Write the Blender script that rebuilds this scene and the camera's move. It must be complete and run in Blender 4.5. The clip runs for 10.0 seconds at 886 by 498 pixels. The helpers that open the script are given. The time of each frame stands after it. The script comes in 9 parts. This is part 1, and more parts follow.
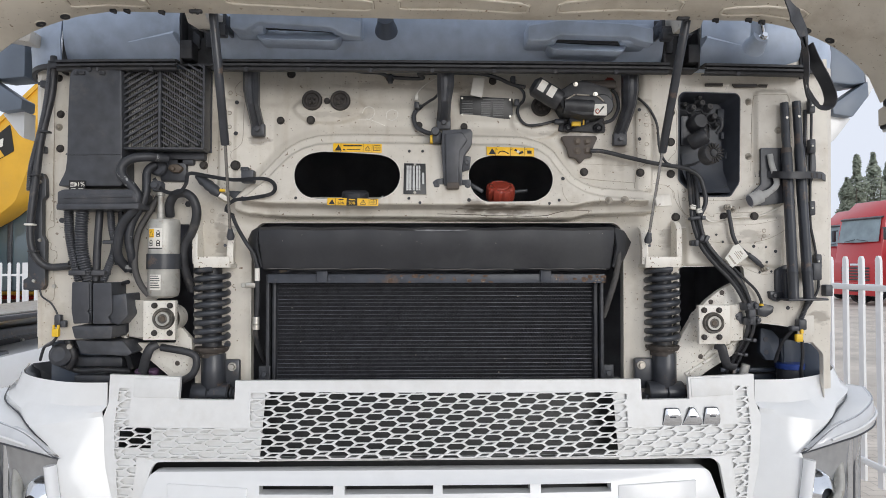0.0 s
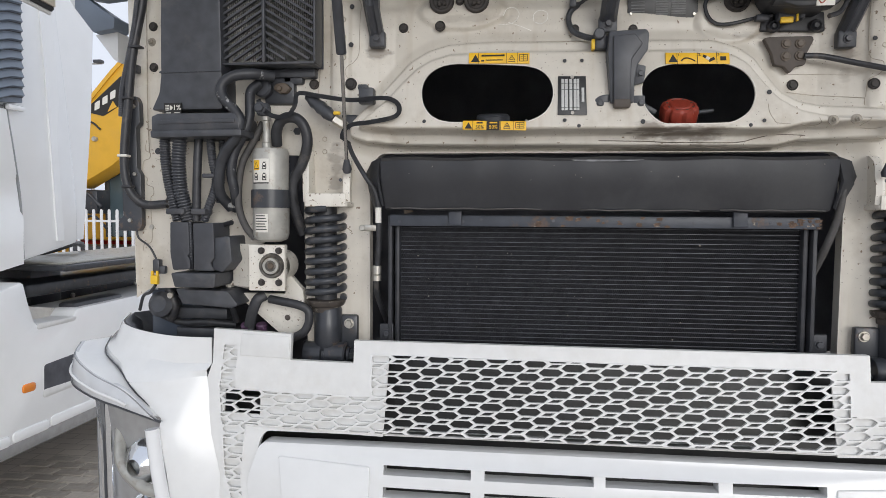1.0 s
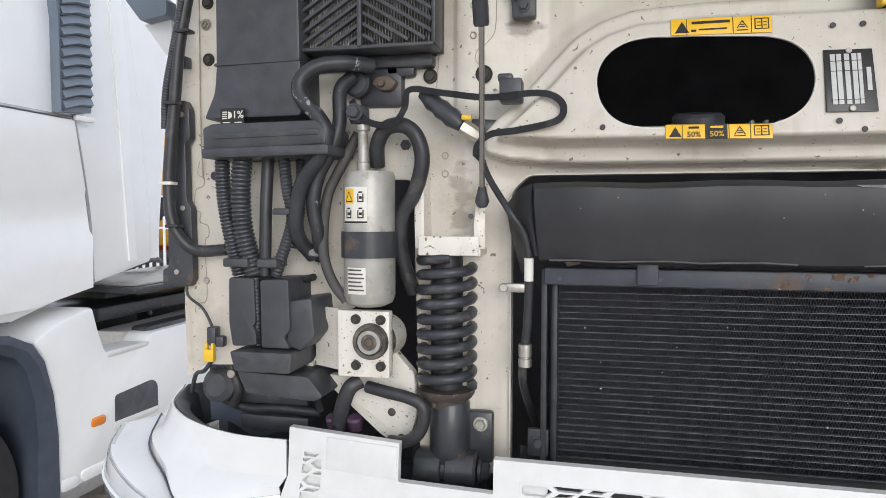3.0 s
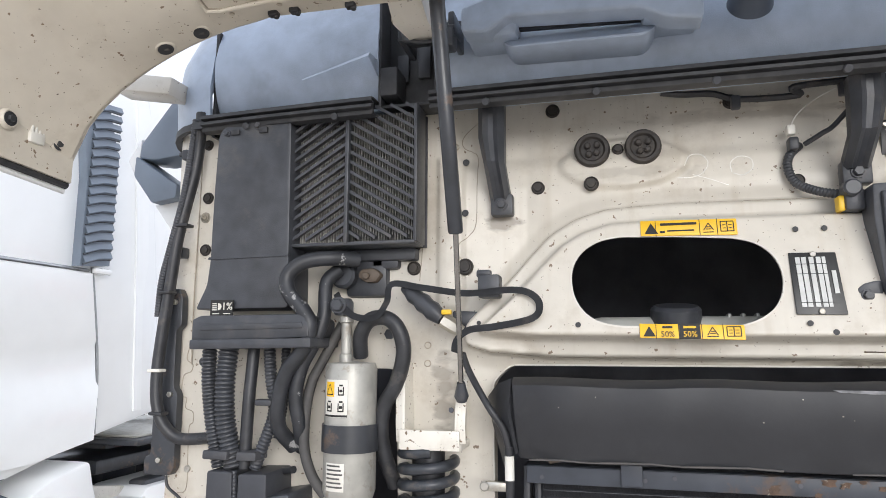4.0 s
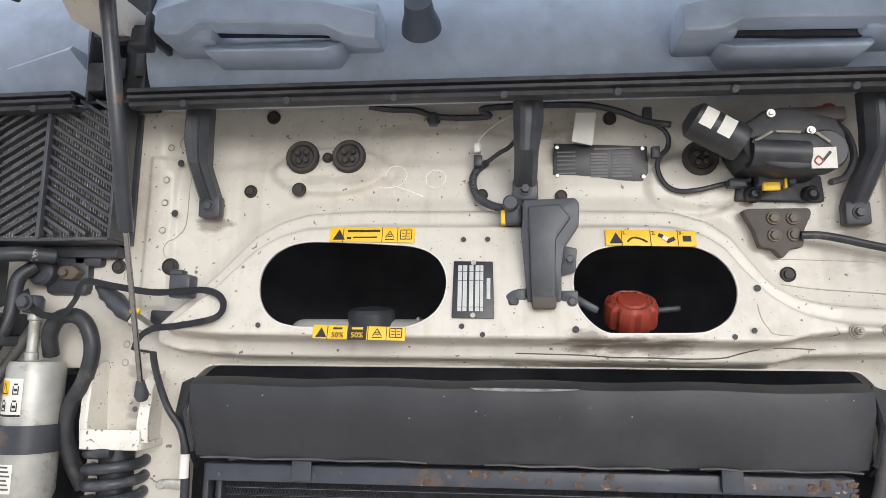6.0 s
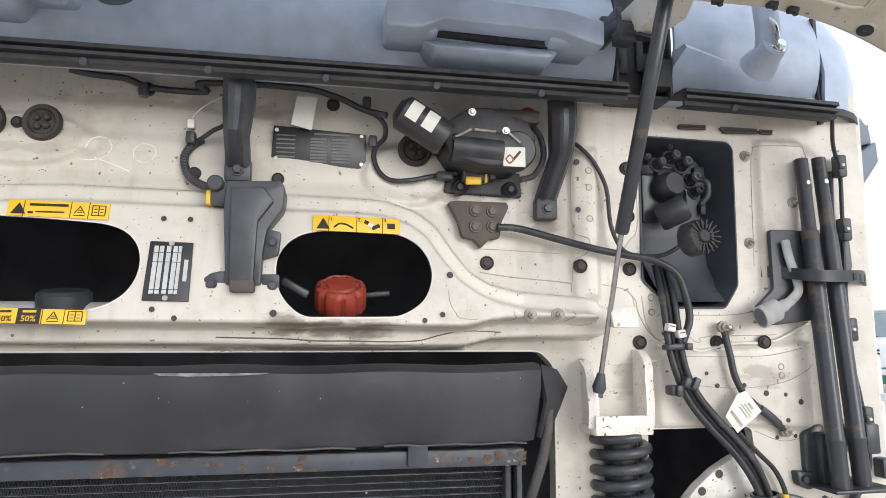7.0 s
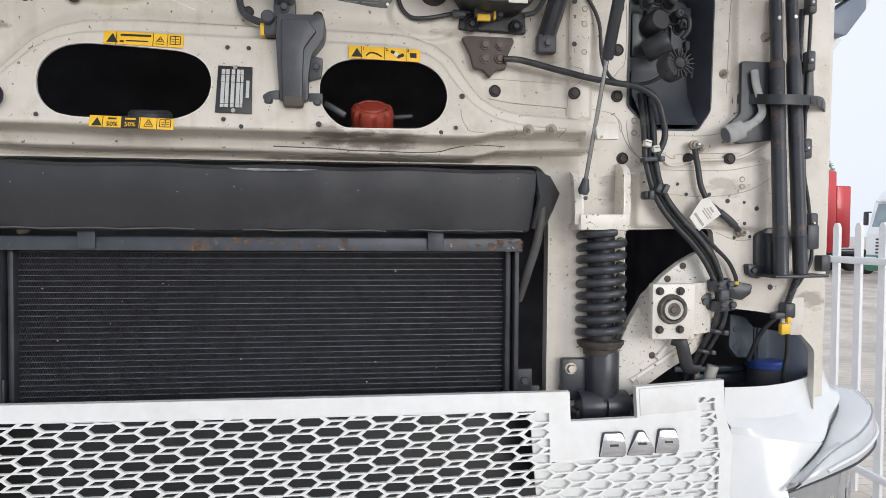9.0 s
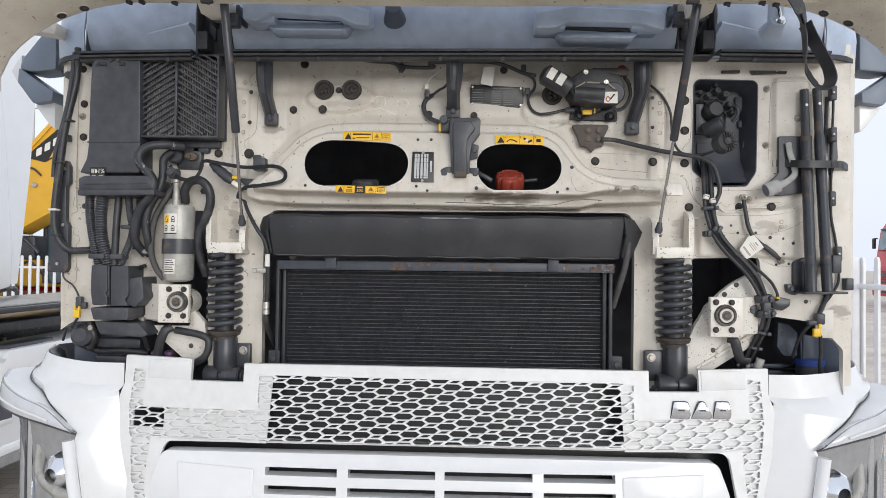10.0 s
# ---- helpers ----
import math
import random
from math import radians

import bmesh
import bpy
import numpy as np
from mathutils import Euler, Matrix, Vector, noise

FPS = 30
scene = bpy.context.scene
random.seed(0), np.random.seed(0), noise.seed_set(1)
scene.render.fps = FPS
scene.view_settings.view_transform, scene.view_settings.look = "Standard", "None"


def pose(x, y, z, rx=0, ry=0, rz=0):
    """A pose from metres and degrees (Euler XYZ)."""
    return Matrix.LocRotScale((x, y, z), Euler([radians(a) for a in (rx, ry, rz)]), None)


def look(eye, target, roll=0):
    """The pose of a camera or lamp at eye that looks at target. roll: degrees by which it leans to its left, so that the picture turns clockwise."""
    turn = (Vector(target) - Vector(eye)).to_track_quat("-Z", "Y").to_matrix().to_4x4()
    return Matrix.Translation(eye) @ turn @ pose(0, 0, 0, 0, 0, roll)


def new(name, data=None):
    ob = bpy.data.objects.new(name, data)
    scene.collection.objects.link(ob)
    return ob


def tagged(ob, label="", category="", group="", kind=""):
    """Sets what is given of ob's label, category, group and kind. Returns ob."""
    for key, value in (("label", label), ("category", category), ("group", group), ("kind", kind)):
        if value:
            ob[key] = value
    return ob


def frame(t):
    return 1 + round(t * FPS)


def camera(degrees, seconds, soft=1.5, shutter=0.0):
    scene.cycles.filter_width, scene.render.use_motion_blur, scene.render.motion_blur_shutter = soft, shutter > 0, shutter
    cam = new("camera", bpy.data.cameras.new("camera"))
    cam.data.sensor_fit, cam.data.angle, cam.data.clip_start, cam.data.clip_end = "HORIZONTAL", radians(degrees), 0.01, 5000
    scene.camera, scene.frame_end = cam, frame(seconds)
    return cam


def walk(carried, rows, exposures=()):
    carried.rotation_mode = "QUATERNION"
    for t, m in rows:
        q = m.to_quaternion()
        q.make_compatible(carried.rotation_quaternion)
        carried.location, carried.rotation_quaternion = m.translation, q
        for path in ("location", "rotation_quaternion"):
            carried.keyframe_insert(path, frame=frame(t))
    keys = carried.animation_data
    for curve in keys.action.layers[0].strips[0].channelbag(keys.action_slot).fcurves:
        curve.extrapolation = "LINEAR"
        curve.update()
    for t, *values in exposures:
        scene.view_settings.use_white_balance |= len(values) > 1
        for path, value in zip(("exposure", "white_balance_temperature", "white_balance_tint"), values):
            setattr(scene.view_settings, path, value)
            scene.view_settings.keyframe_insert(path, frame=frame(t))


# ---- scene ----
cam = camera(68.0, 10.0, 0.55)
EXPOSURES = [(0, -0.16), (0.5, -0.23), (1.0, -0.18), (2.2, -0.11), (3.5, 0.27), (5.2, 0.42), (7.0, 0.42), (7.5, 0.42), (8.0, 0.36), (8.3, 0.08), (8.5, -0.03), (9.0, 0.02), (9.5, 0.06), (10, 0.0)]
PATH = [
    (0, (-0.036, 0.003, 1.723), (0.015, 2.002, 1.767), 0.0),
    (0.5, (-0.074, 0.092, 1.725), (-0.091, 2.092, 1.712), 0.2),
    (0.7, (-0.119, 0.181, 1.706), (-0.201, 2.178, 1.635), 0.2),
    (1, (-0.184, 0.336, 1.697), (-0.404, 2.321, 1.59), 0.4),
    (1.2, (-0.22, 0.424, 1.692), (-0.539, 2.394, 1.568), 0.4),
    (1.5, (-0.282, 0.534, 1.692), (-0.638, 2.495, 1.522), 0.4),
    (2, (-0.374, 0.701, 1.705), (-0.761, 2.644, 1.429), 0.4),
    (2.2, (-0.403, 0.753, 1.715), (-0.798, 2.693, 1.432), 0.4),
    (3.3, (-0.397, 0.808, 1.805), (-0.853, 2.754, 1.857), 0.1),
    (3.5, (-0.387, 0.8, 1.827), (-0.85, 2.738, 1.997), 0.2),
    (4, (-0.342, 0.801, 1.866), (-0.828, 2.719, 2.163), 0.1),
    (4.5, (-0.273, 0.811, 1.875), (-0.749, 2.731, 2.175), 0.2),
    (5, (-0.181, 0.816, 1.873), (-0.601, 2.748, 2.174), 0.3),
    (5.2, (-0.152, 0.817, 1.868), (-0.527, 2.756, 2.179), 0.3),
    (6.3, (0.026, 0.82, 1.858), (0.0, 2.795, 2.171), 0.4),
    (6.5, (0.058, 0.819, 1.863), (0.171, 2.793, 2.164), 0.2),
    (7, (0.156, 0.81, 1.858), (0.498, 2.762, 2.132), 0.1),
    (7.2, (0.19, 0.808, 1.86), (0.588, 2.752, 2.103), 0.1),
    (7.5, (0.243, 0.8, 1.829), (0.634, 2.747, 2.067), 0.2),
    (8, (0.29, 0.81, 1.781), (0.635, 2.779, 1.835), 0.3),
    (8.2, (0.294, 0.816, 1.76), (0.618, 2.789, 1.723), 0.2),
    (8.5, (0.281, 0.8, 1.74), (0.549, 2.776, 1.583), 0.6),
    (9, (0.15, 0.589, 1.707), (0.406, 2.572, 1.653), 0.4),
    (9.5, (0.049, 0.31, 1.698), (0.235, 2.302, 1.68), 0.4),
    (10, (0.061, 0.0, 1.692), (-0.017, 1.998, 1.734), 0.7),
]
walk(cam, [(t, look(eye, target, roll)) for t, eye, target, roll in PATH], exposures=EXPOSURES)

# ---- light ----
world = bpy.data.worlds.new("overcast_sky")
scene.world = world
world.use_nodes = True
wn = world.node_tree.nodes
wl = world.node_tree.links
sky = wn.new("ShaderNodeTexSky")
sky.sky_type = "NISHITA"
sky.sun_disc = False
sky.sun_elevation = radians(12)
sky.sun_rotation = radians(150)
sky.dust_density = 4.0
sky.ozone_density = 1.0
soft_sky = wn.new("ShaderNodeHueSaturation")
soft_sky.inputs["Saturation"].default_value = 0.22
wl.new(sky.outputs[0], soft_sky.inputs["Color"])
cloud = wn.new("ShaderNodeMix")
cloud.data_type = "RGBA"
cloud.inputs[0].default_value = 0.75
cloud.inputs[7].default_value = (10.3, 11.0, 12.6, 1)
wl.new(soft_sky.outputs[0], cloud.inputs[6])
wl.new(cloud.outputs[2], wn["Background"].inputs["Color"])
wn["Background"].inputs["Strength"].default_value = 0.105

sun_data = bpy.data.lights.new("sun", "SUN")
sun_data.energy = 1.25
sun_data.angle = radians(34)
sun_data.color = (1.0, 0.985, 0.965)
sun = new("sun", sun_data)
sun.matrix_world = look((4.0, -8.0, 3.2), (0, 1.8, 1.7))


# ---- materials ----
def mat(name, color, rough=0.5, metal=0.0, var=0.12, scale=14.0, dirt=None, dirt_scale=3.0, dirt_amount=0.35, bump=0.0, bump_scale=220.0, coat=0.0, spec=0.5, island=0.0, edge=(0.5, 0.72)):
    m = bpy.data.materials.new(name)
    m.use_nodes = True
    n, l = m.node_tree.nodes, m.node_tree.links
    b = n["Principled BSDF"]
    b.inputs["Roughness"].default_value = rough
    b.inputs["Metallic"].default_value = metal
    b.inputs["Coat Weight"].default_value = coat
    b.inputs["Coat Roughness"].default_value = 0.08
    b.inputs["Specular IOR Level"].default_value = spec
    co = n.new("ShaderNodeTexCoord")
    fine = n.new("ShaderNodeTexNoise")
    fine.inputs["Scale"].default_value = scale
    fine.inputs["Detail"].default_value = 6
    l.new(co.outputs["Object"], fine.inputs["Vector"])
    ramp = n.new("ShaderNodeMapRange")
    ramp.inputs[1].default_value, ramp.inputs[2].default_value = 0.3, 0.7
    ramp.inputs[3].default_value, ramp.inputs[4].default_value = 1 - var, 1 + var
    l.new(fine.outputs[0], ramp.inputs[0])
    shade = n.new("ShaderNodeMix")
    shade.data_type, shade.blend_type = "RGBA", "MULTIPLY"
    shade.inputs[0].default_value = 1
    shade.inputs[6].default_value = (*color, 1)
    l.new(ramp.outputs[0], shade.inputs[7])
    out = shade.outputs[2]
    if dirt:
        big = n.new("ShaderNodeTexNoise")
        big.inputs["Scale"].default_value = dirt_scale
        big.inputs["Detail"].default_value = 9
        big.inputs["Roughness"].default_value = 0.68
        l.new(co.outputs["Object"], big.inputs["Vector"])
        cut = n.new("ShaderNodeMapRange")
        cut.inputs[1].default_value, cut.inputs[2].default_value = edge
        cut.inputs[4].default_value = dirt_amount
        l.new(big.outputs[0], cut.inputs[0])
        mix = n.new("ShaderNodeMix")
        mix.data_type = "RGBA"
        mix.inputs[7].default_value = (*dirt, 1)
        l.new(cut.outputs[0], mix.inputs[0])
        l.new(out, mix.inputs[6])
        out = mix.outputs[2]
        rr = n.new("ShaderNodeMapRange")
        rr.inputs[3].default_value, rr.inputs[4].default_value = rough, min(1, rough + 0.3)
        l.new(cut.outputs[0], rr.inputs[0])
        l.new(rr.outputs[0], b.inputs["Roughness"])
    if island:
        rnd = n.new("ShaderNodeObjectInfo")
        mr = n.new("ShaderNodeMapRange")
        mr.inputs[3].default_value, mr.inputs[4].default_value = 1 - island, 1 + island
        l.new(rnd.outputs["Random"], mr.inputs[0])
        mm = n.new("ShaderNodeMix")
        mm.data_type, mm.blend_type = "RGBA", "MULTIPLY"
        mm.inputs[0].default_value = 1
        l.new(out, mm.inputs[6])
        l.new(mr.outputs[0], mm.inputs[7])
        out = mm.outputs[2]
    l.new(out, b.inputs["Base Color"])
    if bump:
        nb = n.new("ShaderNodeTexNoise")
        nb.inputs["Scale"].default_value = bump_scale
        nb.inputs["Detail"].default_value = 3
        l.new(co.outputs["Object"], nb.inputs["Vector"])
        bp = n.new("ShaderNodeBump")
        bp.inputs["Strength"].default_value = bump
        bp.inputs["Distance"].default_value = 0.002
        l.new(nb.outputs[0], bp.inputs["Height"])
        l.new(bp.outputs[0], b.inputs["Normal"])
    return m




def soiled_paint(name, color, streak=0.20, speck=0.8, stains=()):
    """Cream body paint with blotches, run-down streaks, specks and stains at (x, z, rx, rz, amount)."""
    m = mat(name, color, 0.40, var=0.04, scale=30, dirt=(0.38, 0.32, 0.24), dirt_scale=7, dirt_amount=0.36, edge=(0.53, 0.66), bump=0.05, bump_scale=60, coat=0.15)
    n, l = m.node_tree.nodes, m.node_tree.links
    b = n["Principled BSDF"]
    out = b.inputs["Base Color"].links[0].from_socket
    co = n.new("ShaderNodeTexCoord")

    def over(out, fac, tint):
        mix = n.new("ShaderNodeMix")
        mix.data_type = "RGBA"
        mix.inputs[7].default_value = (*tint, 1)
        l.new(fac, mix.inputs[0])
        l.new(out, mix.inputs[6])
        return mix.outputs[2]

    def noise(scale, squeeze, low, high, top, detail=6):
        mp = n.new("ShaderNodeMapping")
        mp.inputs["Scale"].default_value = squeeze
        l.new(co.outputs["Object"], mp.inputs["Vector"])
        nz = n.new("ShaderNodeTexNoise")
        nz.inputs["Scale"].default_value, nz.inputs["Detail"].default_value = scale, detail
        l.new(mp.outputs[0], nz.inputs["Vector"])
        mr = n.new("ShaderNodeMapRange")
        mr.inputs[1].default_value, mr.inputs[2].default_value, mr.inputs[4].default_value = low, high, top
        l.new(nz.outputs[0], mr.inputs[0])
        return nz.outputs[0], mr.outputs[0]

    out = over(out, noise(15, (2.6, 1, 0.18), 0.56, 0.78, streak, 9)[1], (0.40, 0.32, 0.22))
    out = over(out, noise(95, (1, 1, 1), 0.690, 0.712, speck, 3)[1], (0.20, 0.14, 0.09))
    out = over(out, noise(240, (1, 1, 1), 0.722, 0.740, speck, 2)[1], (0.10, 0.075, 0.055))
    rough_noise = noise(42, (0.6, 1, 1.5), 0, 1, 1, 12)[0] if stains else None
    for x, z, rx, rz, amount in stains:
        mp = n.new("ShaderNodeMapping")
        mp.vector_type = "POINT"
        mp.inputs["Location"].default_value = (-x / rx, 0, -z / rz)
        mp.inputs["Scale"].default_value = (1 / rx, 0, 1 / rz)
        l.new(co.outputs["Object"], mp.inputs["Vector"])
        ln = n.new("ShaderNodeVectorMath")
        ln.operation = "LENGTH"
        l.new(mp.outputs[0], ln.inputs[0])
        ad = n.new("ShaderNodeMath")
        ad.operation = "MULTIPLY_ADD"
        ad.inputs[1].default_value = 2.2
        l.new(rough_noise, ad.inputs[0])
        l.new(ln.outputs["Value"], ad.inputs[2])
        mr = n.new("ShaderNodeMapRange")
        mr.inputs[1].default_value, mr.inputs[2].default_value, mr.inputs[3].default_value, mr.inputs[4].default_value = 1.45, 1.85, amount, 0
        l.new(ad.outputs[0], mr.inputs[0])
        out = over(out, mr.outputs[0], (0.20, 0.165, 0.13))
    l.new(out, b.inputs["Base Color"])
    return m


CREAM = soiled_paint("cream_paint", (0.68, 0.645, 0.58))
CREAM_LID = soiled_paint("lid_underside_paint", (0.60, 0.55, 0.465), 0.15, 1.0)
SEAMDIRT = mat("dirty_seam", (0.40, 0.35, 0.28), 0.7, var=0.3, scale=60)
WHITE = mat("white_paint", (0.75, 0.755, 0.75), 0.22, var=0.02, scale=20, dirt=(0.55, 0.53, 0.48), dirt_scale=6, dirt_amount=0.18, coat=0.6)
WHITE_PLASTIC = mat("white_grille_plastic", (0.73, 0.73, 0.715), 0.38, var=0.03, scale=40, dirt=(0.50, 0.46, 0.39), dirt_scale=9, dirt_amount=0.25)
TRUCK_WHITE = mat("truck_white_paint", (0.91, 0.92, 0.92), 0.2, var=0.02, scale=6, coat=0.6)
PLASTIC = mat("black_plastic", (0.050, 0.053, 0.061), 0.38, var=0.25, scale=30, dirt=(0.12, 0.11, 0.10), dirt_scale=16, dirt_amount=0.4, edge=(0.55, 0.68), bump=0.15, bump_scale=500)
COWL = mat("grey_cowl_plastic", (0.42, 0.492, 0.605), 0.30, var=0.1, scale=25, dirt=(0.11, 0.11, 0.11), dirt_scale=5, dirt_amount=0.3, bump=0.22, bump_scale=650)
LIP = mat("matt_black_plastic", (0.034, 0.035, 0.039), 0.55, var=0.3, scale=50, dirt=(0.09, 0.085, 0.075), dirt_scale=25, dirt_amount=0.3)
WORNHOSE = mat("worn_rubber_hose", (0.030, 0.032, 0.037), 0.42, var=0.3, scale=40, dirt=(0.42, 0.42, 0.41), dirt_scale=30, dirt_amount=0.75, edge=(0.615, 0.64))
RUBBER = mat("black_rubber", (0.032, 0.033, 0.037), 0.42, var=0.3, scale=40, dirt=(0.13, 0.115, 0.10), dirt_scale=25, dirt_amount=0.45, edge=(0.56, 0.66))
RECESS = mat("recess_plastic", (0.062, 0.069, 0.084), 0.42, var=0.15, scale=25, dirt=(0.09, 0.09, 0.09), dirt_scale=8, dirt_amount=0.4)
CONNECTOR = mat("dusty_connector_plastic", (0.048, 0.050, 0.058), 0.5, var=0.15, scale=30, dirt=(0.13, 0.125, 0.12), dirt_scale=10, dirt_amount=0.4)
GREYHOSE = mat("grey_dusty_hose", (0.075, 0.072, 0.07), 0.65, var=0.2, scale=30, dirt=(0.25, 0.22, 0.19), dirt_scale=20, dirt_amount=0.3)
BLACKSTEEL = mat("black_painted_steel", (0.036, 0.039, 0.046), 0.33, var=0.2, scale=30, dirt=(0.17, 0.11, 0.07), dirt_scale=18, dirt_amount=0.5, coat=0.1, edge=(0.57, 0.64))
SPRING = mat("spring_steel", (0.040, 0.044, 0.052), 0.34, var=0.3, scale=40, dirt=(0.13, 0.11, 0.09), dirt_scale=40, dirt_amount=0.55, edge=(0.55, 0.64))
DUCT = mat("rubber_air_guide", (0.026, 0.027, 0.031), 0.48, var=0.15, scale=18, dirt=(0.075, 0.075, 0.075), dirt_scale=4, dirt_amount=0.5, bump=0.1, bump_scale=90)
FIN = mat("condenser_fins", (0.032, 0.033, 0.039), 0.6, metal=0.0, spec=0.25, var=0.3, scale=60, dirt=(0.045, 0.043, 0.042), dirt_scale=10, dirt_amount=0.4)
FINTUBE = mat("condenser_tubes", (0.080, 0.084, 0.097), 0.4, metal=0.0, var=0.5, scale=35, dirt=(0.03, 0.03, 0.033), dirt_scale=14, dirt_amount=0.7)
BARSTEEL = mat("rusty_dark_bar", (0.055, 0.062, 0.078), 0.42, var=0.2, scale=25, dirt=(0.16, 0.10, 0.065), dirt_scale=11, dirt_amount=0.6, edge=(0.585, 0.65))
CHANNEL = mat("dark_channel_steel", (0.031, 0.033, 0.039), 0.5, var=0.25, scale=30, dirt=(0.12, 0.11, 0.10), dirt_scale=14, dirt_amount=0.4)
ALU = mat("dull_aluminium", (0.42, 0.41, 0.375), 0.42, metal=0.35, var=0.12, scale=40, dirt=(0.24, 0.20, 0.15), dirt_scale=22, dirt_amount=0.55, edge=(0.55, 0.63))
NOZZLE = mat("dull_grey_pipe", (0.34, 0.34, 0.33), 0.55, var=0.15, scale=40, dirt=(0.16, 0.15, 0.13), dirt_scale=30, dirt_amount=0.5, edge=(0.55, 0.64))
STEEL = mat("zinc_steel", (0.55, 0.53, 0.48), 0.35, metal=0.9, var=0.15, scale=60, dirt=(0.25, 0.17, 0.1), dirt_scale=40, dirt_amount=0.5)
STUDGREY = mat("dull_stud", (0.36, 0.33, 0.28), 0.55, metal=0.3, var=0.25, scale=80, dirt=(0.2, 0.15, 0.1), dirt_scale=40, dirt_amount=0.5)
GRIME = mat("grime_line", (0.15, 0.115, 0.085), 0.8, var=0.4, scale=50)
BROWNSTEEL = mat("brown_plate", (0.085, 0.070, 0.060), 0.6, var=0.2, scale=40, dirt=(0.06, 0.05, 0.04), dirt_scale=20, dirt_amount=0.5)
BOLTBROWN = mat("brown_bolt", (0.105, 0.080, 0.058), 0.5, metal=0.0, var=0.2, scale=80)
PLUG = mat("rubber_plug", (0.038, 0.033, 0.030), 0.6, var=0.25, scale=50, dirt=(0.11, 0.09, 0.07), dirt_scale=30, dirt_amount=0.4)
SPATTERED = soiled_paint("spattered_cream_paint", (0.76, 0.725, 0.65), 0.3, 1.0)
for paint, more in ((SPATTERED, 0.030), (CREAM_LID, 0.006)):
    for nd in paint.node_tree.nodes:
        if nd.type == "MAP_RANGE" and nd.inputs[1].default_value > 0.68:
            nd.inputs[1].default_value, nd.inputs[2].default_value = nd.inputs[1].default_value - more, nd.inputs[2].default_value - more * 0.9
YELLOW = mat("yellow_label", (0.86, 0.50, 0.02), 0.4, var=0.05, scale=60)
YCLIP = mat("yellow_clip", (0.82, 0.52, 0.03), 0.4, var=0.08, scale=60)
INK = mat("black_print", (0.015, 0.014, 0.012), 0.5, var=0.05)
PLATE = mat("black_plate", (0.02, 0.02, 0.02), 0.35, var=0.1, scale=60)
PLATEFIELD = mat("silver_plate_field", (0.55, 0.55, 0.53), 0.4, metal=0.2, var=0.1, scale=60)
PLATEDIM = mat("dim_plate_field", (0.15, 0.15, 0.148), 0.5, var=0.15, scale=60)
PAPER = mat("white_label", (0.74, 0.72, 0.66), 0.55, var=0.06, scale=60, dirt=(0.4, 0.35, 0.26), dirt_scale=30, dirt_amount=0.35)
REDCAP = mat("red_cap_plastic", (0.36, 0.055, 0.032), 0.45, var=0.1, scale=50, dirt=(0.2, 0.06, 0.04), dirt_scale=30, dirt_amount=0.5)
BLUECAP = mat("blue_cap_plastic", (0.03, 0.07, 0.30), 0.4, var=0.1, scale=50)
TANK = mat("milky_tank", (0.42, 0.42, 0.39), 0.45, var=0.1, scale=30)
CHROME = mat("chrome", (0.72, 0.74, 0.77), 0.12, metal=1.0, var=0.03)
LAMPWHITE = mat("lamp_lens", (0.78, 0.79, 0.80), 0.12, var=0.02, coat=0.8)
LENS = mat("clear_lamp_lens", (0.56, 0.57, 0.585), 0.08, var=0.06, scale=30, coat=1.0)
DEFLECTOR = mat("slate_deflector_plastic", (0.17, 0.205, 0.255), 0.38, var=0.12, scale=12, dirt=(0.10, 0.10, 0.10), dirt_scale=6, dirt_amount=0.3, bump=0.1, bump_scale=500)
BARRUST = mat("flaking_rust", (0.115, 0.072, 0.050), 0.75, var=0.35, scale=90, dirt=(0.40, 0.36, 0.31), dirt_scale=55, dirt_amount=0.8, edge=(0.55, 0.60), bump=0.5, bump_scale=260)
MUDGUARD = mat("slate_mudguard_plastic", (0.062, 0.078, 0.108), 0.45, var=0.15, scale=12, dirt=(0.09, 0.09, 0.09), dirt_scale=6, dirt_amount=0.4)
LAMPGREY = mat("lamp_reflector", (0.45, 0.46, 0.47), 0.2, metal=0.6, var=0.1, scale=30)
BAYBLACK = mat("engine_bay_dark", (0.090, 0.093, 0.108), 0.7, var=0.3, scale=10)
RED = mat("red_truck_paint", (0.56, 0.03, 0.035), 0.3, var=0.03, coat=0.4)
GREEN = mat("green_truck_paint", (0.02, 0.20, 0.11), 0.3, var=0.03, coat=0.4)
CATYELLOW = mat("excavator_yellow", (0.72, 0.40, 0.035), 0.4, var=0.06, scale=4, dirt=(0.35, 0.22, 0.07), dirt_scale=2, dirt_amount=0.3)
GEARBOX = mat("black_motor_casting", (0.028, 0.029, 0.033), 0.45, var=0.3, scale=40, dirt=(0.09, 0.085, 0.075), dirt_scale=20, dirt_amount=0.4, edge=(0.55, 0.66))
GLASSDARK = mat("tinted_glass", (0.10, 0.14, 0.16), 0.06, var=0.02, spec=0.8, coat=0.5)
TRUCKGLASS = mat("pale_windscreen_glass", (0.30, 0.37, 0.40), 0.45, var=0.2, scale=2, spec=0.2)
FENCE = mat("white_fence_paint", (0.82, 0.82, 0.82), 0.5, var=0.04, scale=12)
TYRE = mat("tyre_rubber", (0.025, 0.025, 0.026), 0.75, var=0.2, scale=20)
LEAF = mat("poplar_leaves", (0.33, 0.365, 0.29), 0.6, var=0.35, scale=3)
BARK = mat("bark", (0.12, 0.10, 0.08), 0.8, var=0.2, scale=10)
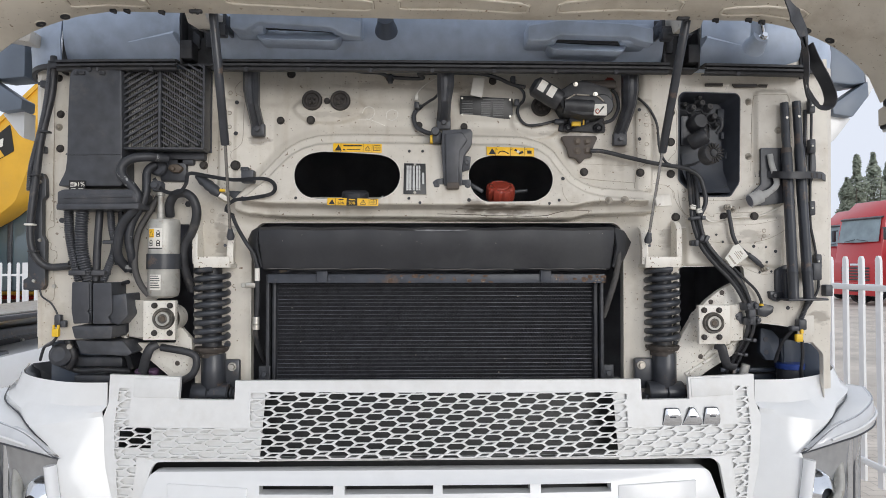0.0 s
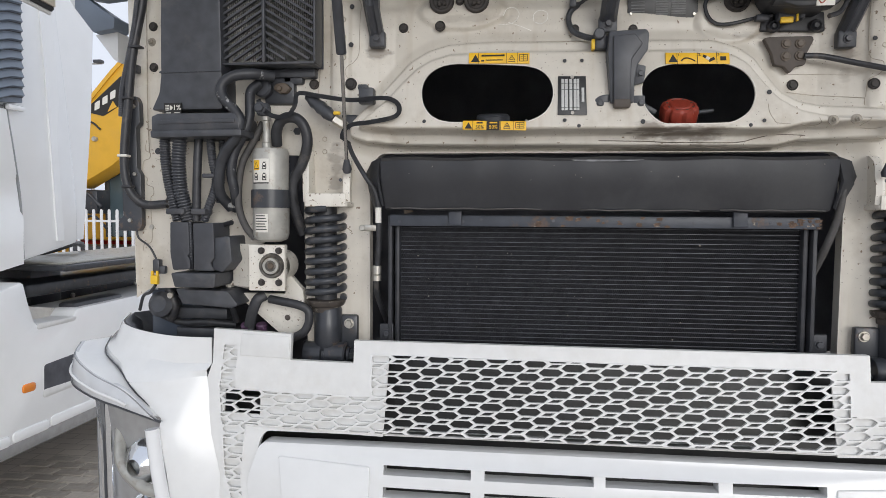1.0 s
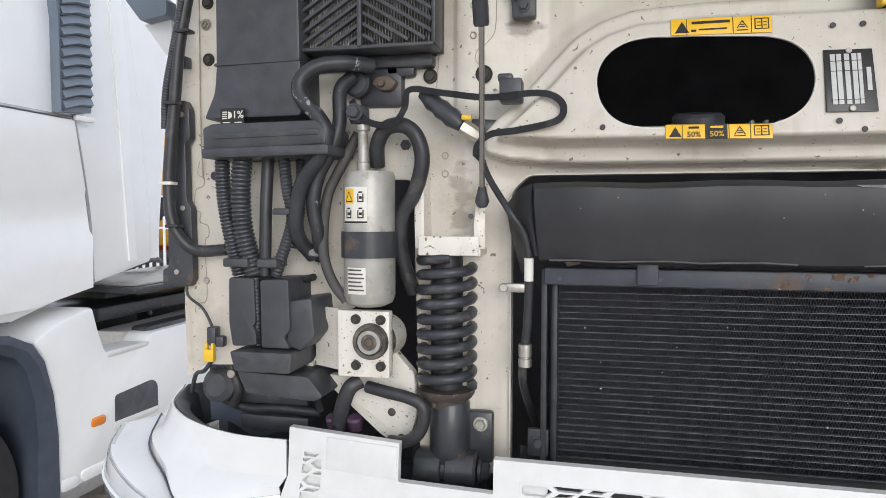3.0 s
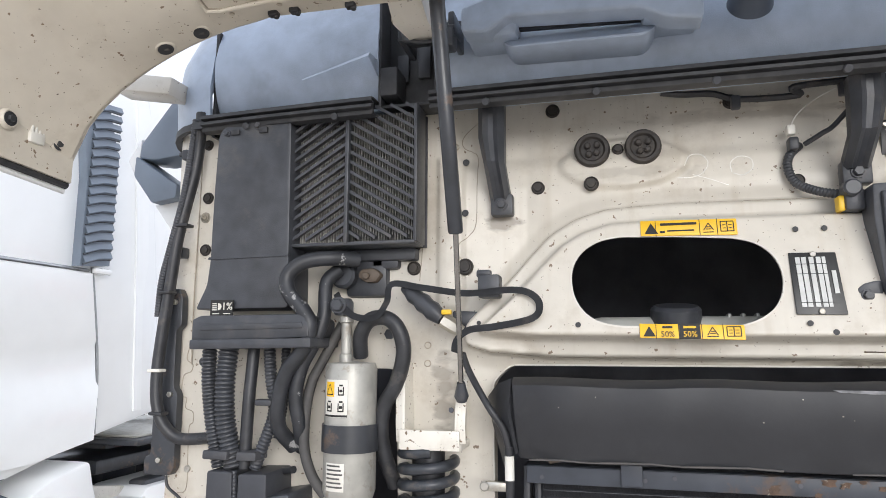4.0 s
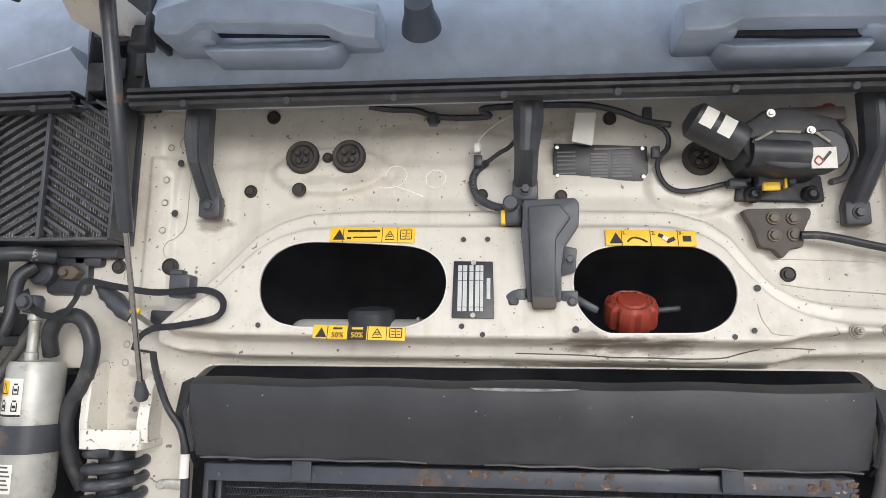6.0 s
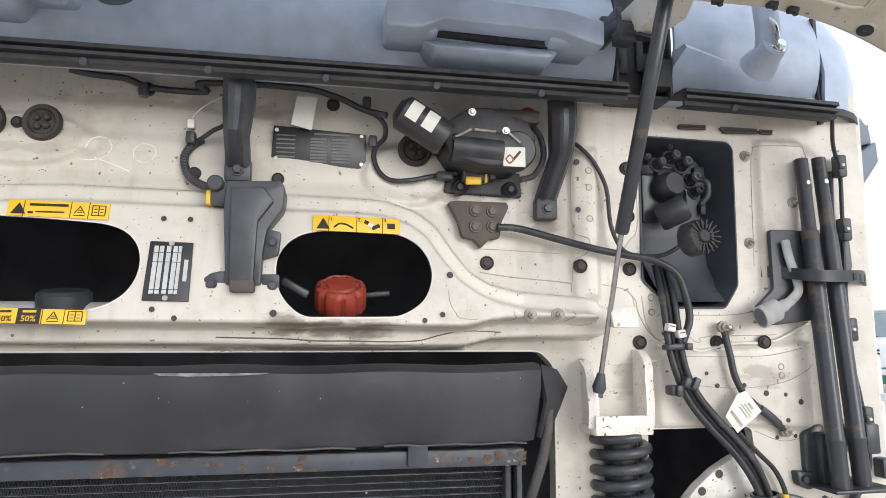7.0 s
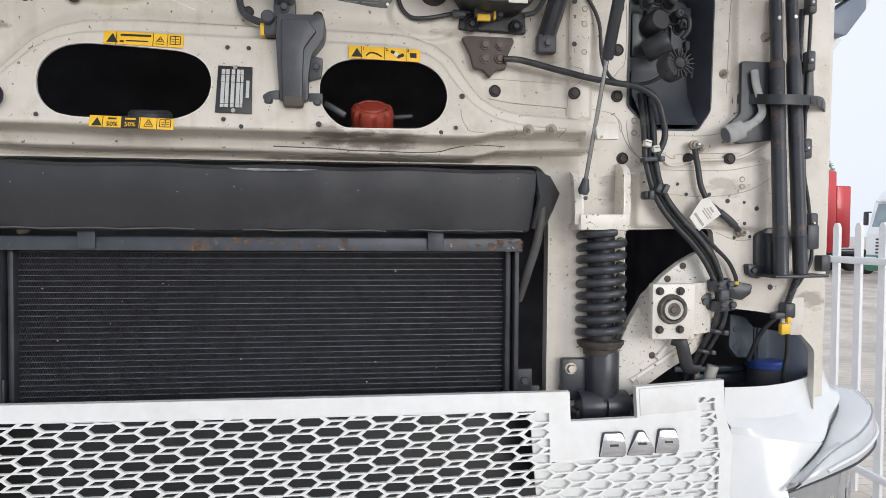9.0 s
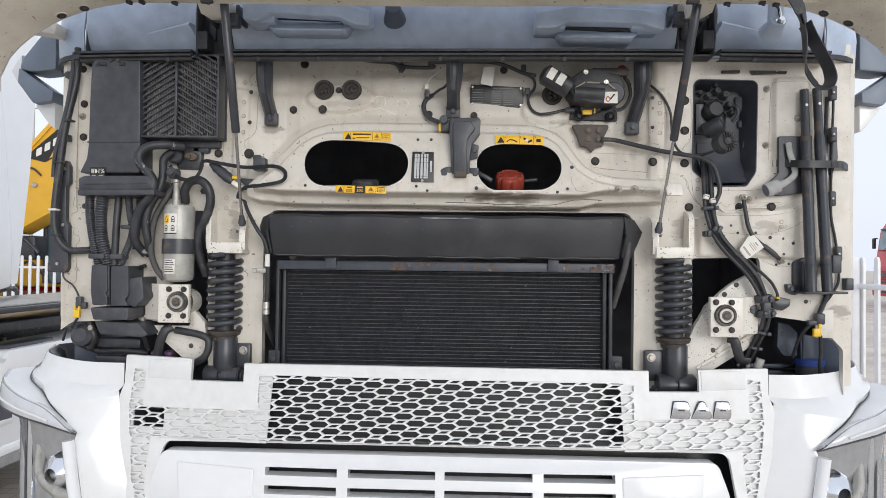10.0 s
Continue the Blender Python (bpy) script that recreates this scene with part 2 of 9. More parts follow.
ORANGE = mat("amber_lens", (0.85, 0.24, 0.01), 0.25, var=0.05, coat=0.5)


# ---- mesh helpers ----
def thing(name, label, category, at=(0, 0, 0), group="", kind=""):
    ob = new(name)
    ob.location = at
    ob.empty_display_size = 0.05
    return tagged(ob, label, category, group, kind)


def base_of(ob):
    out = Vector((0, 0, 0))
    while ob is not None:
        out += ob.location
        ob = ob.parent
    return out


def finish(bm, name, material, smooth=40.0):
    me = bpy.data.meshes.new(name)
    bmesh.ops.recalc_face_normals(bm, faces=bm.faces)
    bm.to_mesh(me)
    bm.free()
    if smooth:
        for p in me.polygons:
            p.use_smooth = True
        me.set_sharp_from_angle(angle=radians(smooth))
    me.materials.append(material)
    return me


def part(name, bm, material, parent, label="", smooth=40.0):
    """Links a bmesh, made in world metres, as one mesh object under a thing or a part."""
    o = base_of(parent)
    bmesh.ops.translate(bm, verts=bm.verts, vec=-o)
    ob = new(name, finish(bm, name, material, smooth))
    ob.parent = parent
    return tagged(ob, label)


def solo(name, bm, material, label, category, group="", kind="", smooth=40.0):
    ob = new(name, finish(bm, name, material, smooth))
    return tagged(ob, label, category, group, kind)


def bevel(bm, width, segments=2, angle=30):
    if width > 0:
        edges = [e for e in bm.edges if len(e.link_faces) == 2 and e.calc_face_angle(0) > radians(angle)]
        bmesh.ops.bevel(bm, geom=edges, offset=width, segments=segments, affect="EDGES", profile=0.5, clamp_overlap=True)
    return bm


def box(center, size, bev=0.004, rot=None, segments=2):
    bm = bmesh.new()
    bmesh.ops.create_cube(bm, size=1)
    bmesh.ops.scale(bm, verts=bm.verts, vec=size)
    bevel(bm, min(bev, min(size) * 0.45), segments)
    m = Matrix.Translation(center)
    if rot:
        m = m @ Euler([radians(a) for a in rot]).to_matrix().to_4x4()
    bmesh.ops.transform(bm, matrix=m, verts=bm.verts)
    return bm


def join(*parts):
    out = bmesh.new()
    for p in parts:
        me = bpy.data.meshes.new("tmp")
        p.to_mesh(me)
        p.free()
        out.from_mesh(me)
        bpy.data.meshes.remove(me)
    return out


def rounded(points, radius, steps=5):
    """A closed outline with its corners rounded."""
    out = []
    n = len(points)
    for i in range(n):
        a, b, c = Vector(points[i - 1]), Vector(points[i]), Vector(points[(i + 1) % n])
        u, v = (a - b), (c - b)
        r = min(radius, u.length * 0.45, v.length * 0.45)
        if r < 1e-5:
            out.append(tuple(b))
            continue
        p, q = b + u.normalized() * r, b + v.normalized() * r
        for k in range(steps + 1):
            f = k / steps
            out.append(tuple(p * (1 - f) ** 2 + b * 2 * f * (1 - f) + q * f * f))
    return out


def plate(outline, y0, y1, holes=(), bev=0.0):
    """A slab of the outline (x, z) from y0 (front) back to y1, with holes through it."""
    bm = bmesh.new()
    edges = []
    for loop in (outline, *holes):
        vs = [bm.verts.new((x, y0, z)) for x, z in loop]
        edges += [bm.edges.new((vs[i], vs[(i + 1) % len(vs)])) for i in range(len(vs))]
    if holes:
        bmesh.ops.triangle_fill(bm, use_beauty=True, use_dissolve=False, edges=edges)
    else:
        bm.faces.new([v for v in bm.verts])
    ret = bmesh.ops.extrude_face_region(bm, geom=list(bm.faces))
    moved = [g for g in ret["geom"] if isinstance(g, bmesh.types.BMVert)]
    bmesh.ops.translate(bm, verts=moved, vec=(0, y1 - y0, 0))
    bmesh.ops.recalc_face_normals(bm, faces=bm.faces)
    if bev:
        front = [e for e in bm.edges if len(e.link_faces) == 2 and e.calc_face_angle(0) > radians(50) and all(abs(v.co.y - y0) < 1e-5 for v in e.verts)]
        bmesh.ops.bevel(bm, geom=front, offset=bev, segments=2, affect="EDGES", profile=0.5, clamp_overlap=True)
    return bm


def spline(points, per=8):
    """A smooth line through the points."""
    p = [Vector(q) for q in points]
    if len(p) < 3:
        return p
    ext = [p[0] * 2 - p[1], *p, p[-1] * 2 - p[-2]]
    out = []
    for i in range(1, len(ext) - 2):
        a, b, c, d = ext[i - 1:i + 3]
        for k in range(per):
            t = k / per
            out.append(0.5 * ((2 * b) + (c - a) * t + (2 * a - 5 * b + 4 * c - d) * t * t + (3 * b - a - 3 * c + d) * t ** 3))
    out.append(p[-1])
    return out


def resample(line, step):
    total, out, need = 0.0, [line[0]], step
    for a, b in zip(line, line[1:]):
        d = (b - a).length
        while d > 1e-9 and total + d >= need:
            out.append(a.lerp(b, (need - total) / d))
            need += step
        total += d
    if (out[-1] - line[-1]).length > step * 0.3:
        out.append(line[-1])
    return out


def sweep(line, radius, seg=10, flat=1.0):
    """A tube along a line; radius: a number or one for each point; flat: height over width."""
    bm = bmesh.new()
    rings, side = [], None
    for i, p in enumerate(line):
        d = (line[min(i + 1, len(line) - 1)] - line[max(i - 1, 0)]).normalized()
        if side is None:
            side = d.orthogonal().normalized() if abs(d.y) > 0.9 else d.cross(Vector((0, 1, 0))).normalized()
        side = (side - d * side.dot(d)).normalized()
        up = d.cross(side)
        r = radius[i] if isinstance(radius, (list, tuple)) else radius
        rings.append([bm.verts.new(p + side * (r * math.cos(2 * math.pi * k / seg)) + up * (r * flat * math.sin(2 * math.pi * k / seg))) for k in range(seg)])
    for a, b in zip(rings, rings[1:]):
        for k in range(seg):
            bm.faces.new((a[k], a[(k + 1) % seg], b[(k + 1) % seg], b[k]))
    bm.faces.new(rings[0][::-1])
    bm.faces.new(rings[-1])
    return bm


def tube(points, radius, seg=10, per=8, flat=1.0):
    return sweep(spline(points, per), radius, seg, flat)


def ribbed(points, radius, pitch=0.006, depth=0.16, seg=12):
    """A corrugated conduit."""
    line = resample(spline(points, 12), pitch / 3)
    radii = [radius * (1 - depth if i % 3 == 0 else 1.0) for i in range(len(line))]
    return sweep(line, radii, seg)


def lathe(profile, base, axis=(0, 0, 1), seg=24):
    """A turned body: profile of (radius, distance along the axis) from the base."""
    bm = bmesh.new()
    q = Vector((0, 0, 1)).rotation_difference(Vector(axis).normalized())
    rings = []
    for r, h in profile:
        if r < 1e-6:
            rings.append([bm.verts.new(Vector(base) + q @ Vector((0, 0, h)))])
        else:
            rings.append([bm.verts.new(Vector(base) + q @ Vector((r * math.cos(2 * math.pi * k / seg), r * math.sin(2 * math.pi * k / seg), h))) for k in range(seg)])
    for a, b in zip(rings, rings[1:]):
        for k in range(seg):
            j = (k + 1) % seg
            if len(a) == 1 and len(b) > 1:
                bm.faces.new((a[0], b[j], b[k]))
            elif len(b) == 1 and len(a) > 1:
                bm.faces.new((a[k], a[j], b[0]))
            elif len(a) > 1:
                bm.faces.new((a[k], a[j], b[j], b[k]))
    return bm


def disc(center, radius, depth, axis=(0, -1, 0), seg=20, edge=0.2):
    e = min(radius, depth) * edge
    return lathe([(0, 0), (radius, 0), (radius, depth - e), (radius - e, depth), (0, depth)], center, axis, seg)


def hexbolt(center, radius, height, axis=(0, -1, 0)):
    return join(disc(center, radius * 1.35, height * 0.3, axis, 16), lathe([(0, 0), (radius, 0), (radius, height * 0.85), (radius * 0.85, height), (0, height)], center, axis, 6))


def loft(rows, closed=False):
    """A sheet through rows of points."""
    bm = bmesh.new()
    vs = [[bm.verts.new(p) for p in row] for row in rows]
    for a, b in zip(vs, vs[1:]):
        n = len(a)
        for k in range(n if closed else n - 1):
            bm.faces.new((a[k], a[(k + 1) % n], b[(k + 1) % n], b[k]))
    return bm


def thicken(bm, amount):
    bmesh.ops.recalc_face_normals(bm, faces=bm.faces)
    bmesh.ops.solidify(bm, geom=list(bm.faces), thickness=amount)
    return bm


def words(text, size, depth=0.0006):
    """Flat lettering as a bmesh, in the x z plane, its middle at the origin, facing -y."""
    cu = bpy.data.curves.new("lettering", "FONT")
    cu.body, cu.size, cu.extrude, cu.align_x, cu.align_y, cu.resolution_u = text, size, depth, "CENTER", "CENTER", 3
    ob = bpy.data.objects.new("lettering", cu)
    me = bpy.data.meshes.new_from_object(ob)
    bm = bmesh.new()
    bm.from_mesh(me)
    bpy.data.objects.remove(ob)
    bpy.data.curves.remove(cu)
    bpy.data.meshes.remove(me)
    bmesh.ops.rotate(bm, verts=bm.verts, cent=(0, 0, 0), matrix=Euler((radians(90), 0, 0)).to_matrix())
    return bm


def moved(bm, at, turn=0.0):
    bmesh.ops.transform(bm, matrix=Matrix.Translation(at) @ Matrix.Rotation(radians(turn), 4, "Y"), verts=bm.verts)
    return bm


def base_moved(ob, change):
    """Runs every vertex of a thing, in world metres, through change(point)."""
    for o in (ob, *ob.children_recursive):
        if o.type == "MESH":
            base = base_of(o)
            for v in o.data.vertices:
                v.co = change(v.co + base) - base


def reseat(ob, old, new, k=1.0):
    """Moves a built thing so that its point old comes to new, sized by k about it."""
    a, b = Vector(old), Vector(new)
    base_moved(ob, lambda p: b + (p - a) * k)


LEFT_FOCUS, RIGHT_FOCUS = Vector((-0.30, 0.80, 1.86)), Vector((0.45, 0.81, 1.90))


def swept(ob, amount=1.0):
    """The cab's flanks come forward: a thing on them moves forward and inward with the wall, more the further out it sits."""
    def change(p):
        d = abs(p.x) - 0.57
        pull = 0.02 * min(1.0, max(0.0, (d + 0.10) / 0.10)) + (0.055 if p.x < 0 else 0.085) * max(0.0, d)
        f = LEFT_FOCUS if p.x < 0 else RIGHT_FOCUS
        return f + (p - f) * (1 - amount * pull / 1.06)
    base_moved(ob, change)


WALL_AT = {}


def before_wall(ob, seg, gap=0.0015):
    """Brings a hose of rings of seg vertices forward wherever it would sink into the pressed wall."""
    for o in (ob, *ob.children_recursive):
        n = len(o.data.vertices) // seg if o.type == "MESH" else 0
        if n < 3:
            continue
        base = base_of(o)
        need = []
        for k in range(n):
            ring = [o.data.vertices[k * seg + q].co + base for q in range(seg)]
            c = sum(ring, Vector()) / seg
            r = max((p - c).length for p in ring)
            i, j = round(c.x / 0.005), round(c.z / 0.005)
            near = [WALL_AT[(a, b)] for a in (i - 1, i, i + 1) for b in (j - 1, j, j + 1) if (a, b) in WALL_AT]
            need.append(max(0.0, c.y + r + gap - min(near)) if near else 0.0)
        for _ in range(6):
            need = [max(need[k], 0.5 * (need[max(k - 1, 0)] + need[min(k + 1, n - 1)])) for k in range(n)]
        for i, v in enumerate(o.data.vertices):
            v.co.y -= need[min(i // seg, n - 1)]


# ---- ground and closing structure ----
def paving(name, a, b, joint, bw, bh, var):
    m = mat(name, a, 0.8)
    n, l = m.node_tree.nodes, m.node_tree.links
    bs = n["Principled BSDF"]
    co = n.new("ShaderNodeTexCoord")
    br = n.new("ShaderNodeTexBrick")
    br.inputs["Color1"].default_value, br.inputs["Color2"].default_value, br.inputs["Mortar"].default_value = (*a, 1), (*b, 1), (*joint, 1)
    br.inputs["Scale"].default_value = 1.0
    br.inputs["Mortar Size"].default_value = 0.004
    br.inputs["Brick Width"].default_value, br.inputs["Row Height"].default_value = bw, bh
    l.new(co.outputs["Object"], br.inputs["Vector"])
    nz = n.new("ShaderNodeTexNoise")
    nz.inputs["Scale"].default_value, nz.inputs["Detail"].default_value = 0.9, 8
    l.new(co.outputs["Object"], nz.inputs["Vector"])
    mr = n.new("ShaderNodeMapRange")
    mr.inputs[1].default_value, mr.inputs[2].default_value, mr.inputs[3].default_value, mr.inputs[4].default_value = 0.35, 0.65, 1 - var, 1 + var
    l.new(nz.outputs[0], mr.inputs[0])
    mx = n.new("ShaderNodeMix")
    mx.data_type, mx.blend_type = "RGBA", "MULTIPLY"
    mx.inputs[0].default_value = 1
    l.new(br.outputs["Color"], mx.inputs[6])
    l.new(mr.outputs[0], mx.inputs[7])
    l.new(mx.outputs[2], bs.inputs["Base Color"])
    bp = n.new("ShaderNodeBump")
    bp.inputs["Strength"].default_value, bp.inputs["Distance"].default_value = 0.4, 0.004
    l.new(br.outputs["Fac"], bp.inputs["Height"])
    bp.invert = True
    l.new(bp.outputs[0], bs.inputs["Normal"])
    return m


YARD = paving("yard_paving", (0.61, 0.55, 0.475), (0.55, 0.49, 0.42), (0.38, 0.335, 0.28), 0.21, 0.105, 0.18)
gb = bmesh.new()
bmesh.ops.create_grid(gb, x_segments=2, y_segments=2, size=400)
ground = solo("ground", gb, YARD, "dusty beige block-paved yard", "ground", kind="structure")

BASE, BAND = 1.872, 1.805


def band_y(z):
    """Face of the raised band, which leans back towards its top."""
    return 1.796 + 0.274 * (z - 1.965)


def sdf_poly(px, pz, poly):
    """Signed distance to a closed outline, inside negative."""
    best = np.full(px.shape, 1e9)
    sign = np.ones(px.shape)
    n = len(poly)
    for i in range(n):
        ax, az = poly[i]
        bx, bz = poly[(i + 1) % n]
        ex, ez = bx - ax, bz - az
        wx, wz = px - ax, pz - az
        t = np.clip((wx * ex + wz * ez) / (ex * ex + ez * ez + 1e-12), 0, 1)
        best = np.minimum(best, (wx - ex * t) ** 2 + (wz - ez * t) ** 2)
        c1, c2, c3 = pz >= az, pz < bz, ex * wz > ez * wx
        flip = (c1 & c2 & c3) | (~c1 & ~c2 & ~c3)
        sign = np.where(flip, -sign, sign)
    return sign * np.sqrt(best)


def step(a, b, v):
    t = np.clip((v - a) / (b - a), 0, 1)
    return t * t * (3 - 2 * t)


oval_left = rounded([(-0.391, 1.970), (-0.386, 1.993), (-0.372, 2.012), (-0.349, 2.026), (-0.319, 2.031), (-0.238, 2.028), (-0.164, 2.023), (-0.138, 2.015), (-0.120, 2.000), (-0.110, 1.980), (-0.108, 1.958), (-0.113, 1.937), (-0.124, 1.919), (-0.142, 1.906), (-0.164, 1.898), (-0.183, 1.896), (-0.324, 1.897), (-0.353, 1.903), (-0.373, 1.917), (-0.387, 1.940)], 0.012, 3)
oval_right = rounded([(0.081, 1.960), (0.084, 1.982), (0.097, 2.002), (0.116, 2.015), (0.144, 2.022), (0.189, 2.022), (0.244, 2.023), (0.272, 2.015), (0.293, 2.001), (0.307, 1.979), (0.311, 1.955), (0.306, 1.933), (0.296, 1.915), (0.280, 1.902), (0.259, 1.892), (0.238, 1.891), (0.129, 1.890), (0.115, 1.896), (0.100, 1.909), (0.087, 1.928)], 0.012, 3)


def grown(pts, fx, fz, dx=0.0):
    cx, cz = sum(x for x, z in pts) / len(pts), sum(z for x, z in pts) / len(pts)
    return [(cx + (x - cx) * fx + dx, cz + (z - cz) * fz) for x, z in pts]


oval_left = grown(oval_left, 1.04, 1.04, -0.002)
oval_right = grown(oval_right, 1.035, 1.035)
radiator_gap = rounded([(-0.531, 1.812), (-0.502, 1.840), (0.505, 1.841), (0.529, 1.814), (0.527, 1.299), (-0.531, 1.297)], 0.012, 3)
valve_gap = rounded([(0.687, 2.208), (0.700, 2.221), (0.858, 2.218), (0.869, 2.205), (0.864, 1.952), (0.837, 1.911), (0.734, 1.911), (0.684, 1.959)], 0.008, 3)
bay_right = rounded([(0.682, 1.710), (0.874, 1.710), (0.878, 1.674), (0.885, 1.573), (0.901, 1.544), (0.980, 1.533), (1.036, 1.522), (1.068, 1.490), (1.110, 1.445), (1.109, 1.300), (0.682, 1.300)], 0.012, 3)
bay_left = rounded([(-0.749, 1.831), (-0.695, 1.831), (-0.682, 1.297), (-1.183, 1.296), (-1.184, 1.441), (-1.149, 1.460), (-1.096, 1.496), (-0.992, 1.502), (-0.903, 1.506), (-0.863, 1.570), (-0.767, 1.635)], 0.012, 3)
band_outer = rounded([(-0.571, 1.871), (-0.570, 1.903), (-0.546, 1.928), (-0.514, 1.957), (-0.486, 1.985), (-0.461, 2.014), (-0.431, 2.046), (-0.391, 2.070), (-0.344, 2.084), (-0.249, 2.089), (0.179, 2.085), (0.243, 2.082), (0.294, 2.066), (0.328, 2.041), (0.354, 2.003), (0.382, 1.968), (0.417, 1.947), (0.465, 1.936), (0.576, 1.927), (0.591, 1.925), (0.593, 1.914), (0.607, 1.913), (0.609, 1.870), (0.591, 1.862), (0.417, 1.859), (0.370, 1.847), (0.275, 1.847), (-0.438, 1.852), (-0.533, 1.859)], 0.010, 3)
pads = [rounded([(0.911, 2.223), (1.007, 2.223), (1.006, 1.918), (0.886, 1.907), (0.910, 1.942)], 0.015, 4), rounded([(0.700, 1.830), (0.988, 1.854), (0.988, 1.702), (0.886, 1.710), (0.700, 1.711)], 0.012, 4)]

CELL = 0.0037
gx = np.arange(-1.135, 1.1351, CELL)
gz = np.arange(1.34, 2.325, CELL)
X, Z = np.meshgrid(gx, gz)


def wall_y(px, pz):
    y = np.full(px.shape, BASE)
    d = sdf_poly(px, pz, band_outer)
    y -= (BASE - band_y(pz)) * (0.42 * step(0.003, -0.003, d) + 0.58 * step(-0.024, -0.034, d))
    lean = np.maximum(pz - 2.13, 0)
    mid = step(0.60, 0.56, np.abs(px + 0.01))
    y += mid * lean * 0.12 * (d > 0)
    y += mid * (0.007 + 0.007 * step(2.165, 2.190, pz)) * step(0.0, 0.03, d)
    for p in pads:
        y -= 0.009 * step(0.006, -0.006, sdf_poly(px, pz, p))
    y += 0.16 * np.maximum(np.abs(px) - 1.06, 0) ** 1.2
    # stamped bead round the two plugs
    e = np.sqrt(((px + 0.313) / 0.105) ** 2 + ((pz - 2.165) / 0.045) ** 2)
    y -= 0.010 * step(1.05, 0.85, e) * mid
    e = np.sqrt(((px - 0.28) / 0.075) ** 2 + ((pz - 2.13) / 0.055) ** 2)
    y -= 0.008 * step(1.05, 0.85, e)
    # shallow beads down the outer columns
    for cx in (-0.60, 0.585):
        q = np.abs(px - cx) - 0.022
        y -= 0.006 * step(0.004, -0.004, np.maximum(q, np.abs(pz - 2.06) - 0.13))
    # small buckles
    y += 0.0012 * np.sin(px * 17 + pz * 9) * np.sin(pz * 23 - px * 5)
    return y


gaps = [oval_left, oval_right, radiator_gap, valve_gap, bay_right, bay_left]
PX, PZ = X.copy(), Z.copy()
inside = np.full(X.shape, 1e9)
for g in gaps:
    d = sdf_poly(PX, PZ, g)
    near = np.abs(d) < CELL * 0.75
    h = 1e-4
    nx = (sdf_poly(PX + h, PZ, g) - d) / h
    nz = (sdf_poly(PX, PZ + h, g) - d) / h
    PX = np.where(near, PX - nx * d, PX)
    PZ = np.where(near, PZ - nz * d, PZ)
    inside = np.minimum(inside, np.where(near, 0.0, d))
Y = wall_y(PX, PZ)
rows_n, cols_n = X.shape
verts = np.stack([PX, Y, PZ], -1).reshape(-1, 3)
ids = np.arange(rows_n * cols_n).reshape(rows_n, cols_n)
quads = np.stack([ids[:-1, :-1], ids[:-1, 1:], ids[1:, 1:], ids[1:, :-1]], -1).reshape(-1, 4)
cen = (inside[:-1, :-1] + inside[:-1, 1:] + inside[1:, 1:] + inside[1:, :-1]).reshape(-1)
quads = quads[cen > 1e-9]
used = np.unique(quads)
back = np.full(rows_n * cols_n, -1)
back[used] = np.arange(len(used))
me = bpy.data.meshes.new("front_panel")
me.from_pydata(verts[used].tolist(), [], back[quads].tolist())
for p in me.polygons:
    p.use_smooth = True
CREAM_WALL = soiled_paint("stained_cream_paint", (0.640, 0.598, 0.522), 0.30, 0.95, [(*(0.162, 1.873), 0.115, 0.020, 0.85), (*(0.104, 1.874), 0.06, 0.026, 0.75), (*(0.221, 1.878), 0.06, 0.018, 0.6), (*(0.165, 1.844), 0.30, 0.010, 0.6), (*(0.048, 2.229), 0.05, 0.03, 0.5), (*(0.517, 2.052), 0.035, 0.018, 0.7), (*(-0.510, 2.070), 0.04, 0.020, 0.7), (*(-0.126, 2.237), 0.25, 0.02, 0.3), (*(-0.288, 2.147), 0.16, 0.012, 0.25), (*(0.359, 2.094), 0.10, 0.012, 0.5), (*(0.521, 2.006), 0.02, 0.02, 0.25), (*(-0.686, 1.635), 0.012, 0.08, 0.8), (*(0.874, 1.798), 0.06, 0.03, 0.45), (*(-0.782, 1.570), 0.06, 0.04, 0.8), (*(0.649, 1.798), 0.03, 0.05, 0.5), (*(-0.606, 1.796), 0.025, 0.10, 0.5), (*(-1.136, 1.570), 0.03, 0.06, 0.6), (*(1.067, 1.574), 0.05, 0.03, 0.6)])
me.materials.append(CREAM_WALL)
bulkhead = thing("cab_bulkhead", "cream-painted pressed steel front wall of a truck cab, stained", "truck cab", (0, 1.9, 1.34))
panel_ob = new("front_panel", me)
panel_ob.parent = bulkhead
panel_ob.location = (0, -1.9, -1.34)


def rim(outline, y, depth, material, parent, name="rim"):
    bm = loft([[(x, y, z) for x, z in outline], [(x, y + depth, z) for x, z in outline]], closed=True)
    return part(name, thicken(bm, 0.0025), material, parent)


def lean_on_band(ob):
    """Tilts flat things built at the band's mean depth so that they lie on its leaning face."""
    for o in (ob, *ob.children_recursive):
        if o.type == "MESH":
            base = base_of(o)
            for v in o.data.vertices:
                v.co.y += band_y(v.co.z + base.z) - BAND


for g in (oval_left, oval_right):
    lean_on_band(rim(g, BAND - 0.001, 0.005, CREAM, bulkhead))
rim(radiator_gap, BASE - 0.001, 0.03, CREAM, bulkhead)
rim(bay_right, BASE - 0.001, 0.02, CREAM, bulkhead)

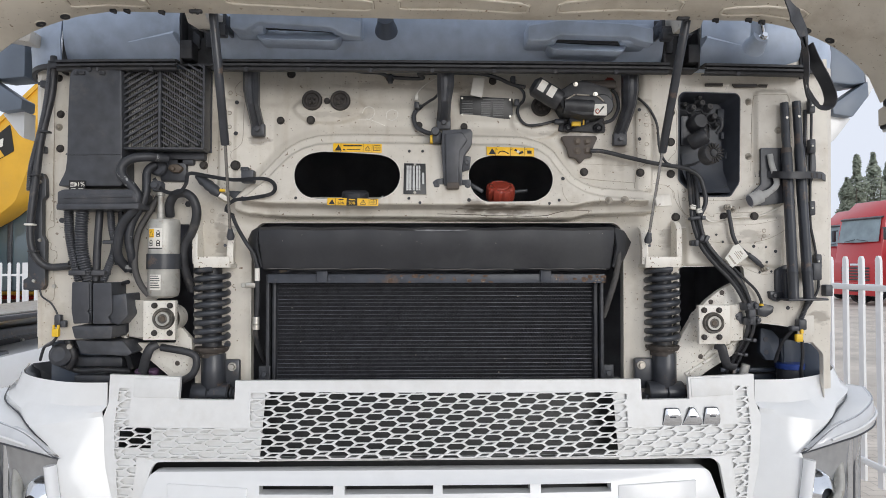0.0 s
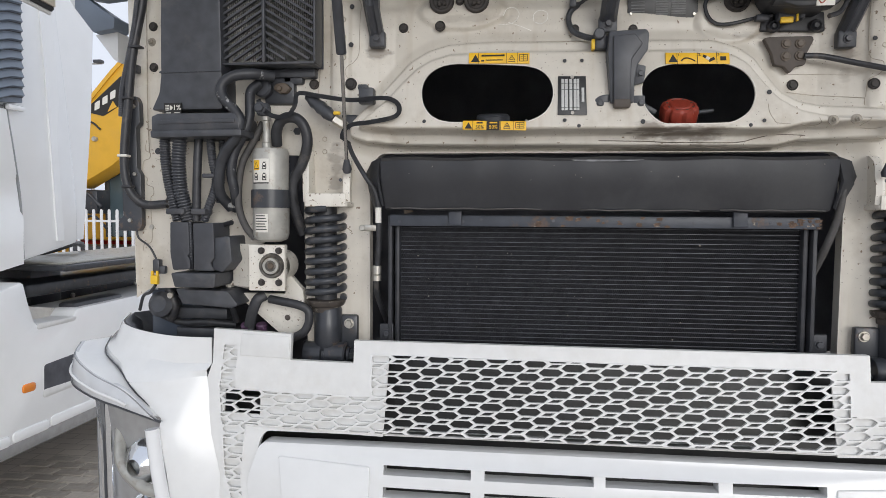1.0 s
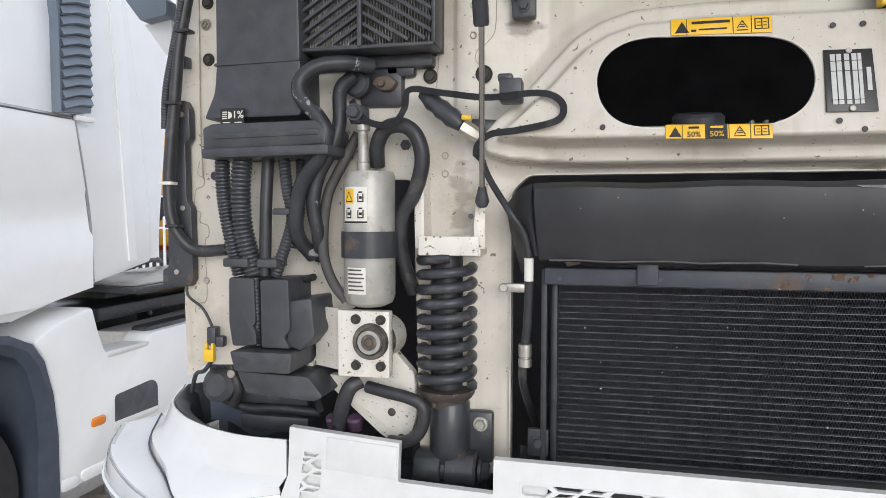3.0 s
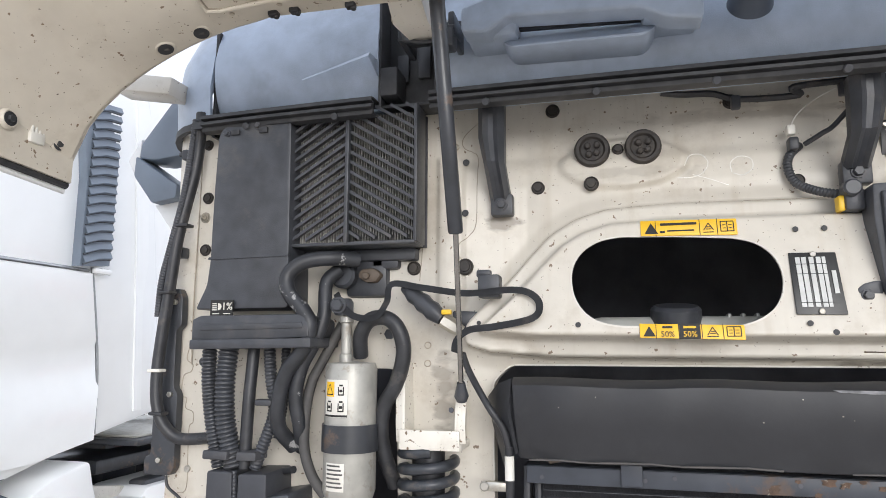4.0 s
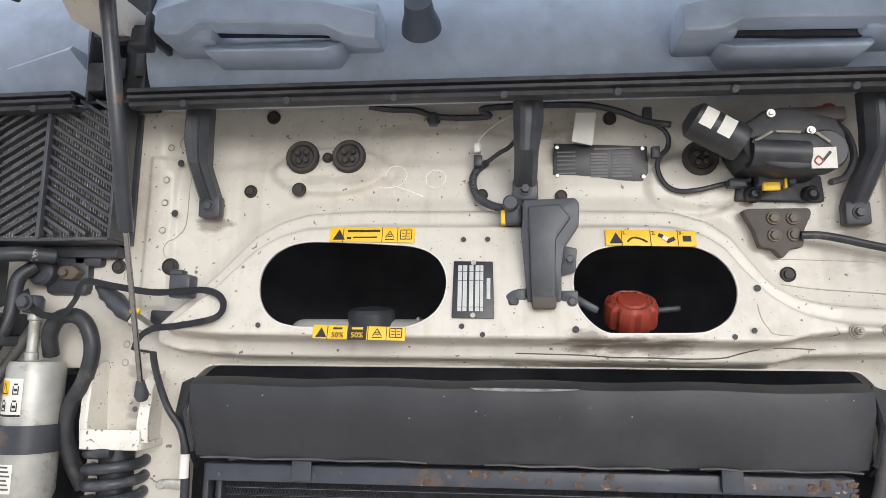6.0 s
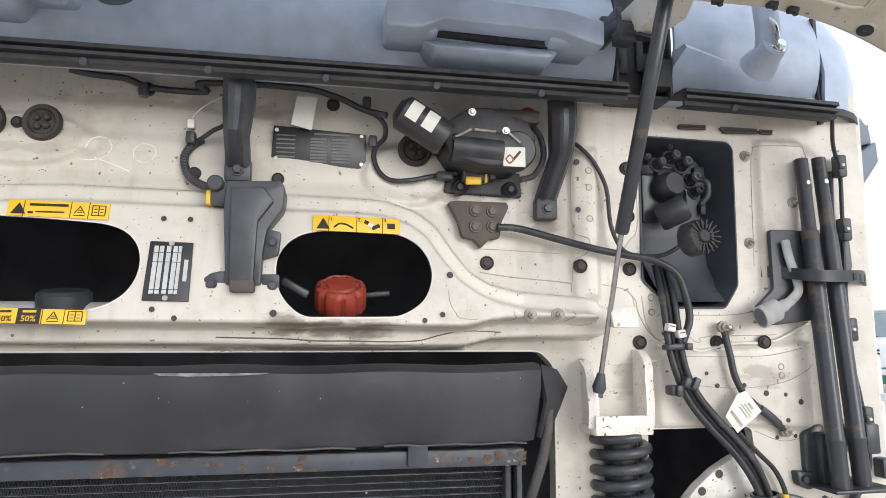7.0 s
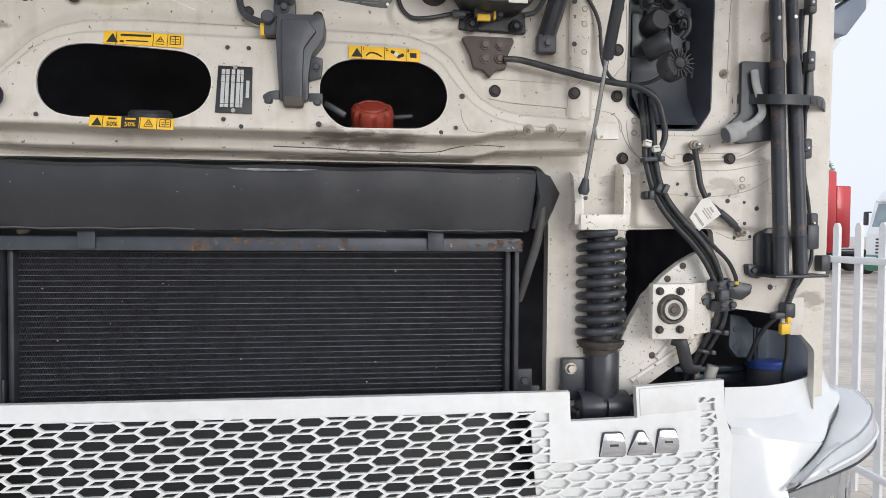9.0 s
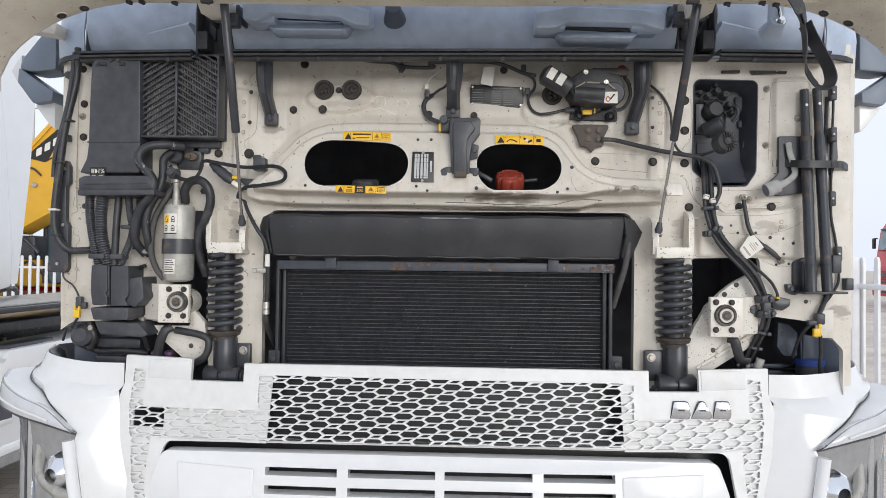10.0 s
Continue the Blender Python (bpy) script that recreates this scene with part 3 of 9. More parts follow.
def wall_line(points, r, name="pressed_seam", material=None, per=4):
    """A thin seam that follows the pressed wall."""
    line = spline([Vector((x, 0, z)) for x, z in points], per)
    yy = wall_y(np.array([p.x for p in line]), np.array([p.z for p in line]))
    inset = 0.75 if name == "chalk_mark" else -0.2
    part(name, sweep([Vector((p.x, float(y) + r * inset, p.z)) for p, y in zip(line, yy)], r, 6), material or SEAMDIRT, bulkhead)


seam = lambda pts, r=0.0011: wall_line(pts, r * 0.72)
wall_line(band_outer + band_outer[:1], 0.0007, per=1)
# scalloped edges of the reinforcing strips beside the struts
seam([(-0.550, 2.278), (-0.556, 2.262), (-0.575, 2.244), (-0.584, 2.225), (-0.580, 2.212), (-0.566, 2.205), (-0.556, 2.192), (-0.556, 2.138), (-0.558, 2.074), (-0.571, 2.053), (-0.585, 2.040), (-0.589, 2.025), (-0.579, 2.011), (-0.564, 2.003)])
seam([(-0.644, 2.297), (-0.651, 2.283), (-0.643, 2.251), (-0.648, 2.217), (-0.650, 2.145), (-0.648, 2.075), (-0.651, 2.026), (-0.655, 1.978)])
seam([(0.565, 2.162), (0.563, 2.105), (0.565, 2.046), (0.575, 2.035), (0.589, 2.030), (0.591, 2.016), (0.583, 2.003), (0.567, 1.995), (0.563, 1.979), (0.562, 1.956)])
seam([(0.680, 2.164), (0.681, 2.110), (0.679, 2.049), (0.666, 2.031), (0.656, 2.017)])
seam([(0.656, 1.943), (0.672, 1.925), (0.675, 1.906), (0.689, 1.877), (0.705, 1.860), (0.717, 1.857), (0.727, 1.863)])
seam([(0.755, 1.864), (0.765, 1.863), (0.777, 1.854), (0.788, 1.854), (0.796, 1.862), (0.932, 1.866)], 0.0009)
seam([(0.755, 1.829), (0.847, 1.828), (0.909, 1.830), (0.973, 1.842)], 0.0009)
seam([(0.683, 1.932), (0.689, 1.887), (0.706, 1.860), (0.725, 1.850), (0.741, 1.859)], 0.0011)
seam([(0.756, 1.781), (0.851, 1.774), (0.935, 1.784), (0.997, 1.813)], 0.0009)
seam([(0.336, 1.932), (0.338, 1.913), (0.345, 1.899), (0.358, 1.889), (0.435, 1.888), (0.436, 1.896), (0.435, 1.901)], 0.0009)
seam([(0.575, 1.902), (0.558, 1.903), (0.538, 1.902), (0.530, 1.896), (0.530, 1.887), (0.539, 1.883), (0.558, 1.881), (0.576, 1.884)], 0.0009)
seam([(0.405, 1.970), (0.450, 1.964), (0.505, 1.959), (0.556, 1.954), (0.560, 1.951), (0.559, 1.938)], 0.0013)
wall_line([(-0.005, 1.861), (0.046, 1.860), (0.096, 1.859), (0.142, 1.856), (0.189, 1.856), (0.231, 1.855), (0.265, 1.855), (0.299, 1.857), (0.325, 1.864), (0.351, 1.870)], 0.0010, "grime_line", GRIME)
wall_line([(0.351, 1.870), (0.385, 1.872), (0.428, 1.870)], 0.0008, "grime_line", GRIME)
# faint chalk marks
CHALK = mat("chalk_mark", (0.80, 0.78, 0.72), 0.8, var=0.2, scale=80)
wall_line([(-0.220, 2.152), (-0.210, 2.170), (-0.193, 2.171), (-0.183, 2.157), (-0.191, 2.141), (-0.207, 2.134), (-0.230, 2.134)], 0.0016, "chalk_mark", CHALK)
wall_line([(-0.149, 2.138), (-0.150, 2.154), (-0.137, 2.164), (-0.120, 2.159), (-0.119, 2.143), (-0.133, 2.133), (-0.147, 2.137)], 0.0016, "chalk_mark", CHALK)
wall_line([(-0.207, 2.138), (-0.181, 2.129), (-0.155, 2.118)], 0.0013, "chalk_mark", CHALK)
# recessed outlines on the outer column
seam([(0.897, 1.988), (0.903, 2.170), (0.908, 2.203), (0.916, 2.210), (0.993, 2.213), (1.011, 2.207), (1.016, 2.193)], 0.0011)
seam([(-1.099, 1.867), (-1.103, 1.844), (-1.089, 1.835), (-1.092, 1.822), (-1.108, 1.814), (-1.110, 1.781), (-1.098, 1.774), (-1.099, 1.757), (-1.082, 1.750), (-1.081, 1.732), (-1.089, 1.724), (-1.089, 1.682), (-1.087, 1.648), (-1.089, 1.614), (-1.109, 1.607), (-1.113, 1.591)], 0.0013)
lean_on_band(part("tab_plate", plate(rounded([(0.583, 1.910), (0.625, 1.910), (0.627, 1.877), (0.585, 1.876)], 0.003, 2), 1.8, 1.812, bev=0.0015), CREAM, bulkhead))

# side pillars that wrap round the corners of the cab
for s in (-1, 1):
    ring = []
    for i in range(15):
        z = 1.505 + (2.30 - 1.505) * i / 14
        top = 1.152 + 0.012 * (z - 1.44)
        low = 0.03 * max(0, 1.56 - z) / 0.12
        ring.append([(s * (top - 0.025), 1.885, z), (s * (top - 0.008), 1.893, z), (s * (top - low * 0.2), 1.92, z), (s * (top + 0.004), 1.99, z), (s * (top + 0.008), 2.7, z)])
    part("side_pillar", thicken(loft(ring), 0.004), CREAM, bulkhead)
    # lower curl of the wing behind the bumper corner
    curl = [[(s * (0.98 + 0.16 * k / 6), 1.885 + 0.01 * j, 1.60 - 0.10 * (j / 5) ** 1.3 * (0.5 + k / 12)) for k in range(7)] for j in range(6)]
    part("wing_edge", thicken(loft(curl), 0.003), CREAM, bulkhead)

# dark bay behind the wall
bay = thing("engine_bay", "unlit black engine bay behind the openings", "engine bay", (0, 2.1, 0.6), kind="structure")
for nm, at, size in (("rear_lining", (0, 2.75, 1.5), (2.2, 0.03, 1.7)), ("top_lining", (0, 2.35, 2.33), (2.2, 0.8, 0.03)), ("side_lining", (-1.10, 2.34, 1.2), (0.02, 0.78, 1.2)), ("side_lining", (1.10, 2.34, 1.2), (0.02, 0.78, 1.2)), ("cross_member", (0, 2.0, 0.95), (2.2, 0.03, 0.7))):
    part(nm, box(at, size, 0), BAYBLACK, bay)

# cab above and behind, out of view
cab = thing("cab_shell", "white truck cab shell with dark windscreen above the cowl", "truck cab", (0, 2.4, 2.3))
part("roof", box((0, 3.0, 3.15), (2.3, 2.0, 0.10), 0.05), WHITE, cab)
part("rear_wall", box((0, 3.95, 2.0), (2.3, 0.06, 2.3), 0.02), WHITE, cab)
for s in (-1, 1):
    part("side_wall", box((s * 1.16, 3.33, 1.95), (0.04, 1.28, 2.3), 0.015), WHITE, cab)
part("windscreen", join(box((0, 2.05, 2.82), (2.1, 0.02, 0.68), 0.004, (-16, 0, 0))), GLASSDARK, cab)

# ---- windscreen cowl ----
cowl = thing("windscreen_cowl", "dark grey-blue plastic cowl with two grab handles under the windscreen", "cowl", (0, 1.75, 2.26))


def cowl_y(x):
    return 1.772 + 0.018 * (abs(x) / 1.0) ** 4


def cowl_sheet(x0, x1, z0=2.268, z1=2.66):
    rows = []
    for z, back_off in ((z0 - 0.004, 0.07), (z0 - 0.004, 0.044), (z0 + 0.004, 0.036), (z0 + 0.016, 0.025), (z0 + 0.034, 0.014), (z0 + 0.056, 0.006), (z0 + 0.082, 0.001), (z0 + 0.11, 0.0), (z0 + 0.14, 0.008), (z0 + 0.175, 0.022), (z0 + 0.20, 0.036), (z0 + 0.225, 0.056), (z0 + 0.25, 0.085), (z1, 0.28)):
        rows.append([(x0 + (x1 - x0) * k / 16, cowl_y(x0 + (x1 - x0) * k / 16) + back_off, z) for k in range(17)])
    return thicken(loft(rows), 0.006)


part("centre_panel", cowl_sheet(-0.600, 0.616), COWL, cowl)
part("side_panel", cowl_sheet(-1.019, -0.702), COWL, cowl)
part("side_panel", cowl_sheet(0.722, 1.010), COWL, cowl)
for s in (-1, 1):
    seam_x = 1.0225 if s < 0 else 1.0135
    part("joint_gap", box((s * seam_x, 1.832, 2.34), (0.006, 0.06, 0.20), 0), LIP, cowl)
    rows = []
    for z, o in ((2.274, 0.04), (2.266, 0.006), (2.33, 0.0), (2.40, 0.012), (2.47, 0.05), (2.56, 0.16)):
        rows.append([(s * (seam_x + 0.003 + (0.155 - o * 0.2) * math.sin(a)), 1.790 + o + 0.20 * (1 - math.cos(a)), z) for a in [radians(90 * k / 8) for k in range(9)]])
    part("end_cap", thicken(loft(rows), 0.006), COWL, cowl)
    part("end_lip", thicken(loft([[(s * (seam_x - 0.004 + 0.156 * math.sin(a)), 1.776 + 0.22 * (1 - math.cos(a)), z) for a in [radians(90 * k / 8) for k in range(9)]] for z in (2.248, 2.260)]), 0.01), LIP, cowl)
    cx = -0.652 if s < 0 else 0.668
    rb = part("recess_box", box((cx, 1.835, 2.375), (0.10, 0.012, 0.23), 0.002), LIP, cowl, "black recess for the hood hinge")
    for dx in (-0.05, 0.05):
        part("recess_side", box((cx + dx * 0.96, 1.812, 2.375), (0.005, 0.058, 0.23), 0.001), LIP, rb)
    part("recess_rib", box((cx - 0.02, 1.826, 2.34), (0.02, 0.008, 0.05), 0.002), PLASTIC, rb)
    part("recess_rib", box((cx + 0.018, 1.826, 2.35), (0.022, 0.008, 0.06), 0.002), PLASTIC, rb)
    part("recess_floor", box((cx, 1.815, 2.262), (0.10, 0.05, 0.006), 0.002), LIP, rb)
    part("recess_block", box((cx + s * 0.03, 1.80, 2.30), (0.03, 0.05, 0.05), 0.004), LIP, rb)
    part("wedge", loft([[(cx + s * 0.185, 1.774, 2.316), (cx + s * 0.185, 1.774, 2.318)], [(cx + s * 0.052, 1.738, 2.330), (cx + s * 0.052, 1.744, 2.338)], [(cx + s * 0.052, 1.790, 2.312), (cx + s * 0.052, 1.785, 2.342)]]), COWL, cowl)
LIP_PROFILE = ((0.030, 2.268), (-0.020, 2.2665), (-0.031, 2.264), (-0.032, 2.2575), (-0.022, 2.2560), (-0.022, 2.2535), (-0.032, 2.2520), (-0.032, 2.2470), (-0.022, 2.2455), (-0.021, 2.2430), (-0.026, 2.2415), (-0.024, 2.2375), (-0.012, 2.2360), (0.004, 2.2400))
for x0, x1 in ((-0.605, 0.62), (-1.021, -0.70), (0.72, 1.013)):
    rows = [[(x0 + (x1 - x0) * k / 12, cowl_y(x0 + (x1 - x0) * k / 12) + dy, z) for k in range(13)] for dy, z in LIP_PROFILE]
    part("lower_lip", thicken(loft(rows), 0.003), LIP, cowl, smooth=25)
    for k in range(int((x1 - x0) / 0.16)):
        xx = x0 + 0.09 + k * 0.165
        part("lip_clip", disc((xx, cowl_y(xx) - 0.023, 2.2395), 0.0060, 0.006, (0, -0.9, -0.4), 12), PLASTIC, cowl)


def handle(grip, pocket, ends):
    zm = sum(z for x, z in grip) / len(grip)
    g = part("grab_handle", plate(rounded(grip, 0.006, 3), 1.648, 1.684, bev=0.004), COWL, cowl, "moulded grey grab handle", smooth=22)
    for x in ends:
        part("handle_foot", box((x, 1.712, zm + 0.010), (0.075, 0.085, 0.05), 0.008), COWL, g)
    bm = plate(rounded(pocket, 0.009, 4), 1.674, 1.765, bev=0.008)
    z0, z1 = min(z for x, z in pocket), max(z for x, z in pocket)
    for v in bm.verts:
        if v.co.y < 1.704:
            v.co.y += 0.066 * max(0.0, (v.co.z - z0) / (z1 - z0) - 0.10)
    part("pocket", bm, COWL, g)
    xa, xb = min(x for x, z in pocket) + 0.010, max(x for x, z in pocket) - 0.008
    part("hand_opening", plate(rounded([(xa, z1 - 0.024 + 0.06 * (zm - z0)), (xb, z1 - 0.032 + 0.06 * (zm - z0)), (xb - 0.004, z1 + 0.004), (xa + 0.004, z1 + 0.012)], 0.005, 3), 1.690, 1.7005), LIP, g)


HL, HR = [(-0.517, 2.295), (-0.193, 2.280)], [(0.220, 2.273), (0.533, 2.266)]
handle([(-0.516, 2.294), (-0.516, 2.331), (-0.459, 2.347), (-0.272, 2.335), (-0.194, 2.313), (-0.196, 2.275), (-0.241, 2.282), (-0.273, 2.299), (-0.450, 2.309), (-0.480, 2.289)], [(-0.476, 2.332), (-0.464, 2.293), (-0.451, 2.275), (-0.266, 2.271), (-0.253, 2.285), (-0.248, 2.311)], (HL[0][0] + 0.04, HL[1][0] - 0.04))
handle([(0.220, 2.270), (0.270, 2.270), (0.300, 2.285), (0.472, 2.281), (0.498, 2.272), (0.531, 2.264), (0.532, 2.302), (0.473, 2.315), (0.308, 2.323), (0.221, 2.308)], [(0.276, 2.304), (0.278, 2.271), (0.292, 2.256), (0.463, 2.252), (0.475, 2.266), (0.485, 2.299)], (HR[0][0] + 0.04, HR[1][0] - 0.04))
for u, c in (((-0.141, 1.715, 2.333), 1), ((0.842, 1.730, 2.302), 2)):
    x, y, z = u
    p = part("wiper_pivot", join(lathe([(0.0, 0), (0.030, 0), (0.028, 0.012), (0.022, 0.03), (0.020, 0.05), (0, 0.052)], (x, y + 0.005, z), (0, -0.9, 0.35)), tube([(x, y - 0.02, z + 0.01), (x - 0.002, y - 0.03, z + 0.05), (x, y - 0.02, z + 0.12)], 0.019, 12)), MUDGUARD if c == 1 else COWL, cowl)
    if c == 2:
        part("pivot_nut", join(hexbolt((x + 0.004, y - 0.042, z + 0.014), 0.009, 0.012, (0, -0.9, 0.3)), tube([(x + 0.004, y - 0.045, z + 0.02), (x - 0.004, y - 0.05, z + 0.045), (x - 0.01, y - 0.045, z + 0.06)], 0.004, 8)), CHROME, p)
for s in (-1, 1):
    flip = lambda pts: [((x + 0.035 if s > 0 else -0.059 - x), z) for x, z in pts]
    fl = thing("corner_deflector", "grey plastic wind deflector at the cab corner", "deflector", (s * 1.25, 2.1, 2.17), "corner deflectors")
    part("blade", plate(rounded(flip([(1.247, 2.240), (1.268, 2.251), (1.364, 2.316), (1.367, 2.268), (1.313, 2.199), (1.250, 2.208)]), 0.006), 2.09, 2.16, bev=0.012), DEFLECTOR, fl)
    part("post", plate(rounded(flip([(1.276, 2.454), (1.360, 2.349), (1.364, 2.313), (1.322, 2.306), (1.247, 2.313), (1.247, 2.453)]), 0.006), 2.10, 2.18, bev=0.008), DEFLECTOR, fl)
    part("stay", box((s * 1.20 - 0.012, 2.14, 2.33), (0.14, 0.05, 0.05), 0.01), PLASTIC, fl)
    part("white_corner", plate(rounded(flip([(1.258, 2.209), (1.326, 2.200), (1.273, 2.132), (1.258, 2.121)]), 0.004), 2.12, 2.18, bev=0.004), WHITE, fl, "white-painted corner panel")
    part("white_edge", plate(rounded(flip([(1.375, 2.369), (1.410, 2.315), (1.382, 2.267), (1.379, 2.315)]), 0.004), 2.12, 2.17, bev=0.004), WHITE, fl)
part("mounting_bar", box((-1.150, 1.79, 2.338), (0.13, 0.06, 0.034), 0.006, (0, 10, 0)), CREAM, cowl, "cream square tube end")

# ---- front lid, swung up ----
lid = thing("opened_hood", "opened cream front lid of the truck, underside with bolts, swung upward", "truck lid", (0, 1.6, 2.33))


def arch(x):
    a = abs(x) * (1.03 if x > 0 else 1.0)
    return level(a) - 0.005 * (x + 0.95)


def level(a):
    if a < 0.80:
        return 2.334 - 0.004 * math.cos(a * 4)
    t = min(1, (a - 0.80) / 0.325)
    return 2.334 - 0.225 * (1 - math.sqrt(max(0, 1 - t ** 1.55)))


def climb(f):
    """Height gained on the way forward: nearly level at the flange, then swung up."""
    d = f * 0.55
    return d * 0.32 + 2.6 * max(0.0, d - 0.20) ** 1.15


def lid_point(i, f):
    x = -1.122 + (1.122 + 1.090) * i / 80
    bulge = 0.012 * math.sin(min(1, f * 4) * math.pi) * (1 if abs(x) < 1.0 else 0)
    return (x * (1 + 0.03 * f), 1.58 - f * 0.55, arch(x) + climb(f) - bulge + 0.01 * math.cos(x * 14) * min(1, f * 5) * (abs(x) < 0.9))


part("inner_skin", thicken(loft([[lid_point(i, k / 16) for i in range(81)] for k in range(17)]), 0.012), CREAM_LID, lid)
part("outer_skin", thicken(loft([[(lid_point(i, k / 8)[0] * 1.01, lid_point(i, k / 8)[1] + 0.01, lid_point(i, k / 8)[2] + 0.05) for i in range(81)] for k in range(9)]), 0.006), WHITE, lid)
edge = [Vector(lid_point(i, 0)) + Vector((0, 0.004, 0.0)) for i in range(81)]
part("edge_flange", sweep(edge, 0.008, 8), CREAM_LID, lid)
part("edge_crease", sweep([Vector(lid_point(i, 0.045)) - Vector((0, 0, 0.0062)) for i in range(2, 79)], 0.0014, 6), SEAMDIRT, lid)
for s in (-1, 1):
    fx = lambda f: s * ((1.117 if s < 0 else 1.085) + 0.035 * f)
    drop = 0.045 if s > 0 else 0.0
    rise = [(0, -0.010), (0.1, -0.005), (0.2, 0.0), (0.25, 0.006), (0.3, 0.024), (0.4, climb(0.4) - 0.012), (0.6, climb(0.6) - 0.012), (0.8, climb(0.8) - 0.012), (1.0, climb(1.0) - 0.012)]
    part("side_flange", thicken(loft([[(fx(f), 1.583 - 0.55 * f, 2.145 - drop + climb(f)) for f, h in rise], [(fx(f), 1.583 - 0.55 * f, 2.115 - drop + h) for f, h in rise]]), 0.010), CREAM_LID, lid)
    part("rubber_seal", sweep([Vector((fx(f) - s * 0.001, 1.583 - 0.55 * f, 2.112 - drop + h)) for f, h in rise], 0.0055, 8), LIP, lid, "black rubber edge seal")
    part("outer_edge", sweep([Vector((fx(f) + s * 0.004, 1.583 - 0.55 * f, 2.104 - drop + h)) for f, h in rise], 0.0045, 8), WHITE, lid)
    for i, f in ((6.3, 0.030), (8.3, 0.022)):
        k = i if s < 0 else 81.2 - i
        c = Vector(lid_point(k, f))
        ax = (Vector(lid_point(k + 0.5, f)) - c).cross(Vector(lid_point(k, f + 0.02)) - c).normalized()
        ax = ax if ax.z < 0 else -ax
        c += ax * 0.0128
        ring = part("lid_hole", lathe([(0.0108, -0.0005), (0.0114, 0.0008), (0.0130, 0.0008), (0.016, -0.002)], c, ax, 24), CREAM_LID, lid)
        part("lid_hole_dark", disc(c + ax * 0.0004, 0.0109, 0.0008, ax, 18), LIP, ring)
        part("lid_bolt", box(c + ax * 0.0010, (0.010, 0.0035, 0.002), 0.0006), GREYHOSE, ring)
    # dark clips, weld pips and a stamped bead along the flange
    for i, f in ((12.4, 0.018), (13.6, 0.022), (16.5, 0.016), (19.5, 0.030)):
        k = i if s < 0 else 81.2 - i
        c = Vector(lid_point(k, f)) - Vector((0, 0, 0.014))
        part("edge_clip", join(box(c, (0.030 if i > 19 else 0.014, 0.012, 0.008), 0.002), disc(c + Vector((0.004, 0, -0.003)), 0.004, 0.004, (0, 0, -1), 10)), LIP, lid)
    for k in range(9):
        i = 10.5 + k * 2.6
        c = Vector(lid_point(i if s < 0 else 81.2 - i, 0.052)) - Vector((0, 0, 0.0125))
        part("weld_pip", disc(c, 0.0036, 0.0016, (0, 0, -1), 10), SEAMDIRT, lid)
    ex = s * (1.112 if s < 0 else 1.080)
    for dy, dz, k in ((0.025, 0.042, 0), (0.106, 0.052, 0), (0.061, 0.039, 1)):
        at = (ex, 1.58 - dy, 2.115 - drop + dz)
        if k:
            part("latch_pad", join(box(at, (0.010, 0.024, 0.016), 0.002), *[box((ex - s * 0.001, at[1] - 0.009 + 0.006 * q, at[2] + 0.011), (0.008, 0.0035, 0.010), 0.001) for q in range(4)]), PAPER, lid, "pale worn clip")
        else:
            pocket = part("screw_pocket", lathe([(0.0095, 0.004), (0.0110, 0.0050), (0.015, 0.0)], at, (-s, 0, 0), 20), CREAM_LID, lid)
            part("flange_screw", join(disc((ex - s * 0.0042, at[1], at[2]), 0.0098, 0.001, (-s, 0, 0), 16), disc((ex - s * 0.005, at[1], at[2]), 0.0055, 0.004, (-s, 0, 0), 6)), LIP, pocket)
    hx = -0.600 if s < 0 else 0.630
    arm = loft([[(hx - 0.022, 1.56, 2.36), (hx + 0.022, 1.56, 2.36), (hx + 0.022, 1.52, 2.43), (hx - 0.022, 1.52, 2.43)], [(hx - 0.025, 1.63, 2.318), (hx + 0.025, 1.63, 2.318), (hx + 0.025, 1.65, 2.37), (hx - 0.025, 1.65, 2.37)], [(hx - 0.02, 1.70, 2.325), (hx + 0.02, 1.70, 2.325), (hx + 0.02, 1.74, 2.38), (hx - 0.02, 1.74, 2.38)], [(hx - 0.016, 1.80, 2.37), (hx + 0.016, 1.80, 2.37), (hx + 0.016, 1.82, 2.41), (hx - 0.016, 1.82, 2.41)]], closed=True)
    part("hinge_arm", bevel(arm, 0.004), CREAM, lid, "cream cast hinge arm")
    part("hinge_yoke", join(box((hx - 0.040, 1.745, 2.352), (0.010, 0.075, 0.040), 0.003), box((hx + 0.040, 1.745, 2.352), (0.010, 0.075, 0.040), 0.003), box((hx, 1.772, 2.372), (0.086, 0.012, 0.030), 0.003), tube([(hx - 0.046, 1.722, 2.344), (hx, 1.718, 2.338), (hx + 0.046, 1.722, 2.344)], 0.0055, 10)), BLACKSTEEL, lid)
    part("hinge_nut", hexbolt((hx + s * 0.020, 1.642, 2.332), 0.009, 0.010, (0, -0.4, -0.9)), STUDGREY, lid)
    part("latch", join(box((hx - s * 0.004, 1.73, 2.345), (0.085, 0.05, 0.018), 0.003, (12, 0, 0)), box((hx - s * 0.03, 1.715, 2.328), (0.03, 0.03, 0.03), 0.004), tube([(hx - 0.03, 1.70, 2.33), (hx, 1.69, 2.318), (hx + 0.03, 1.70, 2.325)], 0.003, 6)), PLASTIC, lid)

# pressed frames and a slot in the lid's underside
def lid_at(x, f, drop=0.0130):
    return Vector(lid_point((x + 1.122) / (1.122 + 1.090) * 80, f)) - Vector((0, 0, drop))


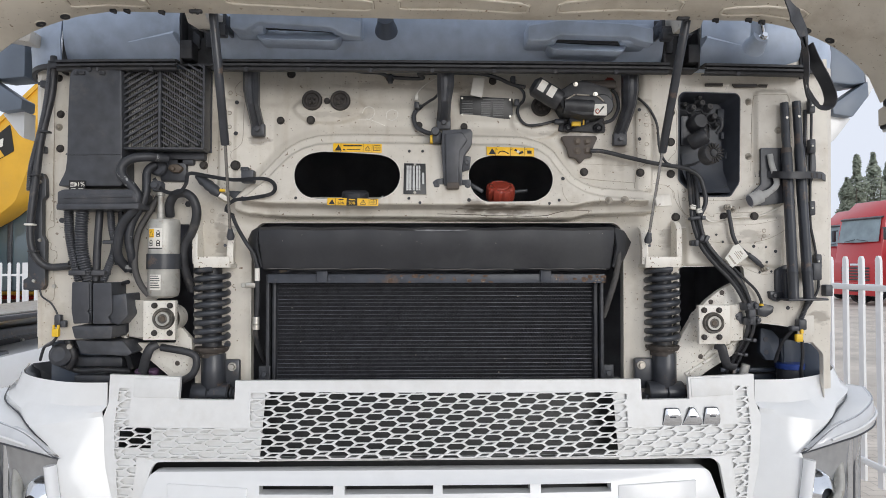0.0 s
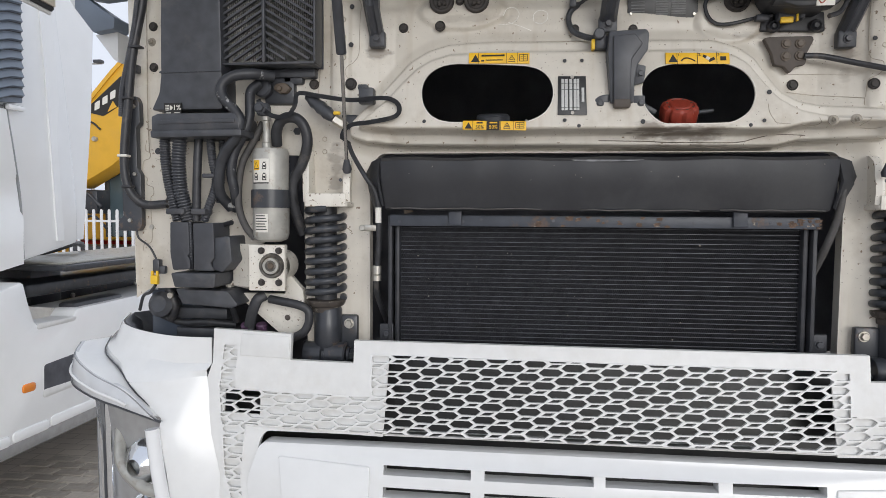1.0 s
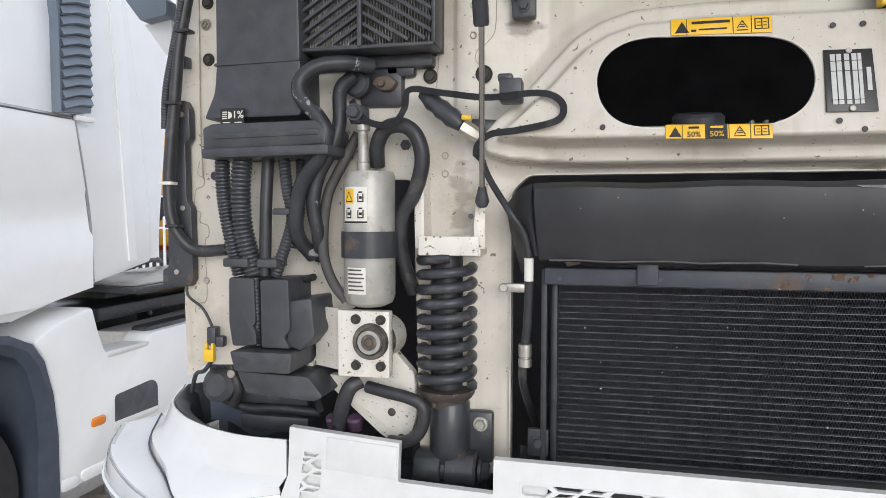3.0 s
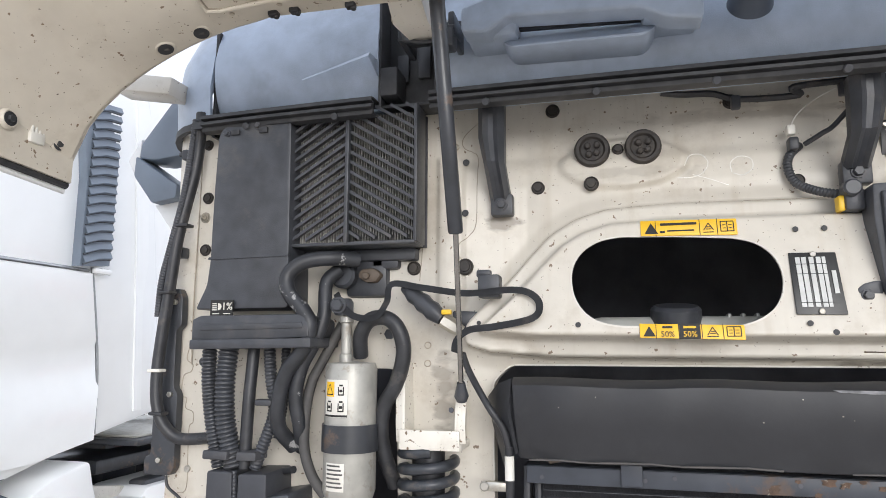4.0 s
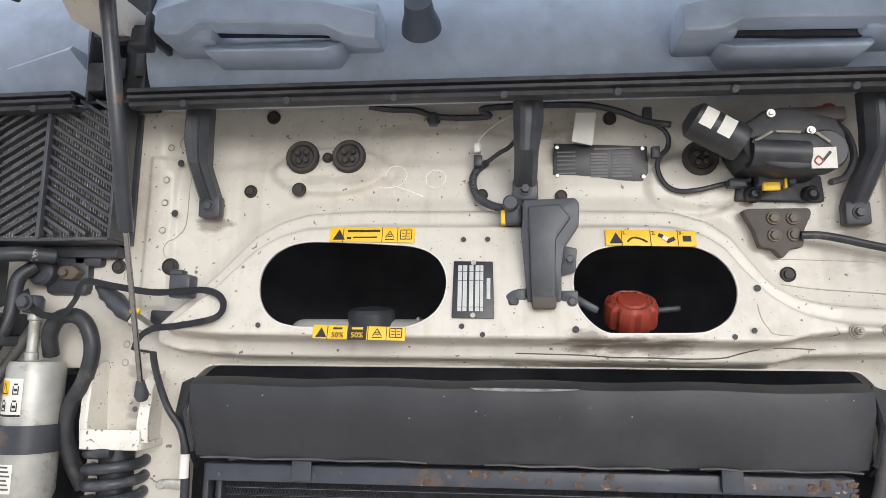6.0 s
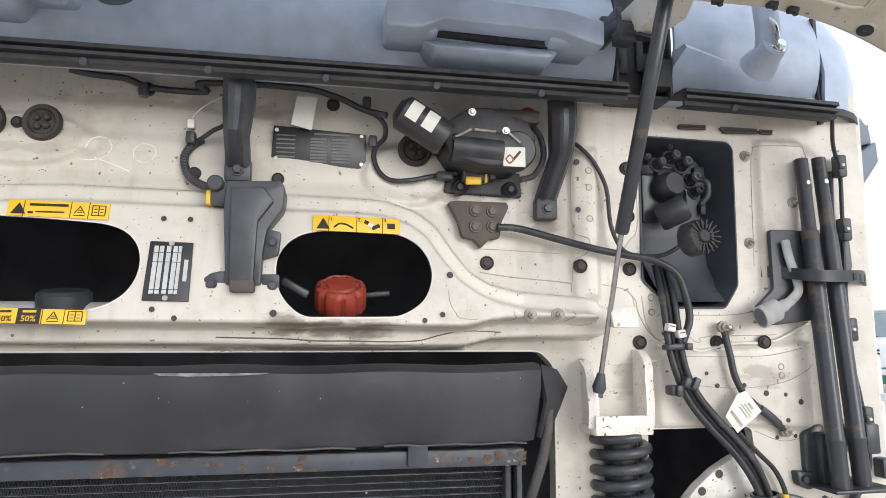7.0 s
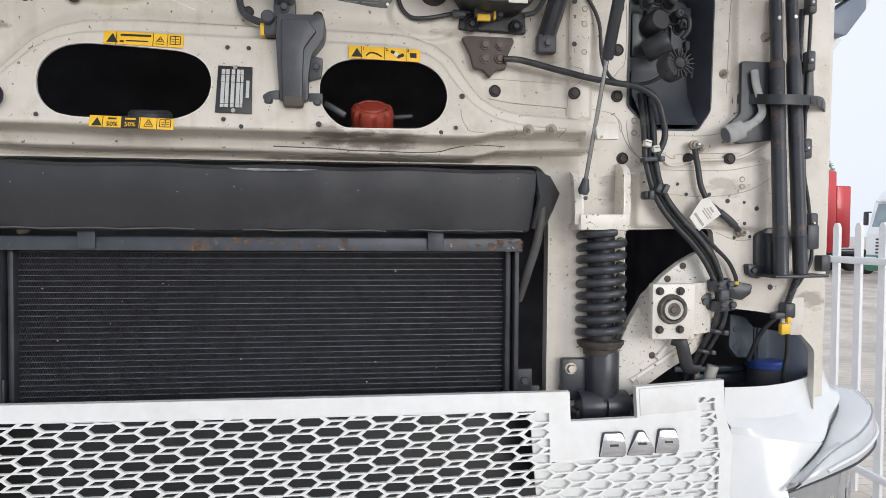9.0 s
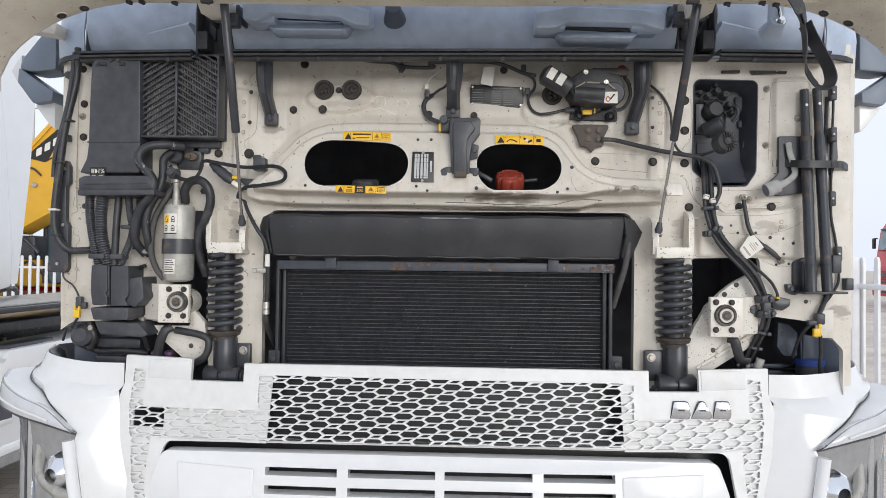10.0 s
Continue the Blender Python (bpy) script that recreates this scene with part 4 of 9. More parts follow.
for x0, x1, f0, f1 in ((-0.50, -0.16, 0.085, 0.155), (-0.10, 0.20, 0.085, 0.150), (0.27, 0.56, 0.085, 0.155), (-0.46, -0.02, 0.22, 0.33), (0.06, 0.50, 0.22, 0.33), (0.66, 0.86, 0.07, 0.13), (-0.86, -0.68, 0.07, 0.13)):
    c, e = 0.018, 0.012
    ring = [(x0 + c, f0), ((x0 + x1) / 2, f0), (x1 - c, f0), (x1, f0 + e), (x1, f1 - e), (x1 - c, f1), ((x0 + x1) / 2, f1), (x0 + c, f1), (x0, f1 - e), (x0, f0 + e), (x0 + c, f0)]
    part("pressed_frame", sweep([lid_at(x, f) for x, f in ring], 0.0034, 8), CREAM_LID, lid)
    part("frame_dirt", sweep([lid_at(x + 0.004, f + 0.003, 0.0124) for x, f in ring], 0.0014, 6), SEAMDIRT, lid)
part("lid_slot", thicken(loft([[lid_at(0.63 + 0.07 * k / 3, f, 0.0127) for k in range(4)] for f in (0.175, 0.21)]), 0.0006), LIP, lid, "dark rectangular slot")
for x in (-0.42, -0.24, -0.05, 0.12, 0.34, 0.50):
    part("lid_plug", disc(lid_at(x, 0.19, 0.0122), 0.007, 0.0022, (0, -0.2, -1), 14), PLUG, lid)

# cut-outs with rusty edges along the top of the wall
for sl in ([(0.763, 2.242), (0.814, 2.243), (0.814, 2.237), (0.764, 2.236)], [(0.843, 2.242), (0.915, 2.242), (0.917, 2.235), (0.851, 2.233)], [(0.920, 2.241), (0.946, 2.241), (0.944, 2.235), (0.924, 2.235)]):
    part("slot", plate(sl, 1.866, 1.873), LIP, bulkhead)
    part("slot_edge", sweep([Vector((x, 1.865, z)) for x, z in sl + sl[:1]], 0.0018, 6), BROWNSTEEL, bulkhead)

# ---- small repeated things on the wall ----
def on_wall(x, y, z, r=0.008):
    w = float(wall_y(np.array([x, x - r, x + r, x, x]), np.array([z, z, z, z - r, z + r])).min())
    return w + 0.0005 if abs(w - y) < 0.05 else y


def plug(at, r, parent=None, material=None, name="rubber_plug"):
    x, y, z = at
    y = on_wall(x, y, z)
    bm = lathe([(0, 0.006), (r * 0.55, 0.006), (r * 0.6, 0.003), (r * 0.78, 0.003), (r * 0.85, 0.005), (r, 0.003), (r * 1.02, 0)], (x, y, z), (0, -1, 0), 18)
    return part(name, bm, material or PLUG, parent or bulkhead)


def stud(at, r=0.008, h=0.014):
    x, y, z = at
    y = on_wall(x, y, z)
    part("stud", join(disc((x, y + 0.001, z), r * 1.3, 0.003, seg=16), hexbolt((x, y - 0.002, z), r * 0.75, h * 0.6), disc((x, y - 0.002, z), r * 0.35, h, seg=10)), STUDGREY, bulkhead)


for at, r in (((-1.080, 1.870, 2.250), 0.010), ((-1.073, 1.870, 2.145), 0.011), ((-1.074, 1.870, 2.046), 0.011), ((-0.666, 1.870, 2.228), 0.014), ((-0.666, 1.870, 2.189), 0.012), ((-0.665, 1.870, 2.100), 0.012), ((-0.665, 1.870, 2.041), 0.013), ((-0.665, 1.870, 2.000), 0.012),
              ((-0.575, 1.870, 2.000), 0.014), ((-0.451, 1.888, 2.130), 0.011), ((-0.364, 1.888, 2.130), 0.012), ((-0.426, 1.900, 2.270), 0.012), ((-0.141, 1.898, 2.260), 0.012),
              ((0.072, 1.888, 2.115), 0.010), ((-0.057, 1.888, 2.119), 0.010), ((0.157, 1.898, 2.253), 0.011),
              ((0.418, 1.872, 1.986), 0.012), ((0.573, 1.872, 1.982), 0.012), ((0.663, 1.872, 2.158), 0.012), ((0.663, 1.872, 2.072), 0.012), ((0.663, 1.872, 1.979), 0.012), ((0.676, 1.872, 1.853), 0.012), ((0.816, 1.872, 1.853), 0.012), ((0.903, 1.872, 1.853), 0.012)):
    plug(at, r)
for at in ((-0.361, 1.893, 2.187), (-0.281, 1.893, 2.187), (0.294, 1.895, 2.174)):
    x, y, z = at
    y = on_wall(x, y, z, 0.027) + 0.003
    g = part("grommet", lathe([(0, 0.004), (0.018, 0.004), (0.021, 0.008), (0.026, 0.008), (0.0285, 0.004), (0.029, 0)], (x, y - 0.004, z), (0, -1, 0), 28), PLUG, bulkhead)
    for dx, dz in ((-0.007, 0.006), (0.008, 0.007), (-0.005, -0.008), (0.007, -0.006)):
        part("grommet_stud", disc((x + dx, y - 0.006, z + dz), 0.0052, 0.010, seg=12, edge=0.4), PLUG, g)
plug((-0.320, 1.893, 2.188), 0.009)
for at in ((-1.078, 1.870, 2.108), (0.892, 1.865, 2.192), (0.890, 1.868, 2.030), (0.975, 1.862, 2.106), (0.461, 1.805, 1.895), (0.503, 1.805, 1.896), (0.841, 1.868, 1.875)):
    stud(at)
for at, r in (((-0.387, 1.804, 1.899), 0.004), ((-0.083, 1.804, 2.033), 0.004), ((-0.046, 1.804, 2.033), 0.004), ((-0.083, 1.804, 1.899), 0.004), ((-0.053, 1.804, 1.887), 0.004), ((0.080, 1.804, 1.895), 0.005), ((0.339, 1.820, 1.956), 0.005), ((0.325, 1.804, 1.895), 0.004), ((0.298, 1.804, 1.886), 0.004), ((-1.067, 1.869, 1.840), 0.008), ((0.809, 1.861, 1.779), 0.004), ((0.899, 1.861, 1.765), 0.005), ((0.963, 1.861, 1.749), 0.005), ((0.859, 1.861, 1.779), 0.004), ((1.003, 1.870, 1.582), 0.006), ((0.937, 1.861, 1.718), 0.004), ((-0.575, 1.870, 2.183), 0.006), ((-0.575, 1.870, 2.092), 0.006), ((0.572, 1.870, 2.165), 0.005), ((0.572, 1.870, 2.080), 0.005)):
    part("punched_hole", lathe([(0, 0.0008), (r * 0.9, 0.0008), (r, 0.0)], (at[0], on_wall(*at) - 0.001, at[2]), (0, -1, 0), 14), LIP, bulkhead)
for line in ([(-1.089, 1.869, 2.275), (-1.090, 1.869, 2.069), (-1.091, 1.869, 1.940), (-1.088, 1.869, 1.835)],):
    part("sealed_seam", tube(line, 0.0013, 6, 5), SEAMDIRT, bulkhead, "seam sealed with sealant")
for line in ([(0.703, 1.868, 1.849), (0.721, 1.868, 1.843), (0.753, 1.868, 1.854), (0.780, 1.868, 1.838), (0.841, 1.868, 1.850), (0.922, 1.868, 1.855), (0.993, 1.868, 1.887)], [(0.681, 1.868, 1.822), (0.906, 1.868, 1.818), (0.993, 1.868, 1.850)], [(0.777, 1.868, 1.790), (0.857, 1.868, 1.790), (0.922, 1.868, 1.806), (0.986, 1.868, 1.831)]):
    part("pressed_bead", tube(line, 0.003, 6, 5), CREAM, bulkhead)

for x, zs in ((0.592, (2.150, 2.120, 2.065)), (0.700, (1.930, 1.905)), (-0.592, (2.210, 2.150, 2.110, 2.062)), (-0.640, (1.930, 1.870, 1.840)), (0.930, (1.810, 1.795)), (0.985, (1.660, 1.640))):
    for z in zs:
        y = on_wall(x, 1.87, z)
        part("weld_mark", lathe([(0.0042, 0.0006), (0.0052, 0.0012), (0.0062, 0.0)], (x, y - 0.0005, z), (0, -1, 0), 14), SEAMDIRT, bulkhead)
for x, z in ((0.745, 1.800), (0.760, 1.772), (0.790, 1.800), (0.935, 1.762), (0.955, 1.690), (0.920, 1.688), (-1.030, 1.760), (-1.045, 1.720), (-1.020, 1.800), (0.955, 1.905), (-0.545, 1.905), (0.720, 1.868)):
    part("punched_hole", lathe([(0, 0.0008), (0.0030, 0.0008), (0.0036, 0.0)], (x, on_wall(x, 1.87, z) - 0.001, z), (0, -1, 0), 12), LIP, bulkhead)
for pts in ([(0.612, 1.952), (0.660, 1.940), (0.672, 1.905)], [(0.770, 1.900), (0.860, 1.902), (0.930, 1.918)], [(0.880, 1.700), (0.930, 1.682), (0.985, 1.690)], [(-0.985, 1.835), (-1.040, 1.815), (-1.075, 1.822)], [(0.400, 2.010), (0.470, 2.008), (0.545, 2.004)]):
    seam(pts, 0.0009)

# ---- left side: harness, fuse box, intake grid ----
hb = thing("cable_bracket", "long black steel bracket holding a harness on the cab edge", "bracket", (-1.138, 1.860, 1.641))
part("strip", plate(rounded([(-1.135, 1.973), (-1.113, 1.973), (-1.105, 1.957), (-1.104, 1.906), (-1.114, 1.897), (-1.113, 1.795), (-1.104, 1.782), (-1.103, 1.654), (-1.111, 1.641), (-1.165, 1.641), (-1.165, 1.670), (-1.153, 1.676), (-1.151, 1.938)], 0.004), 1.855, 1.872, bev=0.002), BLACKSTEEL, hb)
for at in ((-1.119, 1.855, 1.948), (-1.118, 1.855, 1.782), (-1.133, 1.855, 1.667)):
    part("rivet", disc(at, 0.005, 0.006, seg=12), STEEL, hb)
har = thing("wiring_harness", "black taped wiring harness clipped down the cab edge", "cable", (-1.134, 1.840, 1.715), "harnesses")
part("main_sleeve", tube([(-1.080, 1.845, 2.303), (-1.077, 1.840, 2.254), (-1.083, 1.840, 2.191), (-1.097, 1.838, 2.124), (-1.110, 1.836, 2.055), (-1.120, 1.836, 1.968), (-1.131, 1.836, 1.873), (-1.135, 1.836, 1.810), (-1.130, 1.836, 1.762), (-1.114, 1.838, 1.728), (-1.086, 1.845, 1.707), (-1.032, 1.850, 1.709)], 0.0105, 12), RUBBER, har)
part("conduit", ribbed([(-1.084, 1.835, 2.288), (-1.088, 1.832, 2.220), (-1.099, 1.830, 2.133), (-1.121, 1.832, 2.043), (-1.136, 1.835, 1.984), (-1.142, 1.838, 1.921)], 0.007, 0.005), PLASTIC, har)
for at in ((-1.114, 1.860, 2.228), (-1.115, 1.860, 2.040)):
    part("clip", join(box(at, (0.018, 0.02, 0.02), 0.003), box((at[0] - 0.012, at[1], at[2] + 0.002), (0.012, 0.012, 0.008), 0.002)), PLASTIC, har)
for at in ((-1.094, 1.833, 2.086), (-1.121, 1.832, 1.964), (-1.133, 1.832, 1.825), (-1.124, 1.834, 1.750), (-1.033, 1.846, 1.709)):
    part("tape_band", join(box(at, (0.025, 0.022, 0.006), 0.002)), PAPER if at[2] > 1.8 and at[2] < 1.83 else RUBBER, har)

fuse = thing("fuse_box_cover", "tall black plastic fuse box cover on the cab wall", "fuse box", (-0.955, 1.800, 1.868))
cover = plate(rounded([(-0.982, 2.238), (-0.855, 2.238), (-0.850, 1.926), (-1.018, 1.925), (-1.012, 1.938), (-0.999, 1.965), (-0.995, 2.004), (-0.994, 2.125), (-0.991, 2.222)], 0.008), 1.757, 1.868, bev=0.022)
part("cover", cover, PLASTIC, fuse)
part("tray", join(plate(rounded([(-1.007, 1.908), (-0.992, 1.914), (-0.813, 1.915), (-0.801, 1.906), (-0.801, 1.879), (-1.007, 1.872)], 0.004), 1.735, 1.868, bev=0.004), plate(rounded([(-1.006, 1.875), (-0.794, 1.878), (-0.794, 1.863), (-1.005, 1.860)], 0.003), 1.728, 1.868, bev=0.003), plate(rounded([(-0.991, 1.899), (-0.812, 1.902), (-0.812, 1.893), (-0.991, 1.890)], 0.002), 1.733, 1.74, bev=0.001)), PLASTIC, fuse)
part("cover_step", plate(rounded([(-0.996, 2.012), (-0.851, 2.014), (-0.851, 2.010), (-0.998, 2.008)], 0.001, 2), 1.7545, 1.760), PLASTIC, fuse)
for x in (-0.958, -0.905):
    part("cover_notch", box((x, 1.760, 2.226), (0.016, 0.014, 0.010), 0.002), LIP, fuse)
lab = part("lamp_label", plate(rounded([(-0.985, 1.940), (-0.944, 1.940), (-0.944, 1.911), (-0.985, 1.911)], 0.001), 1.7505, 1.753), INK, fuse, "black label with a headlamp sign")
x, y, z = (-0.954, 1.750, 1.929)
part("lamp_text", moved(words("1%", 0.017), (x, y, z)), PAPER, lab)
x, y, z = (-0.972, 1.750, 1.929)
part("lamp_sign", join(plate([(x + 0.001, z - 0.006), (x + 0.006, z - 0.004), (x + 0.008, z), (x + 0.006, z + 0.004), (x + 0.001, z + 0.006)], y, y + 0.001), *[box((x - 0.005, y, z + d), (0.008, 0.001, 0.0018), 0) for d in (-0.005, -0.0017, 0.0017, 0.005)], box((x - 0.002, y, z - 0.0115), (0.012, 0.001, 0.0015), 0), box((x + 0.018, y, z - 0.0115), (0.012, 0.001, 0.0015), 0)), PAPER, lab)
for at in ((-0.975, 1.757, 2.226), (-0.916, 1.757, 2.235)):
    part("screw", hexbolt(at, 0.005, 0.006), PLASTIC, fuse)

grid = thing("intake_grid", "black chevron-slatted intake grid over a small dusty cooler", "grille", (-0.759, 1.800, 2.029))
gx0, gx1, gz0, gz1, gy = -0.856, -0.628, 2.028, 2.252, 1.760
gm = -0.743
part("frame", join(box((gx0, gy + 0.02, (gz0 + gz1) / 2), (0.006, 0.05, gz1 - gz0), 0.002), box((gx1, gy + 0.02, (gz0 + gz1) / 2), (0.006, 0.05, gz1 - gz0), 0.002), box(((gx0 + gx1) / 2, gy + 0.02, gz0), (gx1 - gx0, 0.05, 0.006), 0.002), box((gm, gy, (gz0 + gz1) / 2), (0.007, 0.016, gz1 - gz0), 0.002), box(((gx0 + gx1) / 2, gy + 0.07, gz0 - 0.012), (0.20, 0.05, 0.02), 0.004)), PLASTIC, grid)
for i in range(21):
    for s in (-1, 1):
        za = gz0 - 0.050 + i * 0.0166
        xa, xb = (gx0 + 0.004, gm - 0.003) if s < 0 else (gx1 - 0.004, gm + 0.003)
        slope = 0.62
        lo, hi = za, za + abs(xb - xa) * slope
        if hi < gz0 + 0.012 or lo > gz1 - 0.004:
            continue
        if lo < gz0 + 0.006:
            xa = xb + (xa - xb) * (hi - gz0 - 0.006) / (hi - lo)
            lo = gz0 + 0.006
        if hi > gz1:
            xb = xa + (xb - xa) * (gz1 - lo) / (hi - lo)
            hi = gz1
        sl = bmesh.new()
        vs = [sl.verts.new(p) for p in ((xa, gy, lo), (xb, gy, hi), (xb, gy, hi + 0.0056), (xa, gy, lo + 0.0056), (xa, gy + 0.014, lo + 0.0030), (xb, gy + 0.014, hi + 0.0030), (xb, gy + 0.014, hi + 0.0068), (xa, gy + 0.014, lo + 0.0068))]
        for f in ((0, 1, 2, 3), (7, 6, 5, 4), (0, 4, 5, 1), (3, 2, 6, 7), (1, 5, 6, 2), (0, 3, 7, 4)):
            sl.faces.new([vs[k] for k in f])
        part("slat", sl, PLASTIC, grid)
finm = mat("dusty_cooler_fins", (0.46, 0.45, 0.43), 0.6, var=0.5, scale=90, dirt=(0.17, 0.165, 0.16), dirt_scale=22, dirt_amount=0.8)
core = part("cooler_core", join(*[box((gx0 + 0.008 + i * 0.0046, gy + 0.036, (gz0 + gz1) / 2), (0.0017, 0.03, gz1 - gz0 - 0.01), 0) for i in range(48)]), finm, grid, "dusty aluminium cooler fins")
tagged(core, "dusty aluminium cooler fins", kind="stuff")
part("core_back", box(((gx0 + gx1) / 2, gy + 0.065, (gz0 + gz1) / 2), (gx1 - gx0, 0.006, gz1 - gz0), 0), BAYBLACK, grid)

# hoses and pipes below the grid
man = thing("valve_manifold", "black valve manifold with a tarnished metal flange", "manifold", (-0.727, 1.850, 1.938))
part("body", join(box((-0.736, 1.850, 1.986), (0.075, 0.04, 0.075), 0.010), box((-0.704, 1.850, 2.010), (0.05, 0.04, 0.03), 0.006), disc((-0.771, 1.840, 1.985), 0.022, 0.03), box((-0.723, 1.860, 1.915), (0.09, 0.02, 0.05), 0.006)), PLASTIC, man)
part("flange", join(plate(rounded([(-0.740, 1.994), (-0.717, 1.996), (-0.704, 1.985), (-0.714, 1.972), (-0.732, 1.972), (-0.745, 1.982)], 0.005), 1.815, 1.835, bev=0.003), disc((-0.729, 1.815, 1.983), 0.006, 0.006)), BOLTBROWN, man)
part("bolt", hexbolt((-0.697, 1.850, 1.888), 0.009, 0.012), PLASTIC, man)
part("bolt", hexbolt((-0.756, 1.830, 2.010), 0.007, 0.012), PLASTIC, man)


def hose(name, label, points, r, material=RUBBER, seg=14):
    bm = tube(points, r, seg)
    return solo(name, bm, material, label, "hose", "hoses")


hose("coolant_hose", "thick black rubber coolant hose bent in an S", [(-0.751, 1.830, 2.012), (-0.788, 1.800, 2.012), (-0.828, 1.785, 2.005), (-0.853, 1.778, 1.983), (-0.849, 1.775, 1.955), (-0.823, 1.775, 1.926), (-0.810, 1.775, 1.900), (-0.821, 1.778, 1.864), (-0.851, 1.785, 1.830), (-0.867, 1.790, 1.787), (-0.871, 1.800, 1.739), (-0.857, 1.830, 1.703)], 0.0125, WORNHOSE)
hose("coolant_hose", "black rubber coolant hose behind the S-bent one", [(-0.786, 1.830, 1.996), (-0.801, 1.815, 1.972), (-0.799, 1.805, 1.918), (-0.811, 1.800, 1.877), (-0.834, 1.800, 1.834), (-0.843, 1.800, 1.787), (-0.838, 1.810, 1.735), (-0.849, 1.840, 1.700)], 0.0115, WORNHOSE)
hose("coolant_hose", "dusty grey rubber hose down to the mount block", [(-0.780, 1.840, 1.906), (-0.810, 1.830, 1.845), (-0.824, 1.820, 1.810), (-0.831, 1.815, 1.763), (-0.829, 1.810, 1.704), (-0.814, 1.810, 1.662), (-0.793, 1.815, 1.632)], 0.0085, GREYHOSE)
hose("coolant_hose", "thick black hose looping over beside the canister", [(-0.745, 1.835, 1.852), (-0.740, 1.820, 1.885), (-0.723, 1.815, 1.910), (-0.694, 1.815, 1.913), (-0.673, 1.815, 1.894), (-0.666, 1.820, 1.857), (-0.679, 1.825, 1.810), (-0.701, 1.830, 1.773), (-0.708, 1.835, 1.732), (-0.704, 1.850, 1.687), (-0.694, 1.870, 1.643)], 0.0125)
hose("breather_hose", "thin black hose crossing to the wall", [(-0.852, 1.820, 1.669), (-0.888, 1.840, 1.660), (-0.922, 1.860, 1.648), (-0.959, 1.870, 1.626)], 0.006)
hose("pressure_line", "thin black pipe under the manifold", [(-0.767, 1.830, 1.952), (-0.751, 1.830, 1.928), (-0.727, 1.830, 1.913), (-0.696, 1.830, 1.913), (-0.680, 1.830, 1.936), (-0.674, 1.835, 1.965), (-0.623, 1.825, 1.958), (-0.554, 1.805, 1.948), (-0.486, 1.795, 1.952), (-0.456, 1.797, 1.946), (-0.442, 1.797, 1.929), (-0.452, 1.797, 1.909), (-0.506, 1.800, 1.897), (-0.548, 1.810, 1.891), (-0.566, 1.810, 1.869), (-0.555, 1.800, 1.833), (-0.520, 1.775, 1.781), (-0.499, 1.780, 1.748), (-0.492, 1.785, 1.720)], 0.0052)
hose("pressure_line", "black pressure line with white tag and crimped fitting", [(-0.492, 1.785, 1.723), (-0.491, 1.790, 1.679), (-0.494, 1.800, 1.608), (-0.500, 1.810, 1.553), (-0.503, 1.830, 1.512), (-0.495, 1.870, 1.458), (-0.489, 1.920, 1.418)], 0.0065)
part_t = thing("line_fitting", "crimped metal fitting on the pressure line", "fitting", (-0.495, 1.800, 1.547))
part("sleeve", join(lathe([(0, 0), (0.010, 0), (0.010, 0.012), (0.008, 0.014), (0.010, 0.016), (0.010, 0.034), (0, 0.034)], (-0.497, 1.800, 1.544), (0, 0, 1), 14)), STEEL, part_t)
part("tag", lathe([(0, 0), (0.0070, 0), (0.0070, 0.034), (0, 0.034)], (-0.491, 1.785, 1.676), (0, 0, 1), 12), PAPER, part_t, "white paper tag")
part("clamp", join(box((-0.511, 1.800, 1.664), (0.035, 0.012, 0.014), 0.003), disc((-0.530, 1.800, 1.664), 0.007, 0.008)), STEEL, part_t)
sens = thing("pressure_sensor", "black sensor plug with a brass-coloured nut on the line", "sensor", (-0.598, 1.820, 1.904))
a0, a1 = Vector((-0.667, 1.825, 1.964)), Vector((-0.599, 1.810, 1.910))
part("plug", sweep([a0.lerp(a1, k / 8) for k in range(9)], [0.009, 0.011, 0.015, 0.013, 0.016, 0.014, 0.016, 0.013, 0.010], 12), PLASTIC, sens)
b1 = Vector((-0.569, 1.815, 1.891))
part("nut", sweep([a1, a1.lerp(b1, 0.5), b1], [0.012, 0.012, 0.009], 6), STEEL, sens)
part("clip", box((-0.590, 1.800, 1.921), (0.016, 0.008, 0.008), 0.002), YCLIP, sens)
part("bracket", plate(rounded([(-0.592, 1.926), (-0.536, 1.923), (-0.528, 1.907), (-0.552, 1.888), (-0.592, 1.894)], 0.005), 1.848, 1.862, bev=0.002), BLACKSTEEL, sens)
clampb = thing("pipe_clamp", "black double pipe clamp block", "clamp", (-0.536, 1.850, 1.947))
part("block", join(box((-0.520, 1.800, 1.959), (0.034, 0.03, 0.036), 0.004), box((-0.529, 1.800, 1.979), (0.022, 0.02, 0.012), 0.003)), PLASTIC, clampb)

can = thing("receiver_drier", "dull aluminium receiver-drier canister with a black strap", "canister", (-0.775, 1.845, 1.643))
cx, _, cz0 = (-0.775, 1.845, 1.644)
_, _, cz1 = (-0.776, 1.845, 1.854)
H = cz1 - cz0
part("body", lathe([(0, 0), (0.022, 0.0), (0.036, 0.006), (0.040, 0.018), (0.040, H - 0.012), (0.037, H - 0.003), (0, H)], (cx, 1.845, cz0), (0, 0, 1), 32), ALU, can)
part("strap", lathe([(0.0405, 0), (0.0435, 0), (0.0435, 0.040), (0.0405, 0.040)], (cx, 1.845, cz0 + 0.076), (0, 0, 1), 32), BLACKSTEEL, can)
px, _, pz = (-0.783, 1.840, 1.855)
